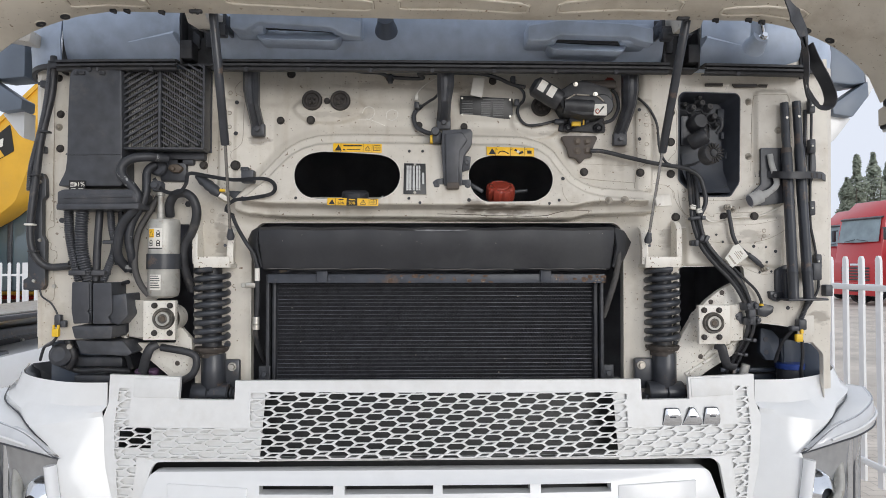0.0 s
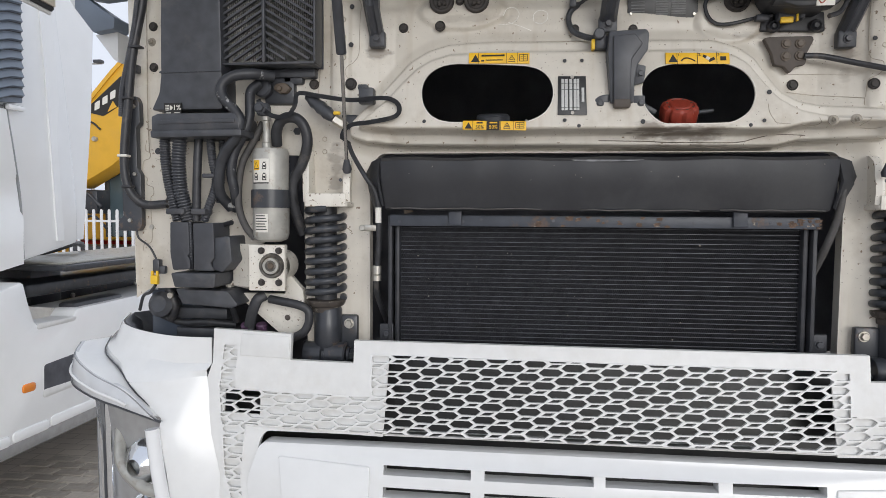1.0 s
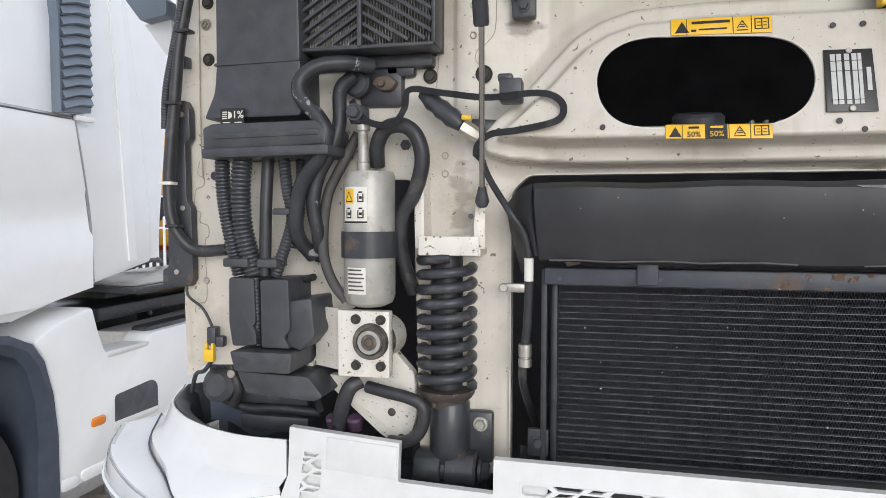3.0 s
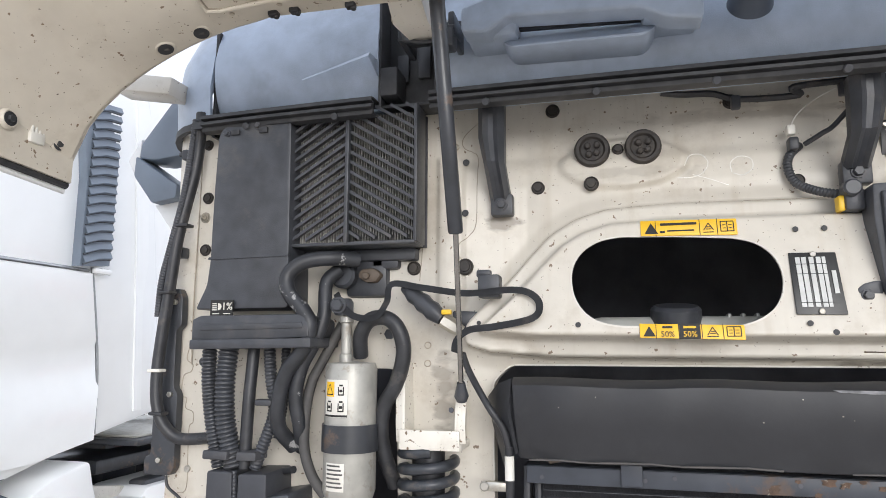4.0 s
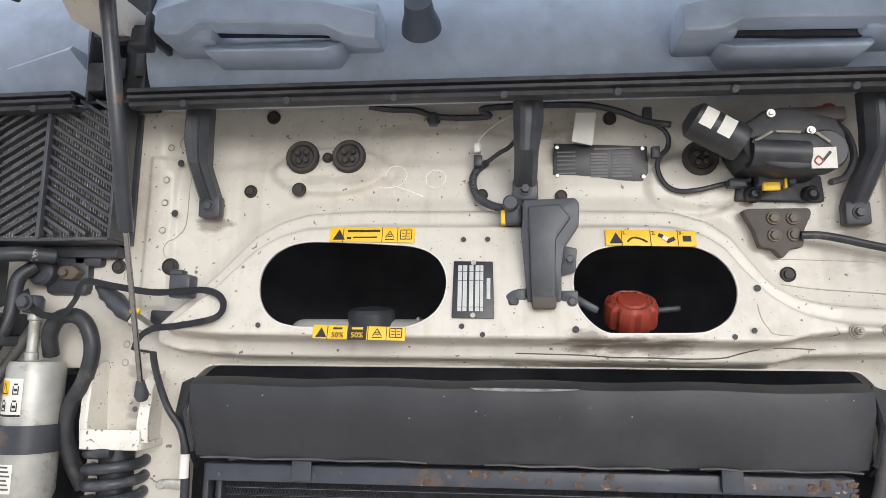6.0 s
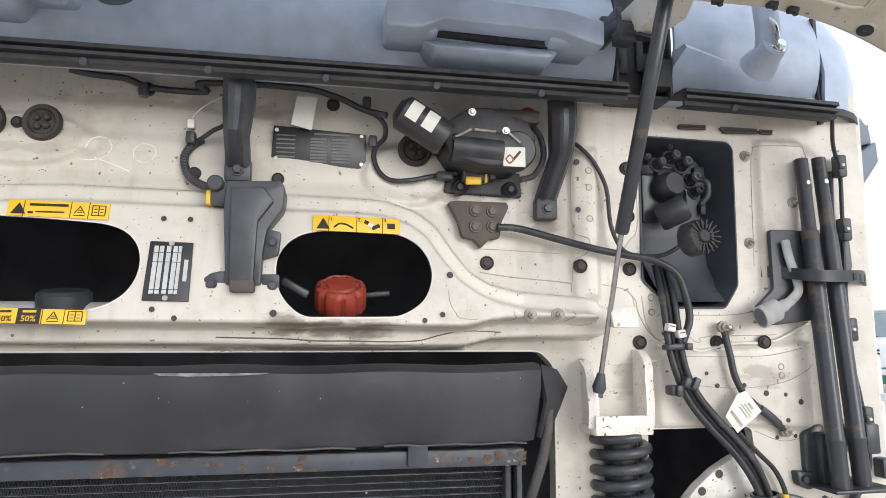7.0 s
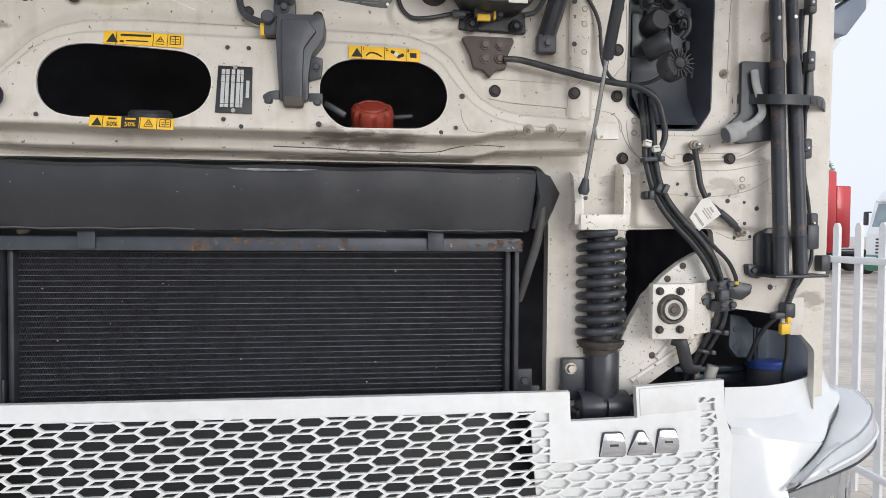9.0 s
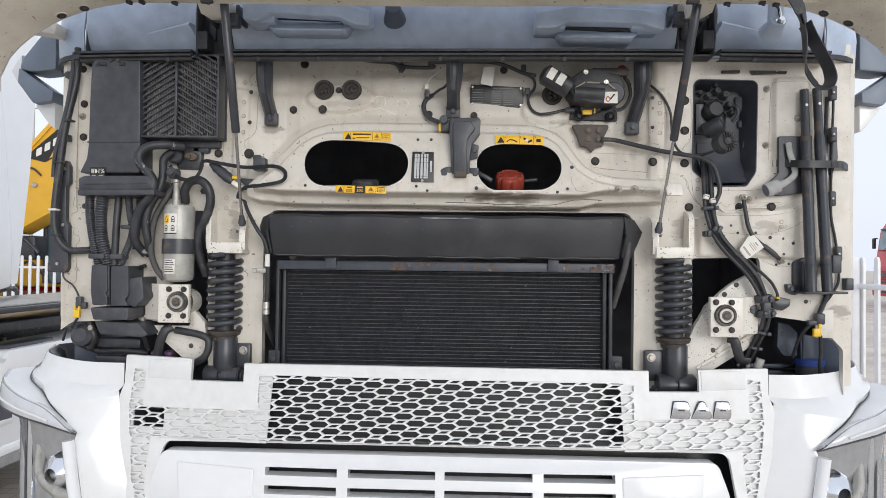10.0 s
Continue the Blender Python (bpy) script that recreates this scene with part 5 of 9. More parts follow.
part("outlet_pipe", lathe([(0.010, 0), (0.010, 0.012), (0.008, 0.014), (0.008, 0.060), (0.011, 0.062), (0.011, 0.07), (0, 0.07)], (px, 1.84, pz - 0.003), (0, 0, 1), 16), ALU, can)
part("top_fitting", join(lathe([(0, 0), (0.013, 0), (0.016, 0.006), (0.016, 0.02), (0.012, 0.026), (0, 0.026)], (px - 0.006, 1.84, pz + 0.07), (0, 0, 1), 12), hexbolt((px - 0.008, 1.825, pz + 0.085), 0.010, 0.010)), PLASTIC, can)


def can_label(u0, u1, z0, z1, material, name="label", r=0.0405):
    bm = loft([[(cx + r * math.sin(a), 1.845 - r * math.cos(a), z) for a in [u0 + (u1 - u0) * k / 8 for k in range(9)]] for z in (z0, z1)])
    return part(name, bm, material, can)


can_label(-0.8, 0.25, cz0 + 0.128, cz0 + 0.183, PAPER)
can_label(-0.72, -0.28, cz0 + 0.158, cz0 + 0.180, YELLOW, "warning_mark", 0.0408)
for k in range(5):
    can_label(-0.5 - 0.034 * (5 - k), -0.5 - 0.034 * (5 - k) + 0.03, cz0 + 0.161 + 0.003 * k, cz0 + 0.164 + 0.003 * k, INK, "sign_mark", 0.0411)
    can_label(-0.5 + 0.034 * (5 - k) - 0.03, -0.5 + 0.034 * (5 - k), cz0 + 0.161 + 0.003 * k, cz0 + 0.164 + 0.003 * k, INK, "sign_mark", 0.0411)
can_label(-0.67, -0.33, cz0 + 0.1605, cz0 + 0.162, INK, "sign_mark", 0.0411)
for k, (a, b) in enumerate(((-0.15, 0.15), (-0.70, -0.35), (-0.15, 0.15))):
    z = cz0 + (0.160, 0.136, 0.136)[k]
    for f0, f1, g0, g1 in ((0.1, 0.9, 0.0, 0.12), (0.1, 0.25, 0.1, 0.8), (0.75, 0.9, 0.1, 0.8), (0.3, 0.7, 0.3, 0.55), (0.25, 0.75, 0.85, 1.0)):
        can_label(a + (b - a) * f0, a + (b - a) * f1, z + 0.016 * g0, z + 0.016 * g1, INK, "sign_mark", 0.0409)
can_label(-0.8, 0.25, cz0 + 0.1285, cz0 + 0.1315, INK, "print_bar", 0.0409)
can_label(-0.62, 0.18, cz0 + 0.022, cz0 + 0.062, PAPER)
for k in range(6):
    can_label(-0.58, 0.12 - 0.05 * (k % 3), cz0 + 0.027 + k * 0.006, cz0 + 0.0295 + k * 0.006, GREYHOSE, "print_bar", 0.0408)

# conduits between fuse box and connector block
cond = thing("conduit_bundle", "black corrugated conduits running down to a connector block", "cable conduit", (-0.946, 1.800, 1.673))
part("conduit", ribbed([(-1.005, 1.800, 1.868), (-1.000, 1.795, 1.809), (-0.987, 1.790, 1.747), (-0.969, 1.790, 1.673)], 0.0125, 0.006), PLASTIC, cond)
part("conduit", ribbed([(-0.962, 1.790, 1.867), (-0.963, 1.785, 1.808), (-0.959, 1.785, 1.747), (-0.942, 1.790, 1.673)], 0.0165, 0.007), PLASTIC, cond)
part("conduit", tube([(-0.921, 1.800, 1.865), (-0.921, 1.795, 1.824), (-0.921, 1.790, 1.778), (-0.924, 1.790, 1.673)], 0.010), RUBBER, cond)
part("conduit", ribbed([(-0.893, 1.800, 1.868), (-0.888, 1.800, 1.817), (-0.880, 1.800, 1.763), (-0.895, 1.790, 1.701), (-0.905, 1.790, 1.673)], 0.010, 0.006), PLASTIC, cond)
part("conduit", ribbed([(-0.878, 1.830, 1.870), (-0.878, 1.830, 1.794), (-0.887, 1.830, 1.716)], 0.008, 0.006), PLASTIC, cond)
for at, size in (((-0.888, 1.785, 1.778), (0.03, 0.02, 0.010)), ((-0.964, 1.785, 1.695), (0.045, 0.04, 0.014)), ((-0.908, 1.785, 1.695), (0.035, 0.04, 0.014))):
    part("strap_clip", box(at, size, 0.003), CONNECTOR, cond)
conn = thing("connector_block", "pair of large dusty black plastic connectors on a bracket", "connector", (-0.938, 1.800, 1.515))
part("housing", join(plate(rounded([(-0.976, 1.671), (-0.931, 1.671), (-0.929, 1.598), (-0.935, 1.592), (-0.929, 1.586), (-0.928, 1.562), (-0.971, 1.559), (-0.977, 1.598)], 0.005), 1.765, 1.85, bev=0.005)), CONNECTOR, conn)
part("housing", join(plate(rounded([(-0.920, 1.668), (-0.871, 1.670), (-0.869, 1.588), (-0.880, 1.577), (-0.869, 1.559), (-0.919, 1.559)], 0.005), 1.765, 1.85, bev=0.005)), CONNECTOR, conn)
part("lower_tray", join(plate(rounded([(-0.968, 1.554), (-0.859, 1.555), (-0.863, 1.522), (-0.959, 1.521)], 0.005), 1.75, 1.87, bev=0.004), plate(rounded([(-0.880, 1.634), (-0.834, 1.641), (-0.829, 1.580), (-0.853, 1.555), (-0.876, 1.562)], 0.006), 1.77, 1.86, bev=0.004), plate(rounded([(-0.973, 1.514), (-0.847, 1.512), (-0.820, 1.480), (-0.835, 1.472), (-0.957, 1.479)], 0.006), 1.78, 1.87, bev=0.004)), PLASTIC, conn)
part("centre_conduit", ribbed([(-0.933, 1.775, 1.671), (-0.931, 1.775, 1.625), (-0.933, 1.780, 1.560)], 0.006, 0.006), PLASTIC, conn)
part("fixing_tab", join(plate(rounded([(-1.082, 1.669), (-1.028, 1.670), (-1.028, 1.643), (-1.082, 1.643)], 0.003), 1.85, 1.868, bev=0.002)), BLACKSTEEL, conn)
part("tab_bolt", disc((-1.068, 1.850, 1.656), 0.006, 0.006), STEEL, conn)
wirel = thing("lead_with_plug", "thin black lead ending in a plug with yellow lock", "cable", (-1.066, 1.850, 1.508), "leads")
part("lead", tube([(-1.114, 1.850, 1.642), (-1.108, 1.850, 1.623), (-1.082, 1.850, 1.604), (-1.066, 1.850, 1.578), (-1.060, 1.850, 1.559)], 0.0026, 8), RUBBER, wirel)
part("plug", join(box((-1.057, 1.845, 1.556), (0.018, 0.02, 0.034), 0.004), box((-1.044, 1.845, 1.547), (0.02, 0.015, 0.02), 0.004)), PLASTIC, wirel)
part("lock", join(box((-1.059, 1.835, 1.523), (0.019, 0.012, 0.022), 0.002), box(((-1.065, 1.835, 1.539)), (0.005, 0.008, 0.012), 0.001), box(((-1.052, 1.835, 1.539)), (0.005, 0.008, 0.012), 0.001)), YCLIP, wirel, "yellow plastic connector lock")
part("tail", tube([(-1.066, 1.850, 1.508), (-1.087, 1.860, 1.488), (-1.117, 1.880, 1.475), (-1.140, 1.900, 1.436)], 0.004, 8), RUBBER, wirel)

# ---- cab springs and mount blocks, one of each on either side ----
RUSTCOLLAR = mat("rusty_collar", (0.055, 0.045, 0.038), 0.6, var=0.3, scale=40, dirt=(0.30, 0.27, 0.22), dirt_scale=50, dirt_amount=0.7, edge=(0.56, 0.62))


def cab_spring(cx, label):
    t = thing("cab_spring", label, "coil spring", (cx, 1.85, 1.37), "cab springs")
    cup_x, cx, cy, z0, z1 = cx, cx * 1.020, 1.838, 1.498, 1.708
    turns, n = 8.8, 220
    line = []
    for k in range(n + 1):
        f = k / n
        a = 2 * math.pi * turns * f
        r = 0.0415
        line.append(Vector((cx + r * math.cos(a), cy + r * math.sin(a), z0 + (z1 - z0) * f)))
    part("coil", sweep(line, 0.0086, 10), SPRING, t, "black coil spring")
    part("inner_tube", lathe([(0, 0), (0.026, 0), (0.026, z1 - z0 + 0.02), (0, z1 - z0 + 0.02)], (cx, cy, z0 - 0.01), (0, 0, 1), 20), RUBBER, t)
    part("collar", lathe([(0.02, -0.024), (0.033, -0.024), (0.034, -0.012), (0.041, -0.010), (0.046, -0.002), (0.046, 0.004), (0.02, 0.006)], (cx, cy, z0 - 0.008), (0, 0, 1), 28), RUSTCOLLAR, t)
    part("damper", lathe([(0.031, -0.02), (0.033, -0.015), (0.033, 0.075), (0.030, 0.08), (0, 0.08)], (cx + 0.005, cy, 1.396), (0, 0, 1), 28), BLACKSTEEL, t)
    e = part("lower_eye", join(lathe([(0, -0.05), (0.028, -0.05), (0.03, -0.046), (0.03, -0.008), (0.024, -0.006), (0.024, 0.0), (0.030, 0.002), (0.030, 0.046), (0.026, 0.05), (0, 0.05)], (cx + 0.003, cy - 0.01, 1.365), (1, 0, 0), 26)), BLACKSTEEL, t)
    part("eye_bolt", hexbolt((cx + 0.055, cy - 0.01, 1.365), 0.014, 0.018, (1, 0, 0)), BLACKSTEEL, e)
    part("bracket", join(box((cx + (0.05 if cx < 0 else -0.052), cy + 0.01, 1.415), (0.052, 0.02, 0.085), 0.006), box((cx, cy + 0.03, 1.34), (0.13, 0.02, 0.10), 0.006), box((cx - 0.045, cy + 0.005, 1.335), (0.02, 0.05, 0.05), 0.006)), BLACKSTEEL, t)
    part("bracket_bolt", hexbolt((cx + (0.056 if cx < 0 else -0.06), cy, 1.438), 0.009, 0.010), STEEL, t)
    # cream cup on top
    cx, cy = cup_x, 1.850
    side = [(1.799, 1.722), (1.795, 1.752), (1.797, 1.782), (1.801, 1.800), (1.799, 1.815), (1.806, 1.832), (1.826, 1.846), (1.874, 1.850), (1.874, 1.722)]
    cup = part("spring_cup", bevel(join(box((cx, cy - 0.004, 1.717), (0.099, 0.104, 0.012), 0.003)), 0), SPATTERED, t, "cream-painted pressed spring cup")
    part("cup_front", box((cx, cy - 0.056, 1.7265), (0.095, 0.005, 0.030), 0.002), SPATTERED, cup)
    for q in (-1, 1):
        tall = 0.96 if q * cx > 0 else 0.84
        shape = [(y, 1.722 + (z - 1.722) * tall) for y, z in side]
        rows = []
        for o in (0.0, 0.0045):
            rows.append([(cx + q * (0.044 + 0.03 * max(0, z - 1.755) - o), y, z) for y, z in rounded(shape, 0.006, 3)])
        bm = loft(rows, closed=True)
        for row in (0, 1):
            n = len(rows[0])
            bm.verts.ensure_lookup_table()
            bm.faces.new([bm.verts[row * n + k] for k in range(n)])
        part("cup_side", bm, SPATTERED, cup)
        front = [p for p in shape if p[0] < 1.84]
        xs = lambda z: cx + q * (0.044 + 0.03 * max(0, z - 1.755))
        part("cup_flange", thicken(loft([[(xs(z) - q * 0.001, y, z) for y, z in front], [(xs(z) + q * 0.011, y + 0.004, z) for y, z in front]]), 0.003), SPATTERED, cup)
    part("cup_rib", box((cx + 0.006, cy + 0.014, 1.785), (0.003, 0.022, 0.11), 0.001), SPATTERED, cup)
    part("cup_hole", disc((cx + (0.034 if cx < 0 else -0.036), cy - 0.0525, 1.772), 0.004, 0.0012), BAYBLACK, t)
    return t


cab_spring(-0.615, "black cab suspension spring with cream cup, beside the canister")
cab_spring(0.615, "black cab suspension spring with cream cup, beside the cable bundle")


BUSHING = mat("dirty_bush_rubber", (0.085, 0.078, 0.068), 0.65, var=0.35, scale=60, dirt=(0.26, 0.23, 0.19), dirt_scale=45, dirt_amount=0.6, edge=(0.54, 0.62))


def mount_block(cx, label, s):
    t = thing("mount_block", label, "mount", (cx, 1.83, 1.50), "mount blocks")
    cz, yf = 1.562, 1.775
    part("block", box((cx + s * 0.009, yf + 0.010, cz - 0.003), (0.086, 0.02, 0.106), 0.003), SPATTERED, t)
    part("core", lathe([(0.036, 0.0), (0.036, 0.06), (0, 0.06)], (cx + 0.004, yf + 0.018, cz), (0, 1, 0), 24), SPATTERED, t)
    part("side_bracket", thicken(loft([[(cx + s * 0.046, yf + 0.015, cz - 0.05 + 0.1 * k / 6) for k in range(7)], [(cx + s * 0.075, yf + 0.03 + 0.006 * math.sin(k * 2), cz - 0.05 + 0.1 * k / 6) for k in range(7)], [(cx + s * 0.105, yf + 0.045, cz - 0.05 + 0.1 * k / 6) for k in range(7)]]), 0.004), SPATTERED, t)
    b = part("bush", lathe([(0.0, 0.004), (0.006, 0.010), (0.013, 0.010), (0.015, 0.004), (0.020, 0.003), (0.022, 0.008), (0.027, 0.010), (0.0285, 0.004), (0.029, 0)], (cx + 0.004, yf, cz + 0.002), (0, -1, 0), 30), BUSHING, t)
    part("bush_sleeve", lathe([(0.012, 0.004), (0.013, 0.0112), (0.0185, 0.0112), (0.0195, 0.004)], (cx + 0.004, yf, cz + 0.002), (0, -1, 0), 26), ALU, b)
    part("pin", lathe([(0, 0.016), (0.006, 0.016), (0.0085, 0.013), (0.0085, 0.0)], (cx + 0.004, yf + 0.004, cz + 0.002), (0, -1, 0), 16), BOLTBROWN, b)
    for dx in (-1, 1):
        for dz in (-1, 1):
            part("bolt", join(disc((cx + dx * 0.0205, yf, cz + dz * 0.0365), 0.0078, 0.005, seg=16), disc((cx + dx * 0.0205, yf - 0.004, cz + dz * 0.0365), 0.0055, 0.004, seg=6)), PLUG, t)
    return t


left_block = mount_block(-0.737, "cream-painted steel mount block with bush and four bolts, stained", -1)
right_block = mount_block(0.762, "cream-painted steel mount block with bush and four bolts, chipped", 1)

for outline, holes, label in (([(-0.894, 1.546), (-0.866, 1.565), (-0.856, 1.508), (-0.827, 1.505), (-0.724, 1.505), (-0.727, 1.565), (-0.681, 1.515), (-0.676, 1.449), (-0.689, 1.405), (-0.714, 1.395), (-0.739, 1.411), (-0.834, 1.492), (-0.862, 1.511)], [(-0.702, 1.828, 1.407), (-0.719, 1.828, 1.449)], "cream diagonal chassis bracket, spattered with dirt"),
                              ([(0.864, 1.677), (0.824, 1.667), (0.789, 1.648), (0.755, 1.622), (0.717, 1.582), (0.684, 1.529), (0.651, 1.458), (0.643, 1.390), (0.673, 1.374), (0.713, 1.393), (0.762, 1.426), (0.822, 1.463), (0.867, 1.502), (0.879, 1.580)], [(0.795, 1.838, 1.641), (0.763, 1.838, 1.615), (0.840, 1.838, 1.581), (0.849, 1.838, 1.500), (0.733, 1.838, 1.462)], "cream diagonal chassis bracket with bolt holes")):
    t = thing("diagonal_bracket", label, "bracket", (outline[0][0], 1.85, min(z for _, z in outline)), "diagonal brackets")
    y0 = 1.832
    part("web", plate(rounded(outline, 0.006), y0, y0 + 0.02, bev=0.004), SPATTERED, t)
    rx = -1 if outline[0][0] < 0 else 1
    a, b = (outline[11], outline[10]) if rx < 0 else (outline[10], outline[9])
    if rx > 0:
        part("fold", tube([(0.880, y0 - 0.001, 1.545), (0.815, y0 - 0.001, 1.492), (0.745, y0 - 0.001, 1.446), (0.690, y0 - 0.001, 1.412)], 0.006, 8), SPATTERED, t)
    part("stiffener", tube([(outline[-1][0], y0, outline[-1][1] + 0.02), (a[0] + 0.02 * -rx, y0, a[1] + 0.03)], 0.007, 8), SPATTERED, t)
    for h in holes:
        part("hole", lathe([(0, 0.001), (0.005, 0.001), (0.007, 0)], (h[0], y0 - 0.001, h[2]), (0, -1, 0), 14), BROWNSTEEL, t)

# ---- gas struts ----
RODSTEEL = mat("strut_rod_steel", (0.36, 0.35, 0.34), 0.22, metal=1.0, var=0.1, scale=60)


def gas_strut(top, mid, ball, label):
    t = thing("gas_strut", label, "gas strut", ball, "gas struts")
    a, m, b = Vector(top), Vector(mid), Vector(ball)
    part("cylinder", sweep([m + (m - a).normalized() * 0.0, m.lerp(a, 0.01), m.lerp(a, 0.99), a], [0.009, 0.0108, 0.0108, 0.008], 16), BLACKSTEEL, t, "black cylinder")
    part("rod", sweep([m, b], 0.0040, 12), RODSTEEL, t, "bright steel rod")
    d = (b - m).normalized()
    part("ball_joint", sweep([b - d * 0.022, b - d * 0.012, b, b + d * 0.008], [0.006, 0.008, 0.011, 0.008], 14), PLASTIC, t)
    part("upper_joint", sweep([a - (m - a).normalized() * 0.02, a], [0.008, 0.009], 12), PLASTIC, t)


gas_strut((-0.553, 1.590, 2.350), (-0.545, 1.674, 2.022), (-0.560, 1.775, 1.795), "black gas strut propping the front lid, beside the intake grid")
gas_strut((0.608, 1.590, 2.345), (0.594, 1.736, 2.019), (0.569, 1.779, 1.786), "black gas strut propping the front lid, beside the valve recess")

# ---- radiator and air guide ----
rad = thing("condenser", "black air-conditioning condenser with horizontal tubes and dead insects", "radiator", (0, 1.85, 1.38))
rx0, rx1, rz0, rz1, ry = -0.458, 0.444, 1.385, 1.668, 1.822
part("back_sheet", box(((rx0 + rx1) / 2, ry + 0.0165, (rz0 + rz1) / 2), (rx1 - rx0, 0.02, rz1 - rz0), 0), FIN, rad)
n = 27
for i in range(n):
    z = rz0 + 0.006 + i * (rz1 - rz0 - 0.012) / (n - 1)
    part("tube", box(((rx0 + rx1) / 2, ry + 0.007, z + 0.0006 * math.sin(i * 7.3)), (rx1 - rx0, 0.012, 0.0013 + 0.0003 * math.sin(i * 3.1)), 0.0004, (0, 0.05 * math.sin(i * 5.7), 0)), FINTUBE, rad)
cell = (rz1 - rz0 - 0.012) / (n - 1)
fv, ff = [], []
random.seed(4)
for i in range(n - 1):
    z = rz0 + 0.006 + i * cell
    x = rx0 + 0.012
    up = 0
    while x < rx1 - 0.014:
        nx = x + 0.0021
        za, zb = (z + 0.001, z + cell - 0.001) if up else (z + cell - 0.001, z + 0.001)
        k = len(fv)
        d = random.uniform(-0.0005, 0.0005)
        fv += [(x, ry + 0.0042 + d, za), (nx, ry + 0.0042 + d, zb), (nx, ry + 0.012, zb), (x, ry + 0.012, za)]
        ff.append((k, k + 1, k + 2, k + 3))
        x, up = nx, 1 - up
fm = bpy.data.meshes.new("fin_pack")
fm.from_pydata(fv, [], ff)
fm.materials.append(FIN)
fo = tagged(new("fin_pack", fm), kind="stuff")
fo.parent = rad
fo.location = -Vector(rad.location)
for x, w in ((rx0 + 0.005, 0.012), (rx1 - 0.005, 0.012)):
    part("header", box((x, ry + 0.002, (rz0 + rz1) / 2), (w, 0.03, rz1 - rz0 + 0.02), 0.006), CHANNEL, rad)
for x in (rx0 - 0.010, rx1 + 0.009):
    part("side_channel", box((x, ry - 0.004, 1.53), (0.009, 0.04, 0.32), 0.002), CHANNEL, rad)
for x in (rx0 - 0.018, rx1 + 0.026):
    lug = part("lower_lug", box((x, ry - 0.016, 1.418), (0.032, 0.010, 0.044), 0.003), CHANNEL, rad)
    part("lug_bolt", hexbolt((x, ry - 0.020, 1.418), 0.008, 0.008), PLASTIC, lug)
bar = part("top_bar", bevel(join(box((-0.004, 1.795, 1.6785), (0.926, 0.005, 0.0245), 0.001), box((-0.004, 1.81, 1.6895), (0.926, 0.03, 0.004), 0.001)), 0), BARSTEEL, rad, "dark steel cross bar with rust patches")
for x in (-0.445, -0.30, -0.26, -0.10, 0.05, 0.13, 0.20, 0.33, 0.36, 0.42, 0.445):
    part("bar_hole", disc((x, 1.7925, 1.679 + random.uniform(-0.004, 0.004)), 0.0035, 0.0008, seg=10), BAYBLACK, bar)
for x in (-0.318, 0.295):
    part("bar_clip", join(box((x, 1.788, 1.692), (0.030, 0.006, 0.046), 0.002), box((x, 1.80, 1.712), (0.030, 0.03, 0.006), 0.002)), BARSTEEL, bar)
random.seed(21)
for cx_, wide, tall_, count in ((0.035, 0.120, 0.020, 15), (-0.10, 0.05, 0.018, 5), (0.385, 0.06, 0.012, 8), (0.446, 0.016, 0.028, 9)):
    for k in range(count):
        x, z, r = cx_ + random.uniform(-wide, wide), 1.679 + random.uniform(-tall_, tall_) * 0.6, random.uniform(0.0025, 0.0085)
        o = [(x + r * (1.5 if q % 2 else 0.8) * random.uniform(0.6, 1.25) * math.cos(q * 0.785), min(1.6905, max(1.6665, z + r * 0.7 * random.uniform(0.6, 1.2) * math.sin(q * 0.785)))) for q in range(8)]
        part("rust_patch", plate(o, 1.7920 - 0.00012 * k, 1.7932), BARRUST, bar)
random.seed(9)
for k in range(34):
    x, z = random.uniform(rx0 + 0.03, rx1 - 0.03), random.uniform(rz0 + 0.03, rz1 - 0.02)
    part("insect_mark", moved(disc((0, 0, 0), random.choice((0.0006, 0.0008, 0.0010, 0.0018)), 0.002, seg=6), (x, ry + 0.003, z)), STUDGREY, rad)
part("debris_leaf", moved(thicken(loft([[(0, 0, 0), (0.018, -0.004, 0.006)], [(0.004, 0.0, -0.008), (0.024, -0.003, -0.003)]]), 0.001), (-0.438, 1.80, 1.701)), BOLTBROWN, rad)

SCUFF = mat("scuffed_rubber", (0.22, 0.22, 0.225), 0.7, var=0.4, scale=90, dirt=(0.05, 0.05, 0.05), dirt_scale=60, dirt_amount=0.8)
duct = thing("air_guide", "black rubber air guide flap above the condenser", "air guide", (0, 1.8, 1.70))
prof = [(1.795, 1.822), (1.768, 1.820), (1.752, 1.812), (1.750, 1.785), (1.757, 1.755), (1.766, 1.725), (1.772, 1.708), (1.790, 1.704)]
left, right = -0.487, 0.478
rows = []
for k in range(31):
    f = k / 30
    x = left + (right - left) * f
    inset = 0.03 * (1 - min(1, f * 30 / 1.5)) + 0.03 * (1 - min(1, (1 - f) * 30 / 1.5))
    rows.append([(x + (0.012 * (j / 7) * (1 if f < 0.5 else -1) if k in (0, 30) else 0), y + inset * 0.6 + 0.002 * math.sin(k * 1.7), z + 0.0015 * math.sin(k * 0.9)) for j, (y, z) in enumerate(prof)])
part("flap", thicken(loft(rows), 0.006), DUCT, duct)
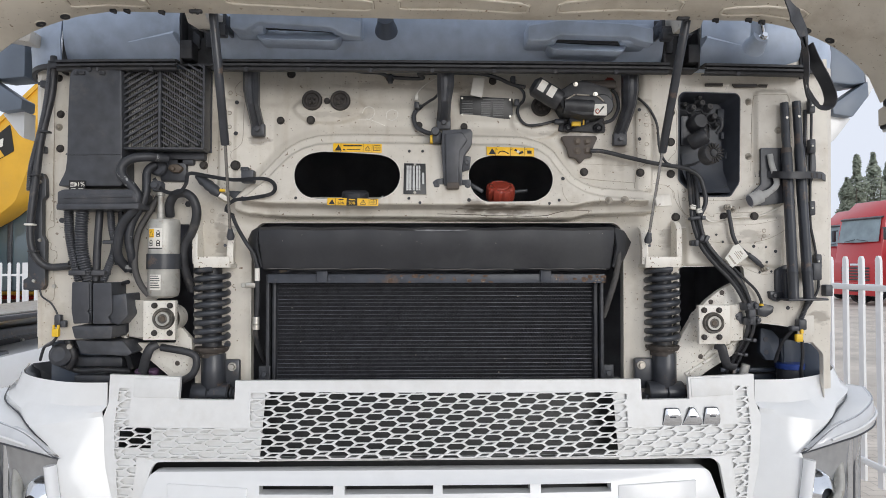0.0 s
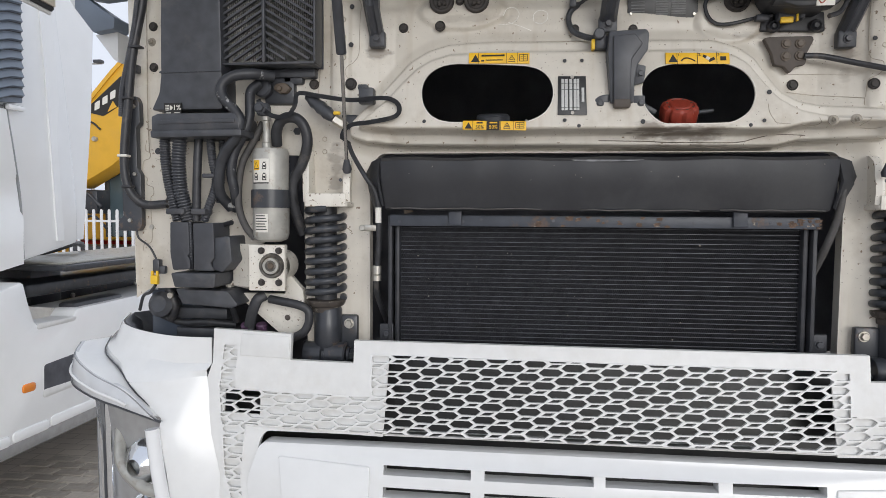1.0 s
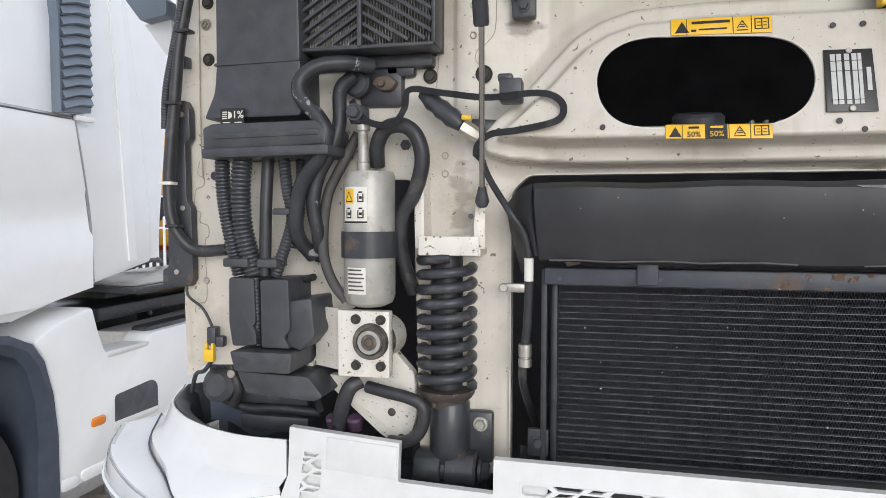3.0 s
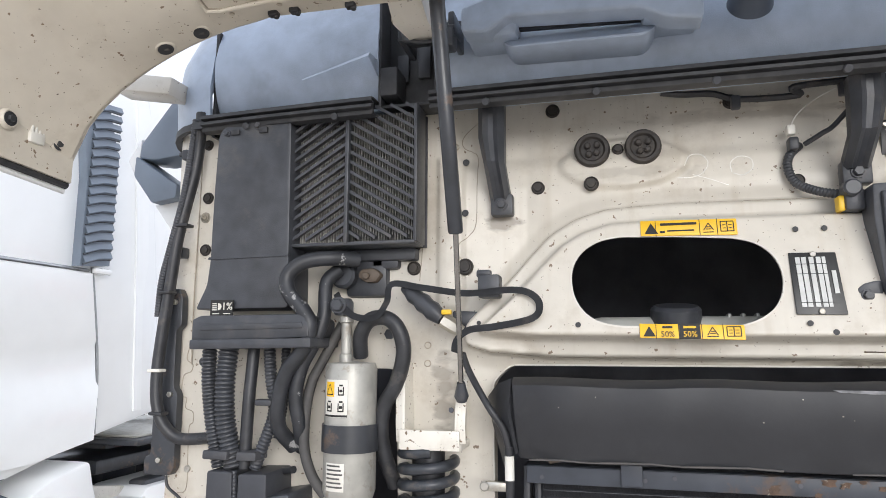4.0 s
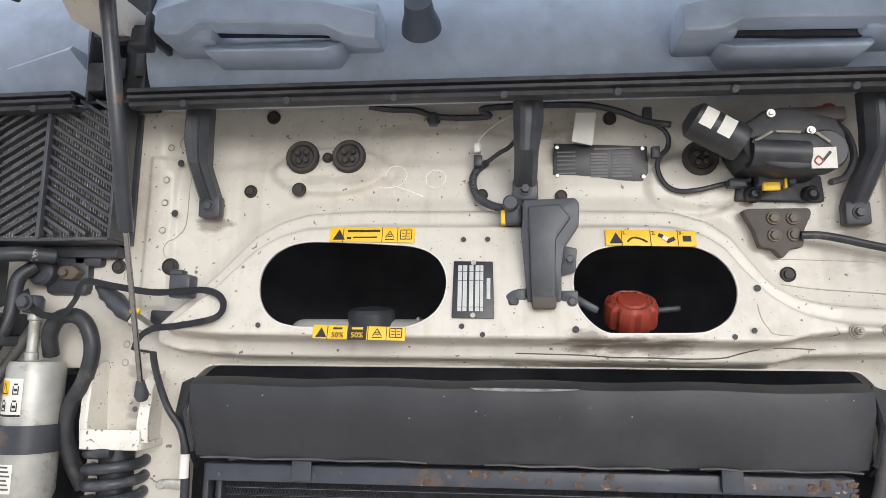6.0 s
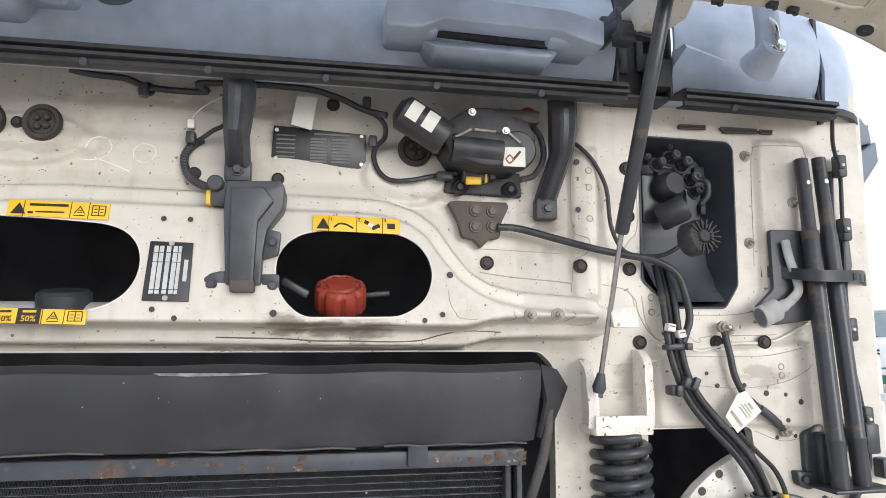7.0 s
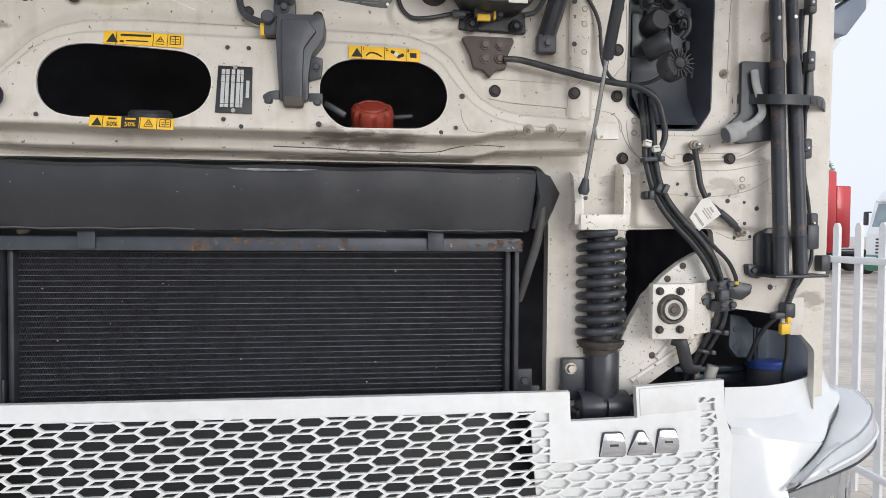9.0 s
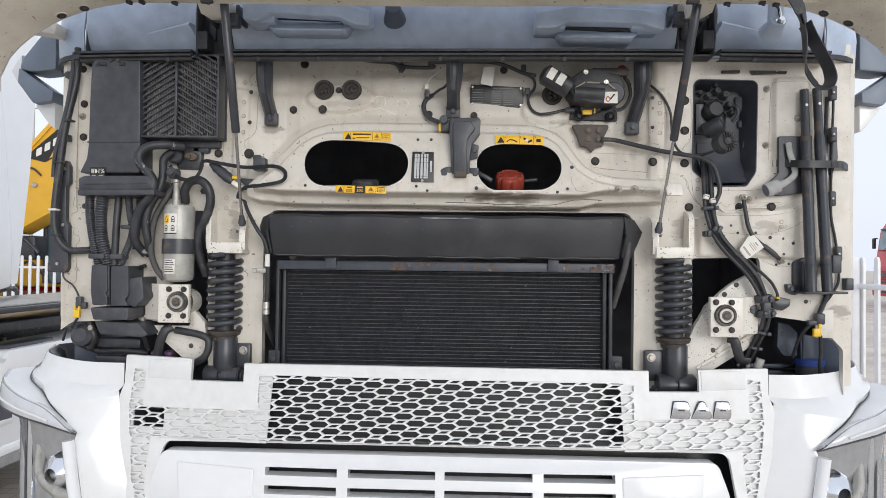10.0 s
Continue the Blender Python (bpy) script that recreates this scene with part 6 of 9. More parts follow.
for quad in ([[(-0.484, 1.79, 1.820), (-0.486, 1.77, 1.77), (-0.478, 1.785, 1.715)], [(-0.505, 1.80, 1.812), (-0.508, 1.79, 1.765), (-0.492, 1.81, 1.71)], [(-0.528, 1.845, 1.79), (-0.522, 1.85, 1.75), (-0.505, 1.86, 1.68)]], [[(0.476, 1.79, 1.820), (0.478, 1.77, 1.77), (0.470, 1.785, 1.715)], [(0.505, 1.80, 1.812), (0.507, 1.79, 1.765), (0.486, 1.81, 1.71)], [(0.538, 1.845, 1.783), (0.526, 1.85, 1.75), (0.50, 1.86, 1.69)]]):
    part("end_flap", thicken(loft(quad), 0.005), DUCT, duct)
part("scuff", thicken(loft([[(-0.07, 1.7505, 1.8130), (-0.02, 1.7500, 1.8128), (0.03, 1.7505, 1.8122), (0.08, 1.7505, 1.8128)], [(-0.062, 1.7495, 1.8100), (-0.025, 1.7490, 1.8085), (0.035, 1.7493, 1.8090), (0.072, 1.7495, 1.8108)]]), 0.0008), SCUFF, duct, "worn light scuff on the edge")
for x0, x1, z in ((-0.46, -0.13, 1.7085), (-0.05, 0.20, 1.7070), (0.24, 0.45, 1.7085)):
    part("worn_edge", sweep([Vector((x0 + (x1 - x0) * k / 8, 1.7700, z + 0.0012 * math.sin(k * 2.1))) for k in range(9)], 0.0016, 6), GREYHOSE, duct)
random.seed(2)
for k in range(11):
    part("chip", disc((random.uniform(-0.44, 0.44), 1.7505, random.uniform(1.765, 1.805)), random.uniform(0.0005, 0.0012), 0.002, seg=6), STUDGREY, duct)
hose("drain_hose", "grey rubber hose beside the condenser", [(0.470, 1.800, 1.790), (0.486, 1.790, 1.780), (0.491, 1.790, 1.750), (0.486, 1.800, 1.688), (0.472, 1.820, 1.624), (0.464, 1.850, 1.574)], 0.008, GREYHOSE)

# ---- cowl brackets ----
def cowl_bracket(points, foot, w):
    t = thing("cowl_bracket", "black plastic bracket from the cab wall up to the cowl", "bracket", foot, "cowl brackets")
    line = [Vector(p) for p in points]
    ring = []
    for k, p in enumerate(line):
        hw = w * (1.0 if k < 2 else 0.8)
        ring.append([p + Vector(o) for o in ((-hw, 0, 0), (-hw * 0.55, -0.014, 0), (-hw * 0.2, -0.008, 0), (hw * 0.2, -0.008, 0), (hw * 0.55, -0.014, 0), (hw, 0, 0), (hw, 0.02, 0), (-hw, 0.02, 0))])
    bm = loft(ring, closed=True)
    part("arm", bm, PLASTIC, t, smooth=25)
    part("foot", box((foot[0], foot[1] - 0.006, foot[2]), (w * 1.75, 0.022, 0.036), 0.004), PLASTIC, t)
    part("bolt", hexbolt((foot[0], foot[1] - 0.017, foot[2]), 0.0075, 0.008), PLASTIC, t)


cowl_bracket([(-0.516, 1.800, 2.272), (-0.516, 1.800, 2.198), (-0.513, 1.805, 2.158), (-0.510, 1.855, 2.102)], (-0.507, 1.858, 2.097), 0.021)
cowl_bracket([(0.017, 1.790, 2.245), (0.017, 1.790, 2.211), (0.014, 1.800, 2.167), (0.013, 1.850, 2.123)], (0.013, 1.860, 2.119), 0.023)
cowl_bracket([(0.532, 1.800, 2.254), (0.532, 1.800, 2.199), (0.531, 1.810, 2.161), (0.518, 1.862, 2.090)], (0.516, 1.866, 2.077), 0.022)

# ---- sensor housing in the middle ----
mid = thing("sensor_housing", "black moulded sensor housing bolted between the two openings", "sensor", (0.032, 1.800, 1.919))
part("body", plate(rounded([(0.007, 2.084), (0.084, 2.087), (0.090, 2.078), (0.088, 2.044), (0.067, 2.013), (0.062, 1.979), (0.061, 1.933), (0.012, 1.933), (0.009, 1.979), (0.005, 2.038)], 0.004), 1.785, 1.85, bev=0.006), PLASTIC, mid)
part("face", plate(rounded([(0.015, 2.073), (0.060, 2.076), (0.076, 2.055), (0.054, 2.024), (0.051, 1.932), (0.018, 1.932), (0.015, 2.036)], 0.004), 1.777, 1.79, bev=0.004), PLASTIC, mid)
for o, at in (([(-0.019, 1.943), (-0.010, 1.950), (0.002, 1.953), (0.012, 1.953), (0.012, 1.919), (-0.018, 1.922)], (-0.008, 1.795, 1.934)), ([(0.061, 1.950), (0.086, 1.950), (0.086, 1.919), (0.061, 1.922)], (0.077, 1.795, 1.934)), ([(0.061, 2.018), (0.086, 2.012), (0.083, 1.978), (0.061, 1.971)], (0.075, 1.795, 1.996))):
    ft = part("foot", plate(rounded(o, 0.003), 1.795, 1.812, bev=0.004), PLASTIC, mid)
    part("bolt", hexbolt(at, 0.006, 0.007), PLASTIC, ft)
part("emitter", join(box((0.036, 1.790, 1.931), (0.034, 0.03, 0.018), 0.003)), BROWNSTEEL, mid)
part("plug", join(box((-0.006, 1.830, 2.069), (0.026, 0.04, 0.032), 0.005), disc((-0.011, 1.820, 2.084), 0.012, 0.02)), PLASTIC, mid)
part("plug_lock", box((-0.022, 1.825, 2.065), (0.008, 0.02, 0.022), 0.002), YCLIP, mid)
midc = thing("sensor_cable", "black corrugated sensor cable curving from the cowl", "cable", (-0.059, 1.850, 2.123), "leads")
part("conduit", ribbed([(-0.049, 1.885, 2.176), (-0.066, 1.875, 2.159), (-0.072, 1.870, 2.138), (-0.063, 1.865, 2.112), (-0.039, 1.845, 2.093), (-0.011, 1.830, 2.083)], 0.0068, 0.005), PLASTIC, midc)
part("lead", tube([(-0.048, 1.865, 2.171), (-0.027, 1.850, 2.182), (-0.008, 1.850, 2.195), (0.029, 1.830, 2.238)], 0.0038, 8), RUBBER, midc)
part("thin_lead", tube([(-0.066, 1.865, 2.191), (-0.060, 1.868, 2.211), (-0.045, 1.872, 2.229), (-0.021, 1.876, 2.247), (0.003, 1.872, 2.258)], 0.0011, 6), PAPER, midc)
part("clip", box((-0.063, 1.868, 2.173), (0.014, 0.02, 0.02), 0.003), PLASTIC, midc)
part("white_plug", box((-0.064, 1.870, 2.196), (0.012, 0.014, 0.016), 0.003), PAPER, midc)
topc = thing("cowl_cable", "black cable clipped along the underside of the cowl", "cable", (-0.156, 1.870, 2.248), "leads")
part("cable", tube([(-0.250, 1.875, 2.276), (-0.216, 1.880, 2.272), (-0.171, 1.885, 2.271), (-0.140, 1.885, 2.260), (-0.096, 1.885, 2.256), (-0.045, 1.878, 2.255)] + [(-0.056, 1.868, 2.264), (0.012, 1.866, 2.267), (0.073, 1.865, 2.267), (0.125, 1.870, 2.266), (0.170, 1.870, 2.254), (0.207, 1.865, 2.236), (0.244, 1.850, 2.223)], 0.0055, 8), RUBBER, topc)
for at in ((0.013, 1.868, 2.255), (0.212, 1.868, 2.248), (-0.139, 1.872, 2.248)):
    part("clip", join(box(at, (0.014, 0.014, 0.022), 0.003)), PLASTIC, topc)

# ---- labels and plates ----
def label_plate(name, label, quad, material, y, bev=0.0006):
    t = thing(name, label, "label" if material is YELLOW else "plate", (quad[0][0], y, quad[2][1]), "warning labels" if material is YELLOW else "")
    part("sheet", plate(rounded(quad, 0.001, 2), y, y + 0.0025, bev=bev), material, t)
    return t


def tri(x, z, r, y):
    return plate([(x - r, z - r * 0.8), (x + r, z - r * 0.8), (x, z + r * 0.95)], y, y + 0.001)


def warning_label(quad, y, kind):
    t = label_plate("warning_label", {"coolant": "yellow coolant warning label above an oval opening", "mix": "yellow label reading 50% water, 50% coolant under an opening", "tilt": "yellow three-step warning label above the red cap"}[kind], quad, YELLOW, y)
    (x0, z1), (x1, _), (_, z0), _ = quad
    w, h, zc, yf = x1 - x0, z1 - z0, (z0 + z1) / 2, y - 0.0008
    bits = [tri(x0 + h * 0.55, zc, h * 0.36, yf)]
    for f in ((0.16, 0.62, 0.80) if kind == "coolant" else (0.16, 0.38, 0.60, 0.80) if kind == "mix" else (0.18, 0.50, 0.80)):
        bits.append(box((x0 + w * f, yf + 0.0005, zc), (0.0008, 0.001, h * 0.92), 0))
    if kind == "coolant":
        bits += [box((x0 + w * 0.40, yf + 0.0005, zc + h * 0.24), (w * 0.38, 0.001, h * 0.14), 0), box((x0 + w * 0.42, yf + 0.0005, zc - h * 0.15), (w * 0.28, 0.001, h * 0.08), 0), box((x0 + w * 0.23, yf + 0.0005, zc - h * 0.2), (w * 0.05, 0.001, h * 0.12), 0)]
    if kind == "mix":
        bits += [box((x0 + w * 0.485, yf + 0.0005, zc), (w * 0.2, 0.001, h * 0.92), 0), moved(words("50%", h * 0.48), (x0 + w * 0.27, yf, zc - h * 0.16)), box((x0 + w * 0.27, yf + 0.0005, zc + h * 0.27), (w * 0.10, 0.001, h * 0.13), 0)]
        part("light_print", join(moved(words("50%", h * 0.48), (x0 + w * 0.485, yf - 0.0008, zc - h * 0.16)), box((x0 + w * 0.485, yf - 0.0006, zc + h * 0.27), (w * 0.12, 0.001, h * 0.13), 0)), YELLOW, t)
    if kind == "tilt":
        bits += [moved(words("1.", h * 0.3), (x0 + w * 0.215, yf, zc + h * 0.28)), moved(words("2.", h * 0.3), (x0 + w * 0.535, yf, zc + h * 0.28)), moved(words("3.", h * 0.3), (x0 + w * 0.835, yf, zc + h * 0.28)), tube([(x0 + w * 0.24, yf, zc - h * 0.2), (x0 + w * 0.30, yf, zc + h * 0.02), (x0 + w * 0.38, yf, zc - h * 0.02), (x0 + w * 0.46, yf, zc - h * 0.22)], h * 0.05, 6), box((x0 + w * 0.62, yf + 0.0005, zc + h * 0.12), (w * 0.07, 0.001, h * 0.2), 0, (0, 25, 0)), box((x0 + w * 0.72, yf + 0.0005, zc - h * 0.12), (w * 0.1, 0.001, h * 0.22), 0, (0, -25, 0)), box((x0 + w * 0.90, yf + 0.0005, zc - h * 0.05), (w * 0.09, 0.001, h * 0.32), 0)]
        part("light_print", box((x0 + w * 0.66, yf - 0.0006, zc - h * 0.02), (w * 0.06, 0.001, h * 0.24), 0, (0, 30, 0)), PAPER, t)
    else:
        fx = 0.71 if kind == "coolant" else 0.70
        bits += [box((x0 + w * (fx + dx), yf + 0.0005, zc + dz * h), (w * l * 0.12, 0.001, 0.0012), 0, (0, a, 0)) for dx, dz, l, a in ((0, -0.3, 0.9, 0), (-0.025, 0.02, 0.8, -58), (0.025, 0.02, 0.8, 58), (0, -0.12, 0.45, 0), (0.0, 0.0, 0.3, 0))]
        bits += [box((x0 + w * 0.90, yf + 0.0005, zc + dz * h), (w * 0.13, 0.001, 0.0012), 0) for dz in (-0.28, 0.28)] + [box((x0 + w * (0.90 + dx), yf + 0.0005, zc), (0.0012, 0.001, h * 0.56), 0) for dx in (-0.065, 0.0, 0.065)] + [box((x0 + w * (0.90 + dx), yf + 0.0005, zc + dz * h), (w * 0.035, 0.001, 0.001), 0) for dx in (-0.03, 0.03) for dz in (-0.1, 0.08)]
    part("print", join(*bits), INK, t)
    lean_on_band(t)


warning_label([(-0.293, 2.055), (-0.159, 2.053), (-0.159, 2.028), (-0.293, 2.031)], 1.8015, "coolant")
warning_label([(-0.302, 1.900), (-0.165, 1.897), (-0.165, 1.877), (-0.302, 1.880)], 1.8015, "mix")
warning_label([(0.131, 2.047), (0.263, 2.044), (0.263, 2.019), (0.131, 2.022)], 1.8015, "tilt")

vin = label_plate("type_plate", "black metal data plate with silver columns, riveted on", [(-0.097, 1.998), (-0.038, 1.997), (-0.036, 1.910), (-0.098, 1.911)], PLATE, 1.8015)
vx, _, vz = (-0.067, 1.800, 1.955)
for k, dx in enumerate((-0.020, -0.0125, -0.003, 0.006, 0.0125)):
    part("field", box((vx + dx, 1.8008, vz + 0.001), (0.0060 if k != 4 else 0.0045, 0.001, 0.070), 0), PLATEFIELD, vin)
part("brand_bar", box((vx + 0.0225, 1.8008, vz), (0.0055, 0.001, 0.032), 0), PLATEFIELD, vin)
for dz in (0.026, 0.012, -0.028):
    part("field_rule", box((vx - 0.004, 1.8002, vz + dz), (0.042, 0.0008, 0.0008), 0), PLATE, vin)
for dz in (0.040, -0.040):
    part("rivet", disc((vx, 1.8015, vz + dz), 0.004, 0.003, seg=12), STEEL, vin)
lean_on_band(vin)
typ = label_plate("data_plate", "black metal plate with rows of silver fields, screwed on", [(0.062, 2.206), (0.213, 2.198), (0.213, 2.138), (0.059, 2.146)], PLATE, 1.8805)
tx, _, tz = (0.137, 1.880, 2.172)
for i in range(6):
    part("field", box((tx - 0.055, 1.8798, tz + 0.018 - i * 0.0072), (0.030, 0.001, 0.0026 if i % 2 else 0.0018), 0), PLATEDIM, typ)
for i in range(8):
    for dx, w in ((-0.002, 0.027), (0.034, 0.031)):
        part("field", box((tx + dx, 1.8798, tz + 0.014 - i * 0.0054), (w, 0.001, 0.0034), 0), PLATEDIM, typ)
part("title_bar", box((tx + 0.02, 1.8798, tz + 0.0225), (0.06, 0.001, 0.003), 0), PLATEDIM, typ)
for dx, dz in ((-0.070, 0.026), (0.068, 0.022), (-0.070, -0.022), (0.068, -0.026)):
    part("rivet", disc((tx + dx, 1.8805, tz + dz), 0.0035, 0.003, seg=10), STEEL, typ)
solo("hanging_tag", plate([(0.098, 2.253), (0.131, 2.253), (0.123, 2.197), (0.090, 2.205)], 1.868, 1.8695), PAPER, "blank white paper tag hanging over the data plate", "tag")

# ---- wiper motor ----
wip = thing("wiper_motor", "black wiper motor with gearbox on a bracket under the cowl", "motor", (0.401, 1.840, 2.095))
m0, m1 = Vector((0.256, 1.800, 2.218)), Vector((0.334, 1.800, 2.171))
d = m1 - m0
part("motor", sweep([m0, m0 + d * 0.06, m0 + d * 0.12, m0 + d * 0.9, m1], [0.014, 0.022, 0.0285, 0.0285, 0.026], 24), GEARBOX, wip, "black motor can with white labels")
nrm = Vector((0, -1, 0))
for f in (0.30, 0.62):
    c = m0 + d * f
    lb = loft([[c + d.normalized() * (0.010 * s) + (Matrix.Rotation(a, 3, d.normalized()) @ nrm) * 0.0292 for a in (-0.75, -0.45, -0.15, 0.15, 0.45)] for s in (-1, 1)])
    part("motor_label", lb, PAPER, wip)
gbm = plate(rounded([(0.333, 2.201), (0.352, 2.213), (0.370, 2.226), (0.407, 2.229), (0.441, 2.217), (0.469, 2.210), (0.482, 2.183), (0.475, 2.149), (0.454, 2.130), (0.392, 2.128), (0.345, 2.141), (0.330, 2.167)], 0.008), 1.795, 1.875, bev=0.006)
part("gearbox", gbm, GEARBOX, wip)
part("gear_cover", plate(rounded([(0.344, 2.180), (0.390, 2.189), (0.436, 2.183), (0.460, 2.162), (0.454, 2.131), (0.390, 2.129), (0.350, 2.141)], 0.008), 1.785, 1.80, bev=0.005), GEARBOX, wip)
part("gear_dome", lathe([(0.031, -0.03), (0.031, -0.004), (0.028, 0.0), (0.0, 0.001)], (0.449, 1.788, 2.159), (0, -1, 0), 28), GEARBOX, wip)
for a, b in (((0.343, 1.784, 2.170), (0.371, 1.784, 2.186)), ((0.433, 1.784, 2.183), (0.451, 1.784, 2.168)), ((0.377, 1.784, 2.186), (0.411, 1.784, 2.184))):
    part("casting_rib", sweep([Vector(a), Vector(b)], 0.0022, 8), STUDGREY, wip)
part("worm_barrel", sweep([Vector((0.343, 1.800, 2.159)), Vector((0.424, 1.800, 2.154))], 0.0225, 24), GEARBOX, wip)
part("mount_plate", plate(rounded([(0.346, 2.143), (0.475, 2.141), (0.478, 2.099), (0.343, 2.103)], 0.004), 1.868, 1.89, bev=0.003), GEARBOX, wip)
for at in ((0.369, 1.868, 2.111), (0.456, 1.868, 2.110)):
    w = part("rubber_mount", lathe([(0, 0.012), (0.005, 0.012), (0.007, 0.006), (0.011, 0.009), (0.014, 0.004), (0.014, 0)], at, (0, -1, 0), 20), RUBBER, wip)
for at in ((0.375, 1.795, 2.217), (0.430, 1.795, 2.189)):
    part("screw", join(disc(at, 0.0068, 0.004, seg=18), hexbolt((at[0], at[1] - 0.003, at[2]), 0.004, 0.004)), STEEL, wip)
part("plug", join(box((0.392, 1.855, 2.130), (0.045, 0.03, 0.026), 0.004), box((0.420, 1.855, 2.136), (0.012, 0.03, 0.03), 0.003), box((0.341, 1.855, 2.126), (0.028, 0.02, 0.014), 0.004)), PLASTIC, wip)
part("plug_lock", join(box((0.387, 1.840, 2.117), (0.026, 0.008, 0.013), 0.002), box((0.408, 1.840, 2.123), (0.004, 0.008, 0.018), 0.001)), YCLIP, wip, "yellow connector lock")
wl_ = part("sign", plate([(0.423, 2.160), (0.459, 2.161), (0.459, 2.129), (0.423, 2.129)], 1.7838, 1.785), PAPER, wip, "white square warning label")
sx, _, sz = (0.438, 1.783, 2.144)
part("sign_print", join(tube([(sx - 0.011, 1.7832, sz - 0.004), (sx - 0.005, 1.7832, sz + 0.003), (sx + 0.001, 1.7832, sz - 0.004), (sx - 0.005, 1.7832, sz - 0.010), (sx - 0.011, 1.7832, sz - 0.004)], 0.0012, 6)), REDCAP, wl_)
part("sign_arrow", box((sx + 0.007, 1.7834, sz + 0.003), (0.018, 0.001, 0.004), 0, (0, -50, 0)), INK, wl_)
part("linkage", box((0.447, 1.830, 2.226), (0.10, 0.02, 0.022), 0.004), BROWNSTEEL, wip)
part("red_boss", disc((0.486, 1.860, 2.237), 0.016, 0.012), REDCAP, wip, "faded red plastic boss")
part("wire", tube([(0.455, 1.800, 2.112), (0.482, 1.810, 2.124), (0.501, 1.820, 2.157), (0.500, 1.830, 2.194), (0.490, 1.840, 2.216)], 0.005, 8), RUBBER, wip)
wc = thing("motor_lead", "black lead looping from the cowl to the wiper motor plug", "cable", (0.245, 1.860, 2.126), "leads")
part("lead", tube([(0.207, 1.866, 2.236), (0.230, 1.866, 2.226), (0.243, 1.866, 2.210), (0.242, 1.868, 2.190), (0.230, 1.868, 2.176), (0.225, 1.868, 2.158), (0.233, 1.867, 2.134), (0.252, 1.866, 2.119), (0.283, 1.860, 2.118), (0.328, 1.865, 2.129), (0.364, 1.858, 2.133)], 0.0042, 8), RUBBER, wc)
part("clip", box((0.223, 1.868, 2.183), (0.014, 0.012, 0.02), 0.003), PLASTIC, wc)

# ---- earth plate ----
ep = thing("terminal_plate", "brown three-cornered terminal plate with four bolts", "plate", (0.399, 1.860, 2.009))
part("plate", plate(rounded([(0.348, 2.084), (0.359, 2.087), (0.449, 2.087), (0.452, 2.079), (0.439, 2.052), (0.436, 2.026), (0.417, 2.023), (0.404, 2.008), (0.391, 2.023), (0.372, 2.026), (0.365, 2.052)], 0.004), 1.868, 1.882, bev=0.002), BROWNSTEEL, ep)
for at in ((0.394, 1.868, 2.071), (0.423, 1.868, 2.071), (0.394, 1.868, 2.044), (0.423, 1.868, 2.045)):
    part("bolt", join(disc(at, 0.0105, 0.003, seg=18), hexbolt(at, 0.0078, 0.0065)), BOLTBROWN, ep)
hose("battery_cable", "thick black cable from the terminal plate across the wall", [(0.429, 1.850, 2.043), (0.467, 1.850, 2.041), (0.531, 1.850, 2.025), (0.593, 1.845, 2.009), (0.639, 1.840, 2.000), (0.691, 1.830, 1.989), (0.727, 1.830, 1.967), (0.741, 1.830, 1.931), (0.746, 1.830, 1.892), (0.726, 1.820, 1.852)], 0.0062)
hose("vacuum_line", "thin black line down past the gas strut", [(0.533, 1.870, 2.233), (0.575, 1.870, 2.191), (0.603, 1.865, 2.158), (0.619, 1.855, 2.117), (0.623, 1.850, 2.052), (0.636, 1.840, 2.011), (0.663, 1.840, 1.999), (0.714, 1.850, 2.002), (0.762, 1.870, 2.024)], 0.0036)

# ---- behind the oval openings ----
et = thing("expansion_tank", "milky plastic coolant tank with black cap in the bay", "tank", (-0.22, 2.0, 1.86))
part("tank", box((-0.215, 2.04, 1.885), (0.32, 0.16, 0.066), 0.025, segments=4), TANK, et)
part("cap", lathe([(0, 0.032), (0.036, 0.032), (0.042, 0.026), (0.043, 0.0)], (-0.225, 1.985, 1.905), (0, -0.2, 1), 24), PLASTIC, et)
for k in range(7):
    part("rib", box((-0.14 + k * 0.022, 1.985, 1.912), (0.006, 0.02, 0.02), 0.002), TANK, et)
oc = thing("oil_filler_cap", "worn red plastic filler cap seen through the oval opening", "cap", (0.163, 1.93, 1.87))
capx, capy, capz = (0.183, 1.930, 1.938)
bmc = bmesh.new()
rings = []
for r0, h, lobe in ((0.032, -0.008, 0.0), (0.044, -0.004, 0.8), (0.047, 0.0, 1.0), (0.047, 0.028, 1.0), (0.044, 0.035, 0.9), (0.036, 0.0385, 0.3), (0.034, 0.0365, 0.0), (0.026, 0.0365, 0.0), (0.024, 0.040, 0.0), (0.0, 0.042, 0.0)):
    ring = []
    for k in range(64):
        a = 2 * math.pi * k / 64
        r = 0.93 * r0 * (1 - lobe * 0.13 * max(0.0, math.cos(8 * a)) ** 1.5)
        ring.append(bmc.verts.new((capx + r * math.cos(a), capy + r * math.sin(a), capz - 0.022 + h)) if r0 else None)
    rings.append(ring)
top = bmc.verts.new((capx, capy, capz + 0.020))
for a, b in zip(rings[:-2], rings[1:-1]):
    for k in range(64):
        bmc.faces.new((a[k], a[(k + 1) % 64], b[(k + 1) % 64], b[k]))
for k in range(64):
    bmc.faces.new((rings[-2][k], rings[-2][(k + 1) % 64], top))
bmesh.ops.rotate(bmc, verts=bmc.verts, cent=(capx, capy, capz), matrix=Euler((radians(34), 0, 0)).to_matrix())
cap_ob = part("cap", bmc, REDCAP, oc)
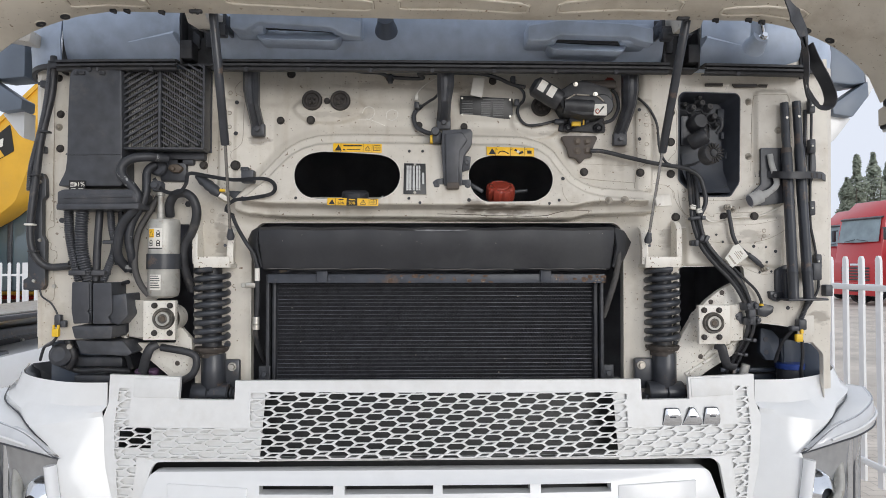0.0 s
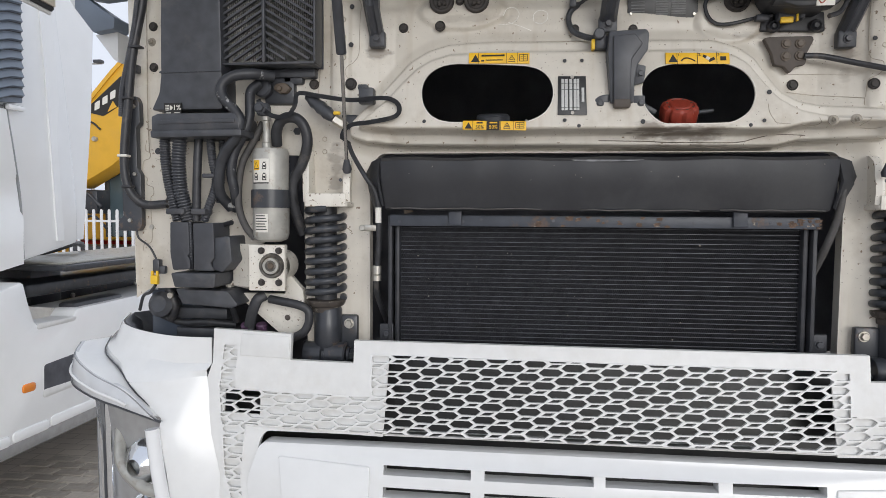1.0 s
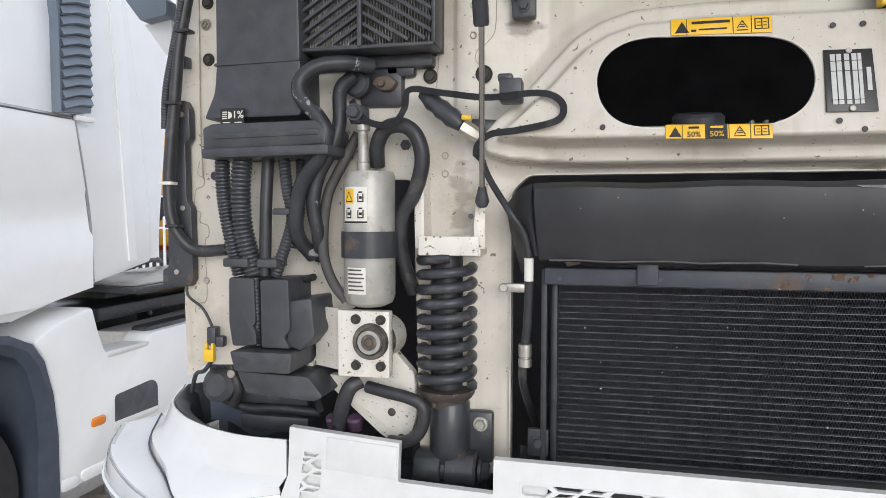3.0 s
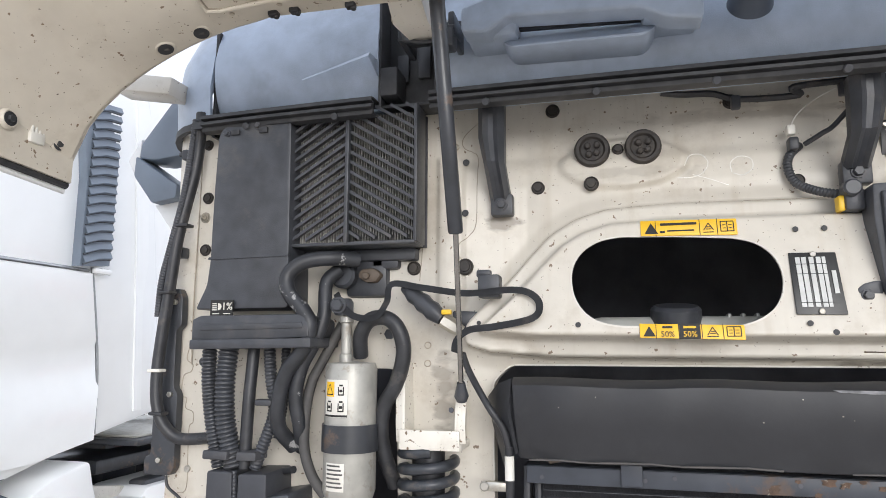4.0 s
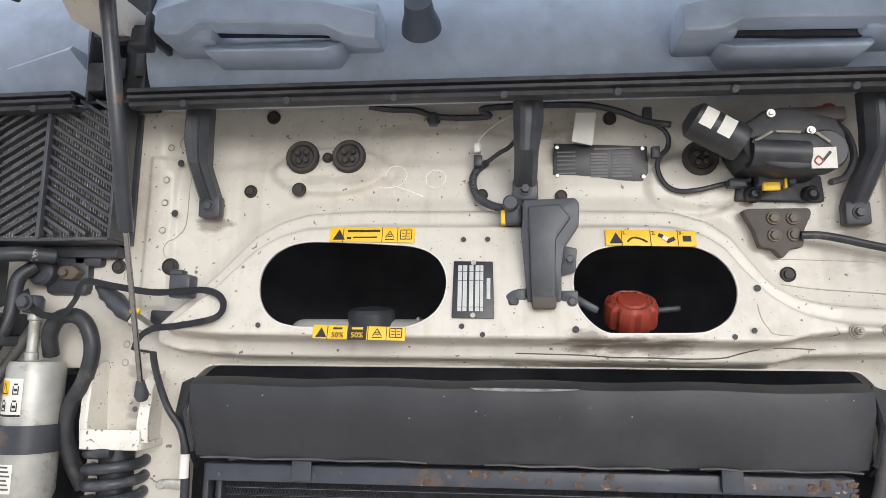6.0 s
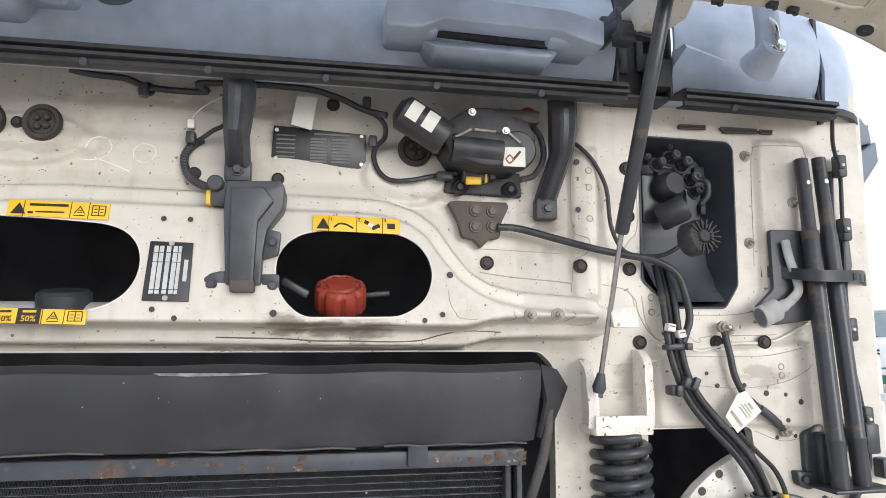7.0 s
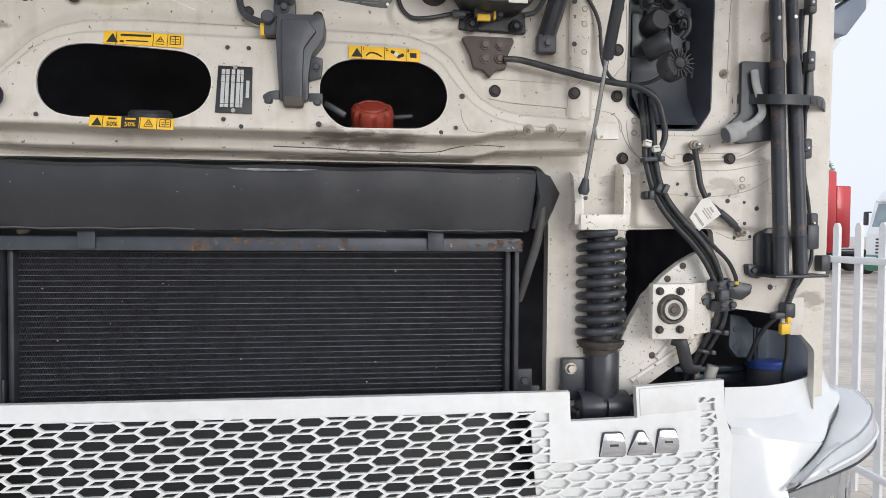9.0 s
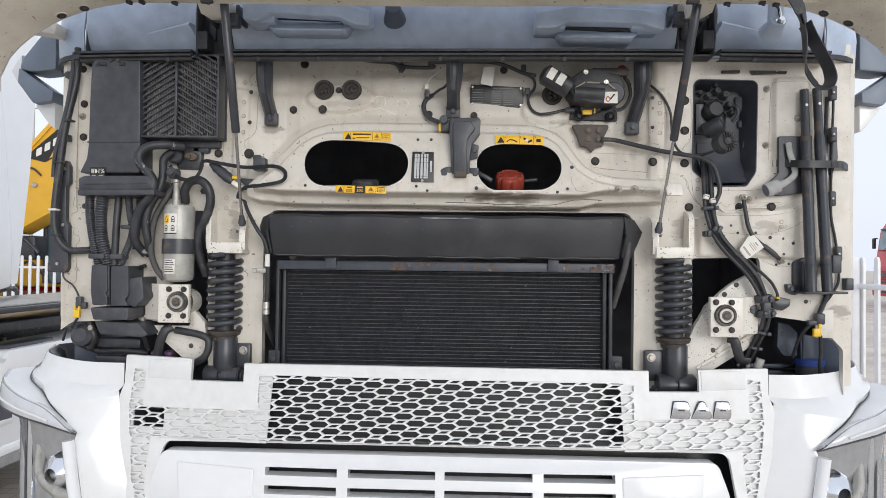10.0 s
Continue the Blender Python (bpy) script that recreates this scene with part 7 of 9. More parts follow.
for k in range(8):
    a = 2 * math.pi * (k + 0.5) / 8
    q = Euler((radians(34), 0, 0)).to_matrix() @ Vector((0.030 * math.cos(a), 0.030 * math.sin(a), 0.014))
    part("cap_dot", disc((capx + q.x, capy + q.y, capz + q.z), 0.0028, 0.002, (0, -0.4, 0.9), 8), BROWNSTEEL, cap_ob)
part("neck", lathe([(0.026, 0), (0.026, 0.045)], (capx, capy + 0.030, capz - 0.050), (0, -0.6, 1), 20), PLASTIC, oc)
part("dipstick_handle", box((capx - 0.075, capy, capz + 0.008), (0.05, 0.012, 0.014), 0.004, (0, 30, 0)), PLASTIC, oc)
part("side_tap", box((capx + 0.06, capy + 0.02, capz), (0.05, 0.012, 0.010), 0.004, (0, -6, 0)), PLASTIC, oc)

# ---- valve recess ----
rec = thing("valve_recess", "black moulded recess in the cab wall with rounded corners", "recess", (0.798, 1.920, 1.915))
inner = [(x + (0.018 if x < 0.75 else -0.018), z + (0.012 if z < 2.0 else -0.012)) for x, z in valve_gap]
part("tray_wall", thicken(loft([[(x, 1.872, z) for x, z in valve_gap], [(x, 1.95, z) for x, z in inner]], closed=True), 0.003), RECESS, rec)
part("tray_back", plate(inner, 1.95, 1.956), RECESS, rec)
part("tray_ledge", thicken(loft([[(0.722, 1.949, 2.05), (0.878, 1.949, 2.05)], [(0.722, 1.942, 1.995), (0.878, 1.942, 1.995)], [(0.730, 1.920, 1.952), (0.868, 1.920, 1.952)], [(0.745, 1.882, 1.924), (0.850, 1.882, 1.924)]]), 0.003), RECESS, rec)
part("tray_rib", join(box((0.862, 1.940, 2.10), (0.010, 0.03, 0.14), 0.004, (0, 10, 0)), box((0.845, 1.945, 2.165), (0.030, 0.014, 0.045), 0.004), box((0.848, 1.944, 2.105), (0.018, 0.014, 0.022), 0.003)), RECESS, rec)
part("tray_rivet", lathe([(0.004, 0.004), (0.0055, 0.005), (0.0075, 0.004), (0.008, 0.0)], (0.838, 1.905, 1.938), (0, -1, 0.3), 16), PLASTIC, rec)
val = thing("brake_valve", "black pneumatic valve with hoses inside the recess", "valve", (0.774, 1.920, 2.014))
part("body", join(lathe([(0, 0), (0.022, 0), (0.026, 0.006), (0.026, 0.040), (0.020, 0.048), (0, 0.048)], (0.762, 1.945, 2.122), (0.15, -1, 0.1), 20), box((0.772, 1.935, 2.146), (0.052, 0.03, 0.034), 0.012), box((0.796, 1.938, 2.096), (0.030, 0.022, 0.06), 0.010)), GEARBOX, val)
for (x, y, z), r, h in (((0.748, 1.925, 2.166), 0.0085, 0.020), ((0.772, 1.920, 2.178), 0.0095, 0.022), ((0.794, 1.920, 2.166), 0.0105, 0.024), ((0.734, 1.945, 2.182), 0.007, 0.012), ((0.780, 1.945, 2.204), 0.0065, 0.012), ((0.806, 1.915, 2.136), 0.010, 0.024), ((0.816, 1.915, 2.114), 0.008, 0.018)):
    port = part("port", join(disc((x, y, z), r, h, (0.1, -1, 0.15), 16), hexbolt((x, y + 0.004, z), r * 1.25, h * 0.5, (0.1, -1, 0.15))), GEARBOX, val)
    part("port_ring", lathe([(r * 0.75, 0.0), (r * 0.75, 0.002), (r * 0.4, 0.002)], (x + 0.002, y - h, z + 0.003), (0.1, -1, 0.15), 14), GREYHOSE, port)
part("link_pipe", tube([(0.806, 1.900, 2.136), (0.822, 1.885, 2.128), (0.824, 1.885, 2.104), (0.812, 1.890, 2.086)], 0.0052, 10), RUBBER, val)
part("mount_plate", plate(rounded([(0.722, 2.150), (0.752, 2.150), (0.754, 2.058), (0.722, 2.058)], 0.004), 1.935, 1.945, bev=0.002), BLACKSTEEL, val)
c0, c1 = Vector((0.739, 1.910, 2.059)), Vector((0.781, 1.885, 2.081))
part("cylinder", sweep([c0, c0.lerp(c1, 0.1), c0.lerp(c1, 0.9), c1], [0.020, 0.024, 0.024, 0.020], 20), GEARBOX, val)
dd = (c1 - c0).normalized()
for f in (0.45, 0.66):
    c = c0.lerp(c1, f)
    part("white_stripe", loft([[c + dd * (0.0025 * s) + (Matrix.Rotation(a, 3, dd) @ Vector((0, -1, 0))) * 0.0246 for a in [-1.3 + 1.5 * k / 7 for k in range(8)]] for s in (-1, 1)]), PAPER, val)
sx, sy, sz = (0.785, 1.875, 2.039)
sil = part("silencer", lathe([(0, 0.012), (0.010, 0.014), (0.012, 0.010), (0.026, 0.010), (0.030, 0.004), (0.030, -0.02), (0, -0.02)], (sx, sy, sz), (0.25, -1, 0.1), 30), GEARBOX, val)
for k in range(18):
    a = 2 * math.pi * k / 18
    part("silencer_rib", box((sx + 0.021 * math.cos(a) + 0.003, sy - 0.012, sz + 0.021 * math.sin(a)), (0.017, 0.006, 0.0022), 0.0006, (0, -math.degrees(a), 0)), PLUG, sil)

# ---- cable bundle to the lower right ----
def bundle_point(i, off, back):
    x, y, z = BUNDLE[i]
    return (x + off * (1.0 if i < 4 else 0.72), y + back, z + off * (0.1 if i < 4 else 0.62 if i < 9 else 0.0))


BUNDLE = [(0.718, 1.850, 1.985), (0.710, 1.815, 1.925), (0.708, 1.802, 1.876), (0.711, 1.800, 1.840), (0.722, 1.798, 1.796), (0.740, 1.797, 1.761), (0.770, 1.796, 1.725), (0.805, 1.795, 1.689), (0.833, 1.795, 1.652), (0.853, 1.796, 1.606), (0.861, 1.798, 1.568), (0.859, 1.804, 1.531), (0.851, 1.815, 1.503), (0.839, 1.830, 1.465), (0.822, 1.850, 1.408)]
for off, back, r in ((-0.0090, 0.002, 0.0058), (0.0015, 0.004, 0.0056), (0.0110, 0.002, 0.0054), (0.0060, -0.0075, 0.0044)):
    hose("air_hose", "black air brake hose in the bundle below the valve recess", [bundle_point(i, off, back) for i in range(len(BUNDLE))], r)
bun = thing("hose_clamp", "black plastic clips and white tags on the hose bundle", "clip", (0.860, 1.795, 1.585))
for z, x in ((1.606, 0.853), (1.566, 0.859)):
    ring = part("clip_ring", lathe([(0.0185, -0.010), (0.0215, -0.010), (0.0225, -0.006), (0.0225, 0.006), (0.0215, 0.010), (0.0185, 0.010)], (x, 1.797, z), (0.12, 0, -1), 18), PLASTIC, bun)
    for dx in (-0.010, 0.010):
        part("clip_eye", join(disc((x + dx, 1.778, z + 0.003), 0.0065, 0.010, seg=14, edge=0.3), box((x + dx, 1.774, z - 0.005), (0.009, 0.006, 0.005), 0.001)), PLASTIC, ring)
part("clip_web", box((0.856, 1.785, 1.586), (0.020, 0.014, 0.030), 0.004), PLASTIC, bun)
part("clip_foot", join(box((0.828, 1.808, 1.572), (0.026, 0.014, 0.034), 0.005), disc((0.826, 1.801, 1.572), 0.007, 0.006)), PLASTIC, bun)
for (x, y, z), (w, h), tilt in (((0.709, 1.786, 1.848), (0.042, 0.010), -4), ((0.724, 1.785, 1.790), (0.020, 0.018), 25), ((0.700, 1.790, 1.779), (0.014, 0.016), 0), ((0.856, 1.796, 1.512), (0.027, 0.009), 12), ((0.841, 1.814, 1.470), (0.026, 0.008), 10)):
    part("tie_band", box((x, y + 0.008, z), (w, 0.024, h), 0.004, (0, tilt, 0)), PLASTIC, bun)
    part("tie_head", box((x + w * 0.32, y - 0.006, z), (0.010, 0.010, h * 1.1), 0.002, (0, tilt, 0)), PLASTIC, bun)
for x, z, tilt in ((0.699, 1.878, 12), (0.716, 1.868, -10)):
    tag_ = part("white_tag", box((x, 1.793, z), (0.014, 0.014, 0.013), 0.002, (0, tilt, 0)), PAPER, bun)
    part("tag_line", box((x, 1.7855, z + 0.002), (0.010, 0.0006, 0.0014), 0, (0, tilt, 0)), INK, tag_)
part("grey_end", tube([(0.852, 1.812, 1.443), (0.846, 1.815, 1.416), (0.842, 1.820, 1.371)], 0.0115, 12), ALU, bun)
lead2 = thing("lead_with_clip", "thin black lead with a yellow collar on a bracket", "cable", (0.925, 1.850, 1.583), "leads")
part("lead", tube([(0.829, 1.840, 1.703), (0.866, 1.845, 1.668), (0.897, 1.850, 1.639), (0.913, 1.850, 1.607), (0.913, 1.850, 1.588)], 0.0042, 8), RUBBER, lead2)
part("bracket", plate(rounded([(0.901, 1.594), (0.926, 1.597), (0.952, 1.591), (0.949, 1.572), (0.929, 1.559), (0.904, 1.565)], 0.004), 1.852, 1.868, bev=0.002), BLACKSTEEL, lead2)
part("collar", lathe([(0, 0), (0.0065, 0), (0.0065, 0.006), (0, 0.006)], (0.913, 1.850, 1.593), (0, 0, 1), 12), YCLIP, lead2)
es = thing("earth_strap", "black earth lead with white paper tag bolted to the wall", "cable", (0.860, 1.800, 1.734), "leads")
part("lead", tube([(0.806, 1.812, 1.872), (0.810, 1.806, 1.834), (0.816, 1.805, 1.800), (0.830, 1.804, 1.771), (0.846, 1.803, 1.756), (0.866, 1.804, 1.741), (0.886, 1.806, 1.725), (0.900, 1.810, 1.714)], 0.0056, 10), RUBBER, es)
part("sleeve", tube([(0.856, 1.803, 1.748), (0.874, 1.804, 1.735), (0.890, 1.806, 1.722)], 0.0072, 12), PLASTIC, es)
for x, z in ((0.908, 1.709), (0.805, 1.880)):
    lug = part("lug", join(disc((x, 1.818, z), 0.0095, 0.007, seg=18), hexbolt((x, 1.812, z), 0.0072, 0.008)), STUDGREY, es)
    part("lug_thread", disc((x + 0.002, 1.803, z), 0.0035, 0.008, seg=10), ALU, lug)
tg = part("tag", plate([(0.811, 1.772), (0.827, 1.777), (0.853, 1.744), (0.808, 1.711), (0.788, 1.737)], 1.794, 1.7952), PAPER, es, "white printed paper tag")
for k, (f, w, h) in enumerate(((0.0, 0.030, 0.0050), (0.016, 0.022, 0.0016), (0.021, 0.026, 0.0016), (0.026, 0.018, 0.0016), (0.032, 0.012, 0.0040))):
    part("tag_print", box((0.8075 + f * 0.80, 1.7935, 1.7335 + f * 0.60), (w, 0.0006, h), 0, (0, 53, 0)), STUDGREY, tg)

# ---- jack bars, strap and nozzle ----
def jack_bar(points, label):
    t = thing("jack_bar", label, "bar", points[-1], "jack bars")
    a, b = Vector(points[0]), Vector(points[1])
    L = (b - a).length
    part("bar", sweep([a, a.lerp(b, 0.22), a.lerp(b, 0.235), a.lerp(b, 0.25), a.lerp(b, 0.86), a.lerp(b, 0.865), a.lerp(b, 0.88), b], [0.0115, 0.0115, 0.0128, 0.0142, 0.0142, 0.0155, 0.0142, 0.0142], 20), BLACKSTEEL, t, smooth=30)
    part("end_hole", disc(a.lerp(b, 0.08) + Vector((0, -0.0112, 0)), 0.004, 0.0015), STEEL, t)
    if "rust" in label:
        part("weld_band", sweep([a.lerp(b, 0.235), a.lerp(b, 0.26)], 0.0148, 20), BROWNSTEEL, t)


jack_bar([(0.979, 1.835, 2.180), (0.984, 1.805, 1.614)], "black steel jack bar strapped to the cab wall, rust-marked")
jack_bar([(1.014, 1.835, 2.184), (1.033, 1.815, 1.616)], "black steel jack bar strapped beside another bar")
hol = thing("bar_holder", "black holder cup and plates for the jack bars", "holder", (1.013, 1.830, 1.609))
part("cup", join(box((1.014, 1.820, 1.613), (0.115, 0.075, 0.006), 0.002), plate(rounded([(0.957, 1.696), (0.979, 1.709), (0.998, 1.712), (0.998, 1.613), (0.973, 1.616), (0.957, 1.635)], 0.006), 1.85, 1.866, bev=0.003), plate(rounded([(0.936, 1.636), (0.977, 1.633), (0.977, 1.611), (0.958, 1.604), (0.939, 1.614)], 0.005), 1.845, 1.865, bev=0.003), box((0.990, 1.845, 1.655), (0.03, 0.03, 0.09), 0.004)), BLACKSTEEL, hol)
part("side_box", box((1.057, 1.830, 1.691), (0.026, 0.04, 0.05), 0.004), PLASTIC, hol)
part("side_box", box((1.109, 1.860, 1.635), (0.022, 0.04, 0.034), 0.004), PLASTIC, hol)
part("holder_bolt", disc((0.950, 1.845, 1.623), 0.006, 0.006), BLACKSTEEL, hol)
st = thing("rubber_strap", "black perforated rubber strap round the jack bars", "strap", (0.987, 1.810, 1.965))
sl = [(0.906, 1.862, 1.978), (0.938, 1.835, 1.973), (0.959, 1.800, 1.966), (0.995, 1.795, 1.965), (1.041, 1.808, 1.967), (1.083, 1.835, 1.969), (1.122, 1.875, 1.964)]
rows = [[(p[0], p[1], p[2] + dz) for p in spline(sl, 6)] for dz in (0.010, -0.010)]
part("band", thicken(loft(rows), 0.004), RUBBER, st)
for at in ((1.039, 1.802, 1.966), (1.058, 1.814, 1.966), (1.080, 1.830, 1.966)):
    part("slot", box(at, (0.007, 0.004, 0.013), 0.001), PLUG, st)
nz = thing("towing_nozzle", "grey metal elbow pipe resting in a black holder", "pipe", (0.897, 1.850, 1.893))
part("holder", plate(rounded([(0.886, 2.046), (0.958, 2.046), (0.970, 1.930), (0.966, 1.894), (0.880, 1.884), (0.858, 1.897), (0.852, 1.914), (0.886, 1.944)], 0.006), 1.85, 1.868, bev=0.003), PLASTIC, nz)
line = spline([(0.908, 1.835, 2.026), (0.912, 1.830, 1.996), (0.922, 1.828, 1.962), (0.923, 1.825, 1.942), (0.908, 1.820, 1.926), (0.887, 1.815, 1.914), (0.873, 1.810, 1.908), (0.842, 1.800, 1.896)], 6)
rr = [0.0085] * len(line)
for i in range(len(line)):
    if i > len(line) - 16:
        rr[i] = 0.0105
    if i > len(line) - 9:
        rr[i] = 0.0185
part("elbow", sweep(line, rr, 18), NOZZLE, nz, smooth=30)
e = line[-1]
part("mouth", disc(e - (e - line[-2]).normalized() * 0.001, 0.0155, 0.002, (e - line[-2]).normalized(), 18), BAYBLACK, nz)

# ---- cables on the outer edge ----
oc2 = thing("edge_cable", "black cable with inline connectors down the cab edge", "cable", (1.070, 1.860, 1.702), "leads")
part("cable", tube([(1.017, 1.800, 2.247), (1.045, 1.835, 2.209), (1.067, 1.850, 2.165), (1.069, 1.855, 2.086), (1.069, 1.860, 1.991), (1.067, 1.860, 1.919), (1.067, 1.860, 1.830), (1.078, 1.860, 1.766), (1.086, 1.860, 1.702), (1.087, 1.860, 1.639), (1.059, 1.855, 1.594), (1.032, 1.850, 1.568)], 0.0036, 8), RUBBER, oc2)
part("conduit", ribbed([(1.056, 1.860, 2.167), (1.056, 1.865, 2.104), (1.054, 1.868, 2.024), (1.051, 1.868, 1.943)], 0.0055, 0.005), PLASTIC, oc2)
part("conduit", ribbed([(1.059, 1.855, 1.620), (1.046, 1.855, 1.583), (1.030, 1.850, 1.552), (1.024, 1.850, 1.528)], 0.007, 0.005), PLASTIC, oc2)
for u in ((1.065, 1.848, 2.174), (1.066, 1.850, 2.056), (1.066, 1.855, 1.875), (1.083, 1.855, 1.719)):
    part("inline_plug", join(box(u, (0.018, 0.02, 0.042), 0.004), box((u[0] - 0.003, u[1] - 0.008, u[2]), (0.012, 0.008, 0.014), 0.002)), PLASTIC, oc2)
    part("plug_pin", disc((u[0] - 0.003, u[1] - 0.012, u[2]), 0.003, 0.003, seg=8), PAPER, oc2)
part("bracket", plate(rounded([(1.059, 2.059), (1.085, 2.062), (1.088, 1.991), (1.071, 1.943), (1.062, 1.943)], 0.003), 1.863, 1.87), PLASTIC, oc2)
ylr = thing("lead_with_plug", "thin black lead ending in a plug with yellow lock", "cable", (1.024, 1.850, 1.486), "leads")
part("plug", join(box((1.026, 1.845, 1.538), (0.024, 0.026, 0.032), 0.005), box((1.008, 1.845, 1.528), (0.03, 0.02, 0.014), 0.004)), PLASTIC, ylr)
part("lock", join(box((1.014, 1.835, 1.501), (0.020, 0.012, 0.022), 0.002), box((1.022, 1.835, 1.519), (0.008, 0.010, 0.012), 0.001)), YCLIP, ylr, "yellow plastic connector lock")
part("tail", tube([(1.032, 1.850, 1.490), (1.039, 1.860, 1.447), (1.046, 1.880, 1.403), (1.057, 1.900, 1.359)], 0.005, 8), RUBBER, ylr)
part("branch", tube([(1.008, 1.850, 1.525), (0.996, 1.870, 1.500), (0.990, 1.890, 1.471), (0.989, 1.920, 1.420)], 0.005, 8), RUBBER, ylr)
part("catch", box((1.048, 1.860, 1.523), (0.05, 0.006, 0.08), 0.003), CREAM, ylr)

# ---- lower bay, right ----
res = thing("washer_reservoir", "dark washer fluid reservoir with a blue cap behind the bumper", "reservoir", (1.045, 1.950, 1.332))
rxx, _, rzz = (1.041, 1.930, 1.415)
part("neck", lathe([(0.036, -0.10), (0.036, 0.0), (0, 0.0)], (rxx, 1.93, rzz), (0, 0, 1), 26), PLASTIC, res)
part("cap", lathe([(0.034, -0.004), (0.040, -0.002), (0.041, 0.010), (0.038, 0.014), (0, 0.015)], (rxx, 1.93, rzz), (0, 0, 1), 30), BLUECAP, res, "blue plastic screw cap")
part("tank", box((rxx, 1.99, rzz - 0.22), (0.22, 0.18, 0.24), 0.03), PLASTIC, res)
lb = thing("lamp_bracket", "dark grey steel bracket with round holes in the lower bay", "bracket", (0.961, 1.900, 1.440))
part("plate", plate(rounded([(0.935, 1.536), (0.968, 1.529), (0.989, 1.507), (0.987, 1.442), (0.951, 1.442), (0.932, 1.466)], 0.005), 1.89, 1.91, bev=0.003), MUDGUARD, lb)
for at in ((0.948, 1.889, 1.503), (0.949, 1.889, 1.466)):
    part("hole", disc(at, 0.007, 0.0015, seg=14), BAYBLACK, lb)
part("post", join(plate(rounded([(1.014, 1.501), (1.048, 1.495), (1.047, 1.419), (1.018, 1.419)], 0.005), 1.93, 1.945, bev=0.003), box((0.942, 1.980, 1.401), (0.18, 0.02, 0.012), 0.003), box((0.963, 1.990, 1.377), (0.16, 0.02, 0.02), 0.003)), MUDGUARD, lb)
part("shield", thicken(loft([[(1.02 + 0.11 * k / 5, 1.93 + 0.02 * math.sin(k), 1.50 - 0.14 * j / 4 - 0.02 * k / 5) for k in range(6)] for j in range(5)]), 0.004), MUDGUARD, lb)
for pts, name in (([(0.765, 1.810, 1.498), (0.777, 1.800, 1.493), (0.786, 1.800, 1.465), (0.797, 1.805, 1.440), (0.821, 1.810, 1.436)], "right"), ([(-0.765, 1.810, 1.505), (-0.780, 1.800, 1.494), (-0.792, 1.800, 1.466), (-0.805, 1.810, 1.428)], "left")):
    s_ = thing("rubber_catch", "black rubber catch strap hanging at the mount block", "strap", pts[-1], "catch straps")
    part("strap", tube(pts, 0.0125, 10, 6, 0.45), RUBBER, s_)
    part("stay", box((pts[-1][0], pts[-1][1] + 0.01, pts[-1][2] - 0.03), (0.012, 0.012, 0.06), 0.002), BLACKSTEEL, s_)

# ---- lower bay, left ----
lowl = thing("lower_bay_parts", "black pipes and shields in the lower bay corner", "engine part", (-1.050, 1.950, 1.395))
part("shield", thicken(loft([[(-1.13 + 0.16 * k / 5, 1.95 + 0.015 * math.sin(k * 1.3), 1.48 - 0.12 * j / 4 + 0.01 * math.cos(k)) for k in range(6)] for j in range(5)]), 0.004), MUDGUARD, lowl)
part("pipe", join(tube([(-1.088, 1.900, 1.436), (-1.028, 1.910, 1.412), (-0.962, 1.910, 1.415), (-0.885, 1.920, 1.409)], 0.009, 10), tube([(-1.044, 1.880, 1.504), (-1.028, 1.880, 1.456), (-1.046, 1.890, 1.422)], 0.010, 10), tube([(-0.897, 1.860, 1.491), (-0.879, 1.880, 1.459), (-0.876, 1.900, 1.421)], 0.008, 10)), RUBBER, lowl)
part("motor", join(lathe([(0, 0), (0.03, 0), (0.032, 0.05), (0.02, 0.06), (0, 0.06)], (-1.063, 1.920, 1.453), (0, -1, 0.2), 20), box((-0.981, 1.930, 1.438), (0.16, 0.06, 0.03), 0.008), box((-0.977, 1.940, 1.383), (0.14, 0.05, 0.03), 0.005)), PLASTIC, lowl)
part("bolt", disc((-1.034, 1.870, 1.486), 0.008, 0.006), STEEL, lowl)
purp = mat("purple_coupling", (0.13, 0.07, 0.13), 0.5)
for at in ((-0.839, 1.870, 1.418), (-0.800, 1.870, 1.419)):
    part("coupling", lathe([(0, -0.02), (0.012, -0.02), (0.014, 0.0), (0.011, 0.004), (0, 0.004)], at, (0, -0.3, 1), 14), purp, lowl, "faded purple quick coupling")
hose("stay_hose", "black hose bending behind the bumper edge", [(-0.753, 1.810, 1.495), (-0.718, 1.800, 1.491), (-0.682, 1.800, 1.484), (-0.659, 1.800, 1.472), (-0.657, 1.800, 1.446), (-0.668, 1.800, 1.423), (-0.693, 1.810, 1.408), (-0.720, 1.830, 1.401)], 0.010)

# ---- webbing strap hanging from the lid ----
web = thing("pull_strap", "black webbing pull strap hanging in a loop from the opened hood", "strap", (0.633, 1.100, 1.997))


def webbing(pts, widths):
    sp = spline(pts, 6)
    n = len(sp)
    rows = [[], []]
    for i, p in enumerate(sp):
        d = (sp[min(i + 1, n - 1)] - sp[max(i - 1, 0)]).normalized()
        side = d.cross(Vector((0, 1, 0))).normalized()
        f = i / (n - 1) * (len(widths) - 1)
        k = min(int(f), len(widths) - 2)
        w = widths[k] + (widths[k + 1] - widths[k]) * (f - k)
        for r, sg in zip(rows, (-1, 1)):
            r.append(p + side * (w * sg) + Vector((0, math.sqrt(max(0, 0.0125 ** 2 - w * w)) * sg, 0)))
    return thicken(loft(rows), 0.0018)


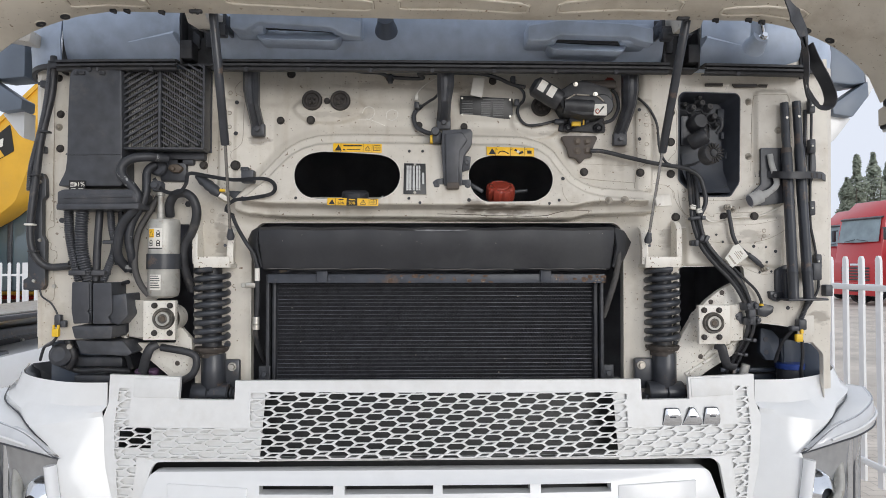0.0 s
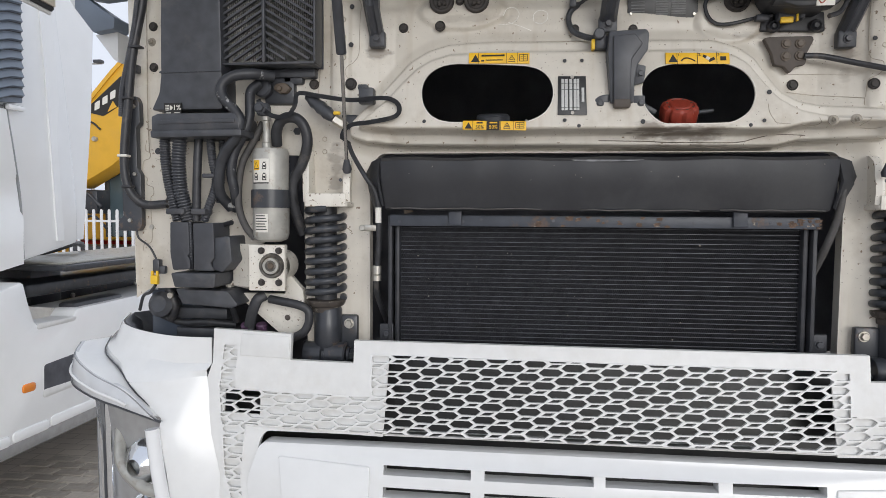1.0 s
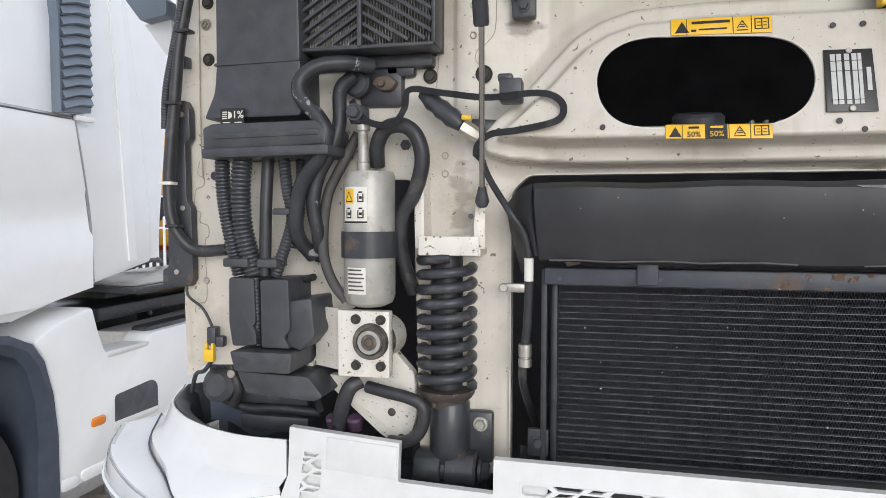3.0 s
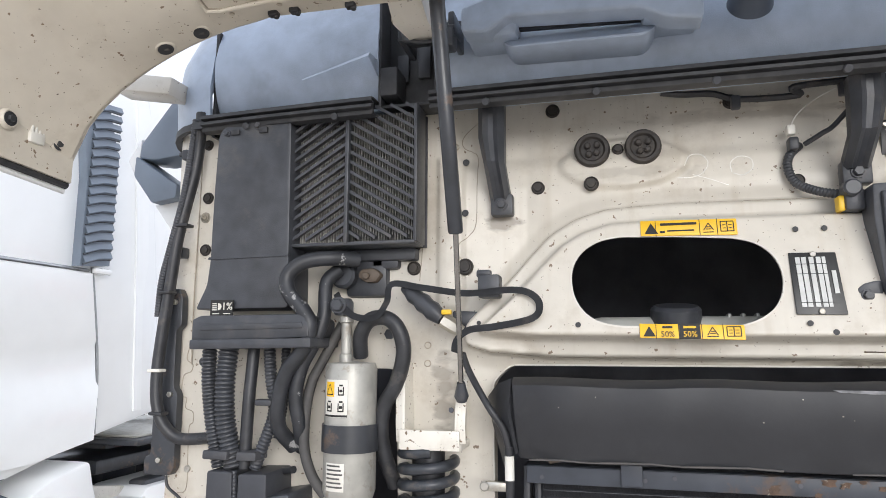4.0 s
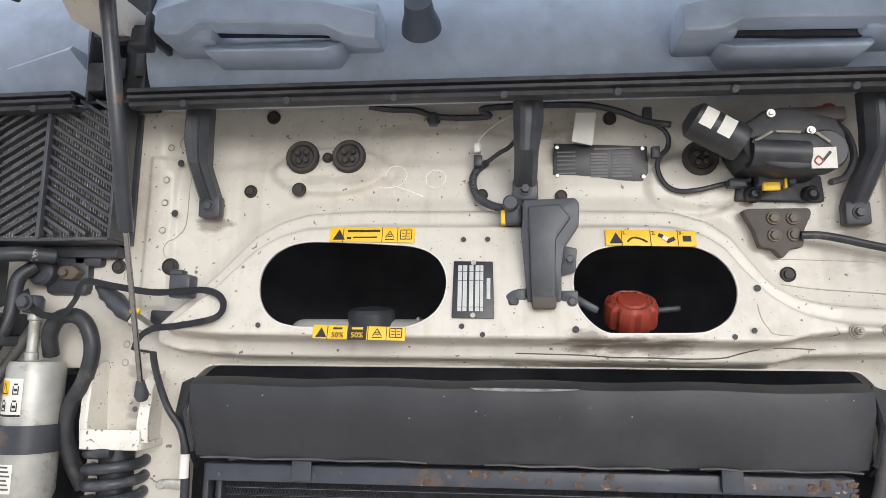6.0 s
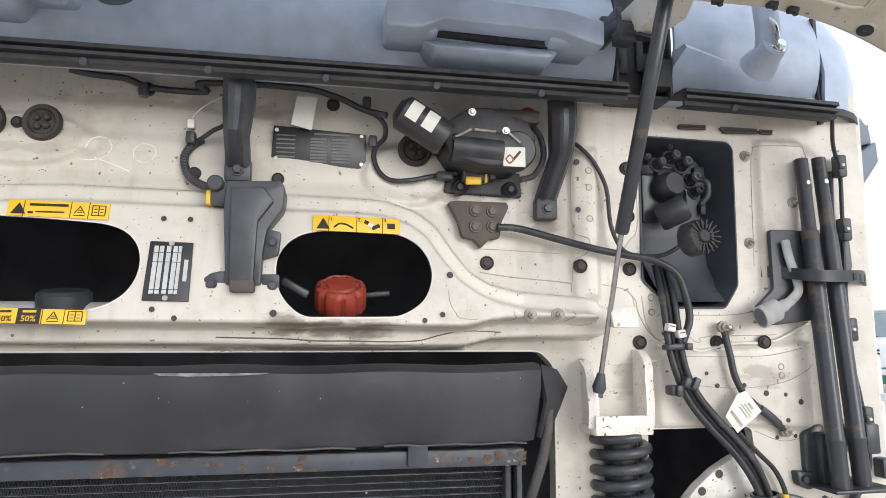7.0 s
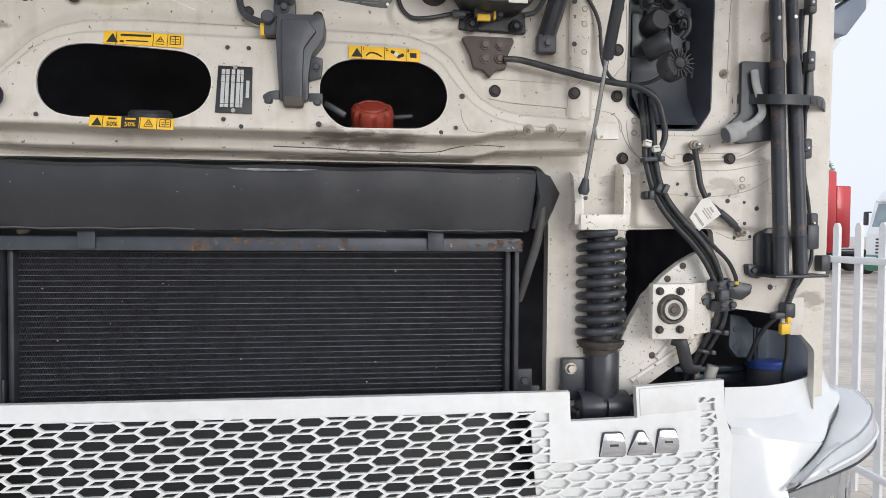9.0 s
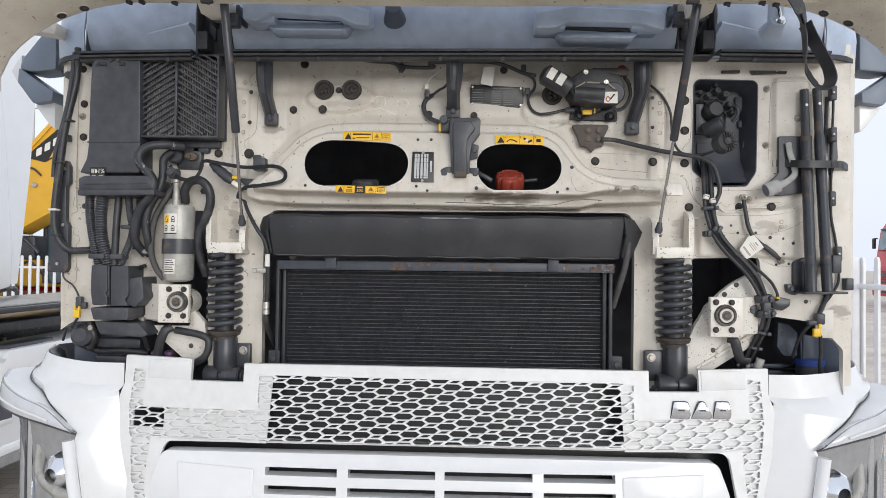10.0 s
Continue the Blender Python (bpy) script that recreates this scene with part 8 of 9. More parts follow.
part("webbing", webbing([(0.506, 1.036, 3.262), (0.503, 1.038, 3.095), (0.491, 1.000, 2.355), (0.516, 1.020, 2.190), (0.542, 1.040, 2.154), (0.569, 1.060, 2.132), (0.593, 1.080, 2.112), (0.605, 1.090, 2.089)], [0.010, 0.010, 0.010, 0.009, 0.009, 0.0125, 0.012, 0.009]), RUBBER, web)
part("webbing", webbing([(0.599, 1.085, 2.104), (0.613, 1.100, 2.073), (0.614, 1.100, 2.044), (0.618, 1.100, 2.014), (0.633, 1.100, 1.993), (0.650, 1.105, 1.992), (0.659, 1.110, 2.005), (0.655, 1.110, 2.024), (0.645, 1.110, 2.045), (0.624, 1.100, 2.069), (0.607, 1.090, 2.090)], [0.004, 0.002, 0.003, 0.009, 0.009, 0.005, 0.004, 0.003, 0.003, 0.004, 0.005]), RUBBER, web)

# ---- seating of the parts on the swept flank and in depth ----
for ob, amount in ((bulkhead, 1.0), (hb, 1.0), (har, 1.0), (cond, 0.5), (conn, 0.5), (wirel, 1.0), (sens, 0.9), (lowl, 0.5), (rec, 1.1), (hol, 0.8), (st, 0.8), (oc2, 0.9), (ylr, 0.8), (lead2, 0.9)):
    swept(ob, amount)
wall_base = base_of(panel_ob)
for v in panel_ob.data.vertices:
    p = v.co + wall_base
    WALL_AT[(round(p.x / 0.005), round(p.z / 0.005))] = p.y
for ob in [o for o in scene.objects if o.parent is None]:
    kind_name = ob.name.split(".")[0]
    if kind_name in ("coolant_hose", "breather_hose"):
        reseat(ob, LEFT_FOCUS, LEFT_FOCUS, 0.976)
    elif kind_name == "jack_bar":
        swept(ob, 0.8)
    elif kind_name in ("battery_cable", "vacuum_line"):
        swept(ob, 0.9)
        before_wall(ob, 14)
    elif kind_name == "air_hose":
        before_wall(ob, 14)
    elif kind_name == "pressure_line":
        base_moved(ob, lambda p: Vector((p.x, min(p.y, band_y(p.z) - 0.012) if p.z > 1.86 else p.y, p.z)))
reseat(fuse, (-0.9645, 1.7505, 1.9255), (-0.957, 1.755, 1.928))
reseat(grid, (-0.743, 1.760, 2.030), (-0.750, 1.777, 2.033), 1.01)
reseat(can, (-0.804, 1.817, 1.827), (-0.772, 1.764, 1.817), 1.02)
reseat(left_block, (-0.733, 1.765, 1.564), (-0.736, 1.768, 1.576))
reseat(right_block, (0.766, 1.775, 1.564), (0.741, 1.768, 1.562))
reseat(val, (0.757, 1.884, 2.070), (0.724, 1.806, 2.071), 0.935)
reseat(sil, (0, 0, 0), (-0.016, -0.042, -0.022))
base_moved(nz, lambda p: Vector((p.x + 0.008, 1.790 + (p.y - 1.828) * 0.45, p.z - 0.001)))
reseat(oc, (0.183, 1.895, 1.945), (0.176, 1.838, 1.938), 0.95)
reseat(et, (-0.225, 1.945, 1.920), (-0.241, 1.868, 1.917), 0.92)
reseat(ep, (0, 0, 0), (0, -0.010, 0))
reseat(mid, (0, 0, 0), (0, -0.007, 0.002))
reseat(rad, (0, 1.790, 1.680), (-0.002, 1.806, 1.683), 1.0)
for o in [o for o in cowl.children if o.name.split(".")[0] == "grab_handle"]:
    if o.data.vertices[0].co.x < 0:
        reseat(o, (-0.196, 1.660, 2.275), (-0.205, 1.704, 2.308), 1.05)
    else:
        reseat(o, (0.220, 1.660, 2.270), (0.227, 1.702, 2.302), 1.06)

# ---- grille and bumper ----
def grille_y(x, z):
    return 1.737 - 0.15 * (1.41 - z) + 0.05 * (abs(x) / 0.9) ** 3


def bend(bm, offset=0.0):
    for v in bm.verts:
        v.co.y += grille_y(v.co.x, v.co.z) + offset
    return bm


def clip(poly, quad):
    """The part of a polygon inside a convex outline that runs clockwise seen from the front."""
    out = list(poly)
    n = len(quad)
    for i in range(n):
        (ax, az), (bx, bz) = quad[i], quad[(i + 1) % n]
        src, out = out, []
        for j in range(len(src)):
            p, q = src[j], src[(j + 1) % len(src)]
            dp = (bx - ax) * (p[1] - az) - (bz - az) * (p[0] - ax)
            dq = (bx - ax) * (q[1] - az) - (bz - az) * (q[0] - ax)
            if dp <= 0:
                out.append(p)
            if dp * dq < 0:
                t = dp / (dp - dq)
                out.append((p[0] + (q[0] - p[0]) * t, p[1] + (q[1] - p[1]) * t))
        if len(out) < 3:
            return []
    clean = []
    for p in out:
        if not clean or math.hypot(p[0] - clean[-1][0], p[1] - clean[-1][1]) > 0.0012:
            clean.append(p)
    if len(clean) > 2 and math.hypot(clean[0][0] - clean[-1][0], clean[0][1] - clean[-1][1]) < 0.0012:
        clean.pop()
    return clean


def area(p):
    return abs(sum(p[i][0] * p[(i + 1) % len(p)][1] - p[(i + 1) % len(p)][0] * p[i][1] for i in range(len(p)))) / 2


grille_outline = [(-0.880, 1.427), (-0.685, 1.423), (-0.685, 1.366), (-0.537, 1.366), (-0.537, 1.415), (-0.001, 1.416), (0.536, 1.414), (0.536, 1.361), (0.668, 1.361), (0.668, 1.417), (0.858, 1.421), (0.855, 1.355), (0.870, 1.311), (0.853, 1.192), (0.826, 1.107), (0.781, 0.991), (0.766, 0.917), (-0.788, 0.914), (-0.799, 0.988), (-0.844, 1.104), (-0.872, 1.189), (-0.893, 1.308), (-0.878, 1.352)]
intake_cut = rounded([(-0.749, 1.190), (-0.734, 1.209), (0.722, 1.209), (0.740, 1.193), (0.754, 1.094), (0.744, 0.970), (-0.762, 0.967), (-0.769, 1.091)], 0.012, 4)
mesh_area = [(-0.854, 1.395), (-0.814, 1.395), (-0.813, 1.297), (-0.498, 1.298), (-0.499, 1.388), (0.001, 1.386), (0.500, 1.385), (0.500, 1.295), (0.796, 1.295), (0.796, 1.395), (0.837, 1.395), (0.843, 1.296), (0.834, 1.216), (0.812, 1.097), (0.788, 1.023), (0.758, 1.023), (0.778, 1.106), (0.772, 1.215), (-0.785, 1.216), (-0.790, 1.103), (-0.776, 1.020), (-0.806, 1.020), (-0.833, 1.094), (-0.851, 1.216), (-0.862, 1.297)]
mesh_quads = [[(-0.496, 1.387), (0.497, 1.382), (0.494, 1.221), (-0.492, 1.219)], [(-0.858, 1.294), (-0.495, 1.295), (-0.492, 1.219), (-0.850, 1.219)], [(-0.851, 1.392), (-0.817, 1.392), (-0.816, 1.294), (-0.859, 1.294)], [(-0.847, 1.219), (-0.788, 1.219), (-0.793, 1.103), (-0.833, 1.103)], [(-0.832, 1.103), (-0.793, 1.103), (-0.781, 1.023), (-0.803, 1.023)], [(0.497, 1.292), (0.840, 1.293), (0.831, 1.218), (0.494, 1.218)], [(0.799, 1.392), (0.835, 1.392), (0.839, 1.294), (0.799, 1.294)], [(0.775, 1.218), (0.830, 1.218), (0.810, 1.106), (0.781, 1.106)], [(0.781, 1.106), (0.809, 1.106), (0.785, 1.026), (0.761, 1.026)]]
ORIGIN, ALONG, DOWN = (-0.395, 1.3705), (0.0326, -0.0171), (-0.0151, -0.0276)
hexa = [(-0.0262, -0.001), (-0.0155, 0.0079), (0.0160, 0.0079), (0.0262, 0.001), (0.0155, -0.0079), (-0.0160, -0.0079)]
small = [(-0.0160, -0.0036), (-0.0050, 0.0031), (0.0160, 0.0036), (0.0050, -0.0031)]


def inside_area(x, z):
    hit = False
    n = len(mesh_area)
    for i in range(n):
        (ax, az), (bx, bz) = mesh_area[i], mesh_area[(i + 1) % n]
        if (az > z) != (bz > z) and x < (bx - ax) * (z - az) / (bz - az) + ax:
            hit = not hit
    return hit


def honeycomb():
    slots = []
    for j in range(-40, 40):
        for i in range(-50, 50):
            cx, cz = ORIGIN[0] + i * ALONG[0] + j * DOWN[0], ORIGIN[1] + i * ALONG[1] + j * DOWN[1]
            if abs(cx) > 0.95 or not 1.0 < cz < 1.45:
                continue
            for f, shape in ((0.0, hexa), (0.5, small)):
                poly = [(cx + f * DOWN[0] + px, cz + f * DOWN[1] + pz) for px, pz in shape]
                if all(inside_area(x + sx, z + sz) for x, z in poly for sx, sz in ((0.003, 0), (-0.003, 0), (0, 0.0025), (0, -0.0025))):
                    slots.append(poly)
                    continue
                for q in mesh_quads:
                    c = clip(poly, q)
                    if len(c) >= 3 and area(c) > 1.6e-5:
                        ax, az = sum(p[0] for p in c) / len(c), sum(p[1] for p in c) / len(c)
                        slots.append([(ax + (x - ax) * 0.93, az + (z - az) * 0.93) for x, z in c])
    return slots


gr = thing("front_grille", "white plastic honeycomb grille panel of a truck bumper", "grille", (0, 1.74, 1.0))
part("panel", bend(plate(grille_outline, 0.0, 0.014, [intake_cut, mesh_area])), WHITE_PLASTIC, gr, smooth=25)
part("honeycomb_mesh", bend(plate(mesh_area, 0.0, 0.006, honeycomb())), WHITE_PLASTIC, gr, "honeycomb mesh with slanted slots", smooth=25)
vent = [(-0.846, 1.290), (-0.757, 1.290), (-0.756, 1.239), (-0.846, 1.239)]
part("backing", bend(plate([(-0.864, 1.399), (-0.689, 1.400), (-0.689, 1.352), (-0.528, 1.353), (-0.528, 1.400), (-0.457, 1.400), (-0.467, 1.210), (-0.773, 1.210), (-0.761, 1.013), (-0.862, 1.013)], 0.0090, 0.014, [vent])), WHITE_PLASTIC, gr)
part("backing", bend(plate([(0.461, 1.393), (0.527, 1.393), (0.527, 1.348), (0.672, 1.349), (0.673, 1.393), (0.848, 1.393), (0.847, 1.016), (0.749, 1.015), (0.764, 1.209), (0.470, 1.209)], 0.0090, 0.014)), WHITE_PLASTIC, gr)
for o in ([(-0.809, 1.419), (-0.688, 1.418), (-0.688, 1.369), (-0.809, 1.370)], [(0.674, 1.414), (0.794, 1.416), (0.794, 1.369), (0.674, 1.365)]):
    part("pad", bend(plate(rounded(o, 0.003), -0.0022, 0.004, bev=0.0015)), WHITE_PLASTIC, gr)
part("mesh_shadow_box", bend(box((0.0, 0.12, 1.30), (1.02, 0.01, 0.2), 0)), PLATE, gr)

emb = thing("chrome_emblem", "chrome slanted emblem shapes on the white grille", "emblem", (0.676, 1.770, 1.306))
ez = 1.3170
for x0, w, lean in ((0.590, 0.050, 0.004), (0.645, 0.052, 0.016), (0.702, 0.046, 0.004)):
    o = [(x0, ez - 0.0215), (x0 + w * 0.92, ez - 0.0215), (x0 + w, ez - 0.011), (x0 + w - lean, ez + 0.012), (x0 + w * 0.90 - lean, ez + 0.0215), (x0 + 0.004 + lean, ez + 0.0215)]
    y = grille_y(x0, ez) - 0.004
    bm = plate(rounded(o, 0.004), y, y + 0.006, bev=0.001)
    bmesh.ops.bisect_plane(bm, geom=list(bm.verts) + list(bm.edges) + list(bm.faces), plane_co=(0, 0, ez), plane_no=(0, 0, 1))
    for v in bm.verts:
        v.co.y -= 0.004 * (1 - abs(v.co.z - ez) / 0.022)
    block = part("shape", bm, CHROME, emb)
    part("dark_edge", plate(rounded([(x - 0.0016 if x < x0 + w / 2 else x + 0.0016, z - 0.0016 if z < ez else z + 0.0016) for x, z in o], 0.004), y + 0.003, y + 0.0065), PLASTIC, block)
    part("inlay", plate(rounded([(x0 + w * 0.34, ez - 0.0012), (x0 + w * 0.68, ez - 0.0012), (x0 + w * 0.66, ez + 0.0030), (x0 + w * 0.36, ez + 0.0030)], 0.0008, 2), y - 0.0055, y - 0.003), PLASTIC, block)

# lower intake
li = thing("lower_intake", "white lower intake frame with dark slots between bars", "grille", (0, 1.70, 0.85))
zt = 1.187
holes = []
for r in range(5):
    z1 = 1.157 - r * 0.0455
    for a, b in ((-0.460, -0.272), (-0.243, -0.018), (0.006, 0.230), (0.258, 0.440)):
        holes.append([(a, z1), (b, z1), (b, z1 - 0.0205), (a, z1 - 0.0205)])
part("frame", bend(plate(rounded([(-0.745, zt), (0.705, zt), (0.735, 1.10), (0.72, 0.93), (-0.74, 0.93), (-0.775, 1.10)], 0.02), -0.008, 0.03, holes, bev=0.003)), WHITE, li, smooth=25)
for s, xo in ((-1, -0.02), (1, -0.012)):
    part("side_recess", bend(plate(rounded([(xo + s * 0.47, 1.152), (xo + s * 0.68, 1.160), (xo + s * 0.655, 0.95), (xo + s * 0.47, 0.95)], 0.006), -0.012, 0.0, bev=0.003)), WHITE, li)
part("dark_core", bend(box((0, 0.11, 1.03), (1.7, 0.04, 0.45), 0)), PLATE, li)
bp = thing("lower_bumper", "white lower bumper beam", "bumper", (0, 1.75, 0.35))
part("beam", bevel(join(box((0, 1.78, 0.68), (2.0, 0.16, 0.5), 0.03)), 0), WHITE, bp)
part("skirt", box((0, 1.80, 0.38), (1.9, 0.14, 0.12), 0.02), PLASTIC, bp)

# bumper corners with lamps
def hull(rows, d):
    """A skin with thickness, closed all round, from rows of points and an inward shift."""
    inner = [[Vector(p) + Vector(d) for p in row] for row in reversed(rows)]
    bm = loft([[Vector(p) for p in row] for row in rows] + inner + [[Vector(p) for p in rows[0]]])
    bmesh.ops.remove_doubles(bm, verts=bm.verts, dist=1e-6)
    return bm


rim_pts = [(0.874, 1.785, 1.405), (0.945, 1.788, 1.405), (0.995, 1.797, 1.406), (1.05, 1.815, 1.409), (1.11, 1.847, 1.413), (1.168, 1.90, 1.419), (1.209, 2.0, 1.425)]
mid_pts = [(0.873, 1.783, 1.345), (0.95, 1.783, 1.343), (1.002, 1.788, 1.346), (1.06, 1.803, 1.352), (1.125, 1.832, 1.36), (1.18, 1.89, 1.375), (1.215, 2.0, 1.39)]
low_pts = [(0.880, 1.774, 1.318), (0.945, 1.754, 1.312), (1.0, 1.746, 1.306), (1.06, 1.756, 1.300), (1.11, 1.798, 1.323), (1.193, 1.872, 1.347), (1.258, 2.0, 1.361)]
for s in (-1, 1):
    m = lambda pts: [(s * x - 0.012, y, z) for x, y, z in pts]
    c = thing("bumper_corner", "white rounded bumper corner panel with a black inner lip", "bumper", (s * 1.0, 1.8, 0.5), "bumper corners")
    sm = lambda pts: spline([Vector(p) for p in pts], 5)
    mr = lambda pts: [((s * x - 0.012 if s < 0 or x < 1.1 else x - 0.012 - (x - 1.1) * 0.12), y, z) for x, y, z in pts]
    rows = [sm(m(rim_pts)), sm(m([tuple(0.5 * (a + b) for a, b in zip(p, q)) for p, q in zip(rim_pts, mid_pts)])), sm(m(mid_pts)), sm(m([(0.5 * (p[0] + q[0]) + 0.004, 0.5 * (p[1] + q[1]) - 0.008, 0.5 * (p[2] + q[2])) for p, q in zip(mid_pts, low_pts)])), sm(mr(low_pts))]
    part("corner_skin", thicken(loft(rows), 0.004), WHITE, c)
    low = [m(low_pts[:4]), m([(0.870, 1.767, 1.265), (0.93, 1.744, 1.265), (0.985, 1.734, 1.264), (1.018, 1.742, 1.266)]), m([(0.858, 1.765, 1.225), (0.915, 1.739, 1.225), (0.95, 1.731, 1.225), (0.968, 1.731, 1.226)]), m([(0.850, 1.764, 1.20), (0.905, 1.737, 1.20), (0.945, 1.721, 1.203), (0.966, 1.715, 1.205)]), m([(0.820, 1.752, 1.10), (0.89, 1.725, 1.10), (0.925, 1.715, 1.10), (0.946, 1.712, 1.10)]), m([(0.772, 1.744, 0.98), (0.86, 1.718, 0.98), (0.90, 1.711, 0.98), (0.925, 1.71, 0.98)]), m([(0.765, 1.754, 0.5), (0.86, 1.73, 0.5), (0.93, 1.735, 0.5), (0.98, 1.76, 0.5)])]
    part("corner_apron", thicken(loft(low), 0.004), WHITE, c)
    part("inner_lip", thicken(loft([sm(m([(x - 0.006, y + 0.006, z - 0.002) for x, y, z in rim_pts])), sm(m([(x - 0.02, y + 0.03, z - 0.02) for x, y, z in rim_pts])), sm(m([(x - 0.03, y + 0.05, z - 0.12) for x, y, z in rim_pts]))]), 0.003), PLASTIC, c, "black inner lip")
    part("end_fin", thicken(loft([m([(1.197, 2.0, 1.425), (1.15, 2.02, 1.43)]), m([(1.20, 2.0, 1.33), (1.13, 2.05, 1.35)])]), 0.004), PLASTIC, c)
    lp = thing("indicator_lamp", "clear-lensed indicator lamp wrapped round the bumper corner", "lamp", (s * 1.15, 1.85, 1.22), "indicator lamps")
    ml = lambda pts: [((s * x - 0.012 if s < 0 or x < 1.1 else x - 0.012 - (x - 1.1) * 0.12), y, z) for x, y, z in pts]
    Uc = [(0.972, 1.735, 1.232), (1.045, 1.748, 1.284), (1.11, 1.797, 1.320), (1.195, 1.872, 1.344), (1.262, 2.0, 1.358)]
    Mc = [(0.984, 1.710, 1.242), (1.055, 1.730, 1.289), (1.155, 1.765, 1.317), (1.242, 1.825, 1.345), (1.292, 1.92, 1.360)]
    Lc = [(0.958, 1.705, 1.227), (1.06, 1.722, 1.249), (1.160, 1.76, 1.262), (1.255, 1.825, 1.278), (1.305, 1.93, 1.298)]
    mixed = lambda a, b, f, o=0.0: [(p[0] + (q[0] - p[0]) * f + o * 0.6, p[1] + (q[1] - p[1]) * f - o * 0.8, p[2] + (q[2] - p[2]) * f) for p, q in zip(a, b)]
    part("shell", hull([sm(ml(Uc)), sm(ml(mixed(Uc, Mc, 0.5, 0.006))), sm(ml(mixed(Uc, Mc, 0.85, 0.006))), sm(ml(Mc))], (-s * 0.003, 0.006, -0.004)), WHITE, lp)
    part("lens", hull([sm(ml(Mc)), sm(ml(mixed(Mc, Lc, 0.15, 0.005))), sm(ml(mixed(Mc, Lc, 0.7, 0.005))), sm(ml(Lc))], (-s * 0.004, 0.006, 0.0)), LENS, lp, "clear glossy lens")
    part("lens_frame", sweep(sm(ml(mixed(Mc, Lc, 0.05, 0.003))), 0.0016, 6), LAMPGREY, lp)
    part("back_cap", hull([ml([Uc[-1], Mc[-1]]), ml([(1.255, 2.0, 1.29), Lc[-1]])], (-s * 0.004, 0.0, 0.0)), WHITE, lp)
    part("bright_strip", sweep(sm(ml(mixed(Mc, Lc, 0.62, 0.007)))[4:19], 0.0035, 8), WHITE, lp)
    part("seam", sweep(sm(ml([(x, y - 0.003, z + 0.001) for x, y, z in Uc])), 0.0017, 6), PLASTIC, lp)
    part("lower_edge", sweep(sm(ml(Lc)), 0.003, 6), PLASTIC, lp)
    hl = thing("headlamp", "headlamp with chrome bowls behind a clear lens in the bumper", "lamp", (s * 1.1, 1.85, 0.9), "headlamps")
    part("housing", thicken(loft([sm(m([(x * 0.985, y + 0.05, z - 0.01) for x, y, z in Lc])), sm(m([(x * 0.975, y + 0.06, z - 0.15) for x, y, z in Lc])), sm(m([(x * 0.96, y + 0.06, z - 0.35) for x, y, z in Lc]))]), 0.004), LAMPGREY, hl)
    part("daylight_strip", sweep([Vector(p) for p in m([(0.975, 1.700, 1.212), (0.962, 1.698, 1.12), (0.944, 1.697, 1.02), (0.928, 1.70, 0.92)])], 0.0155, 12), LAMPWHITE, hl, "white light strip, unlit")
    part("bowl", lathe([(0.02, 0.05), (0.05, 0.03), (0.062, 0.0), (0.065, -0.004)], m([(1.03, 1.785, 1.105)])[0], (s * 0.3, -1, 0), 28), CHROME, hl)
    part("bowl", lathe([(0.02, 0.05), (0.045, 0.03), (0.055, 0.0), (0.058, -0.004)], m([(1.03, 1.785, 0.98)])[0], (s * 0.3, -1, 0), 28), CHROME, hl)
    part("divider", sweep(sm(m([(0.97, 1.715, 1.06), (1.03, 1.74, 1.065), (1.10, 1.78, 1.10), (1.13, 1.83, 1.17)])), 0.014, 10), ALU, hl)
    for x, y, r, pm in ((1.165, 1.835, 0.011, CHROME), (1.19, 1.86, 0.010, PLASTIC), (1.225, 1.90, 0.016, LAMPGREY)):
        part("post", sweep([Vector(p) for p in m([(x, y, 1.235), (x - 0.004, y, 0.9)])], r, 10), pm, hl)
    part("chrome_trim", sweep([Vector(p) for p in m([(1.215, 1.88, 1.235), (1.208, 1.88, 0.9)])], 0.007, 8), CHROME, hl)
    part("side_skirt", thicken(loft([m([(1.225, 1.93, 1.23), (1.235, 2.2, 1.23)]), m([(1.22, 1.93, 0.55), (1.23, 2.2, 0.55)])]), 0.01), DEFLECTOR, hl)

# ---- yard: fences ----
def picket(at, h, along):
    w, d = 0.055, 0.02
    bm = plate(rounded([(-w / 2, 0.06), (w / 2, 0.06), (w / 2, h - 0.03), (w * 0.22, h), (-w * 0.22, h), (-w / 2, h - 0.03)], 0.008, 2), -d / 2, d / 2)
    return bm


def fence(name, p0, p1, gap, label, h=1.78):
    a, b = Vector((*p0, 0)), Vector((*p1, 0))
    d = (b - a)
    L = d.length
    t = thing(name, label, "fence", tuple((a + b) / 2))
    ang = math.atan2(d.y, d.x)
    me = finish(picket((0, 0, 0), h, ang), "picket", FENCE)
    for k in range(int(L / gap) + 1):
        ob = new("picket", me)
        ob.parent = t
        ob.matrix_local = Matrix.Translation(a + d * (k * gap / L) - Vector(t.location)) @ Matrix.Rotation(ang, 4, "Z")
    nrm = Vector((-d.y, d.x, 0)).normalized() * 0.022
    for z in (h * 0.865, 0.22):
        c = (a + b) / 2 + nrm + Vector((0, 0, z))
        bm = box((0, 0, 0), (L, 0.03, 0.045), 0.006)
        bmesh.ops.transform(bm, matrix=Matrix.Translation(c) @ Matrix.Rotation(ang, 4, "Z"), verts=bm.verts)
        part("rail", bm, FENCE, t)
    for f in (0.0, 0.34, 0.67, 1.0):
        c = a.lerp(b, f) + nrm * 2.4 + Vector((0, 0, h / 2))
        part("post", box(tuple(c), (0.07, 0.07, h), 0.008), FENCE, t)


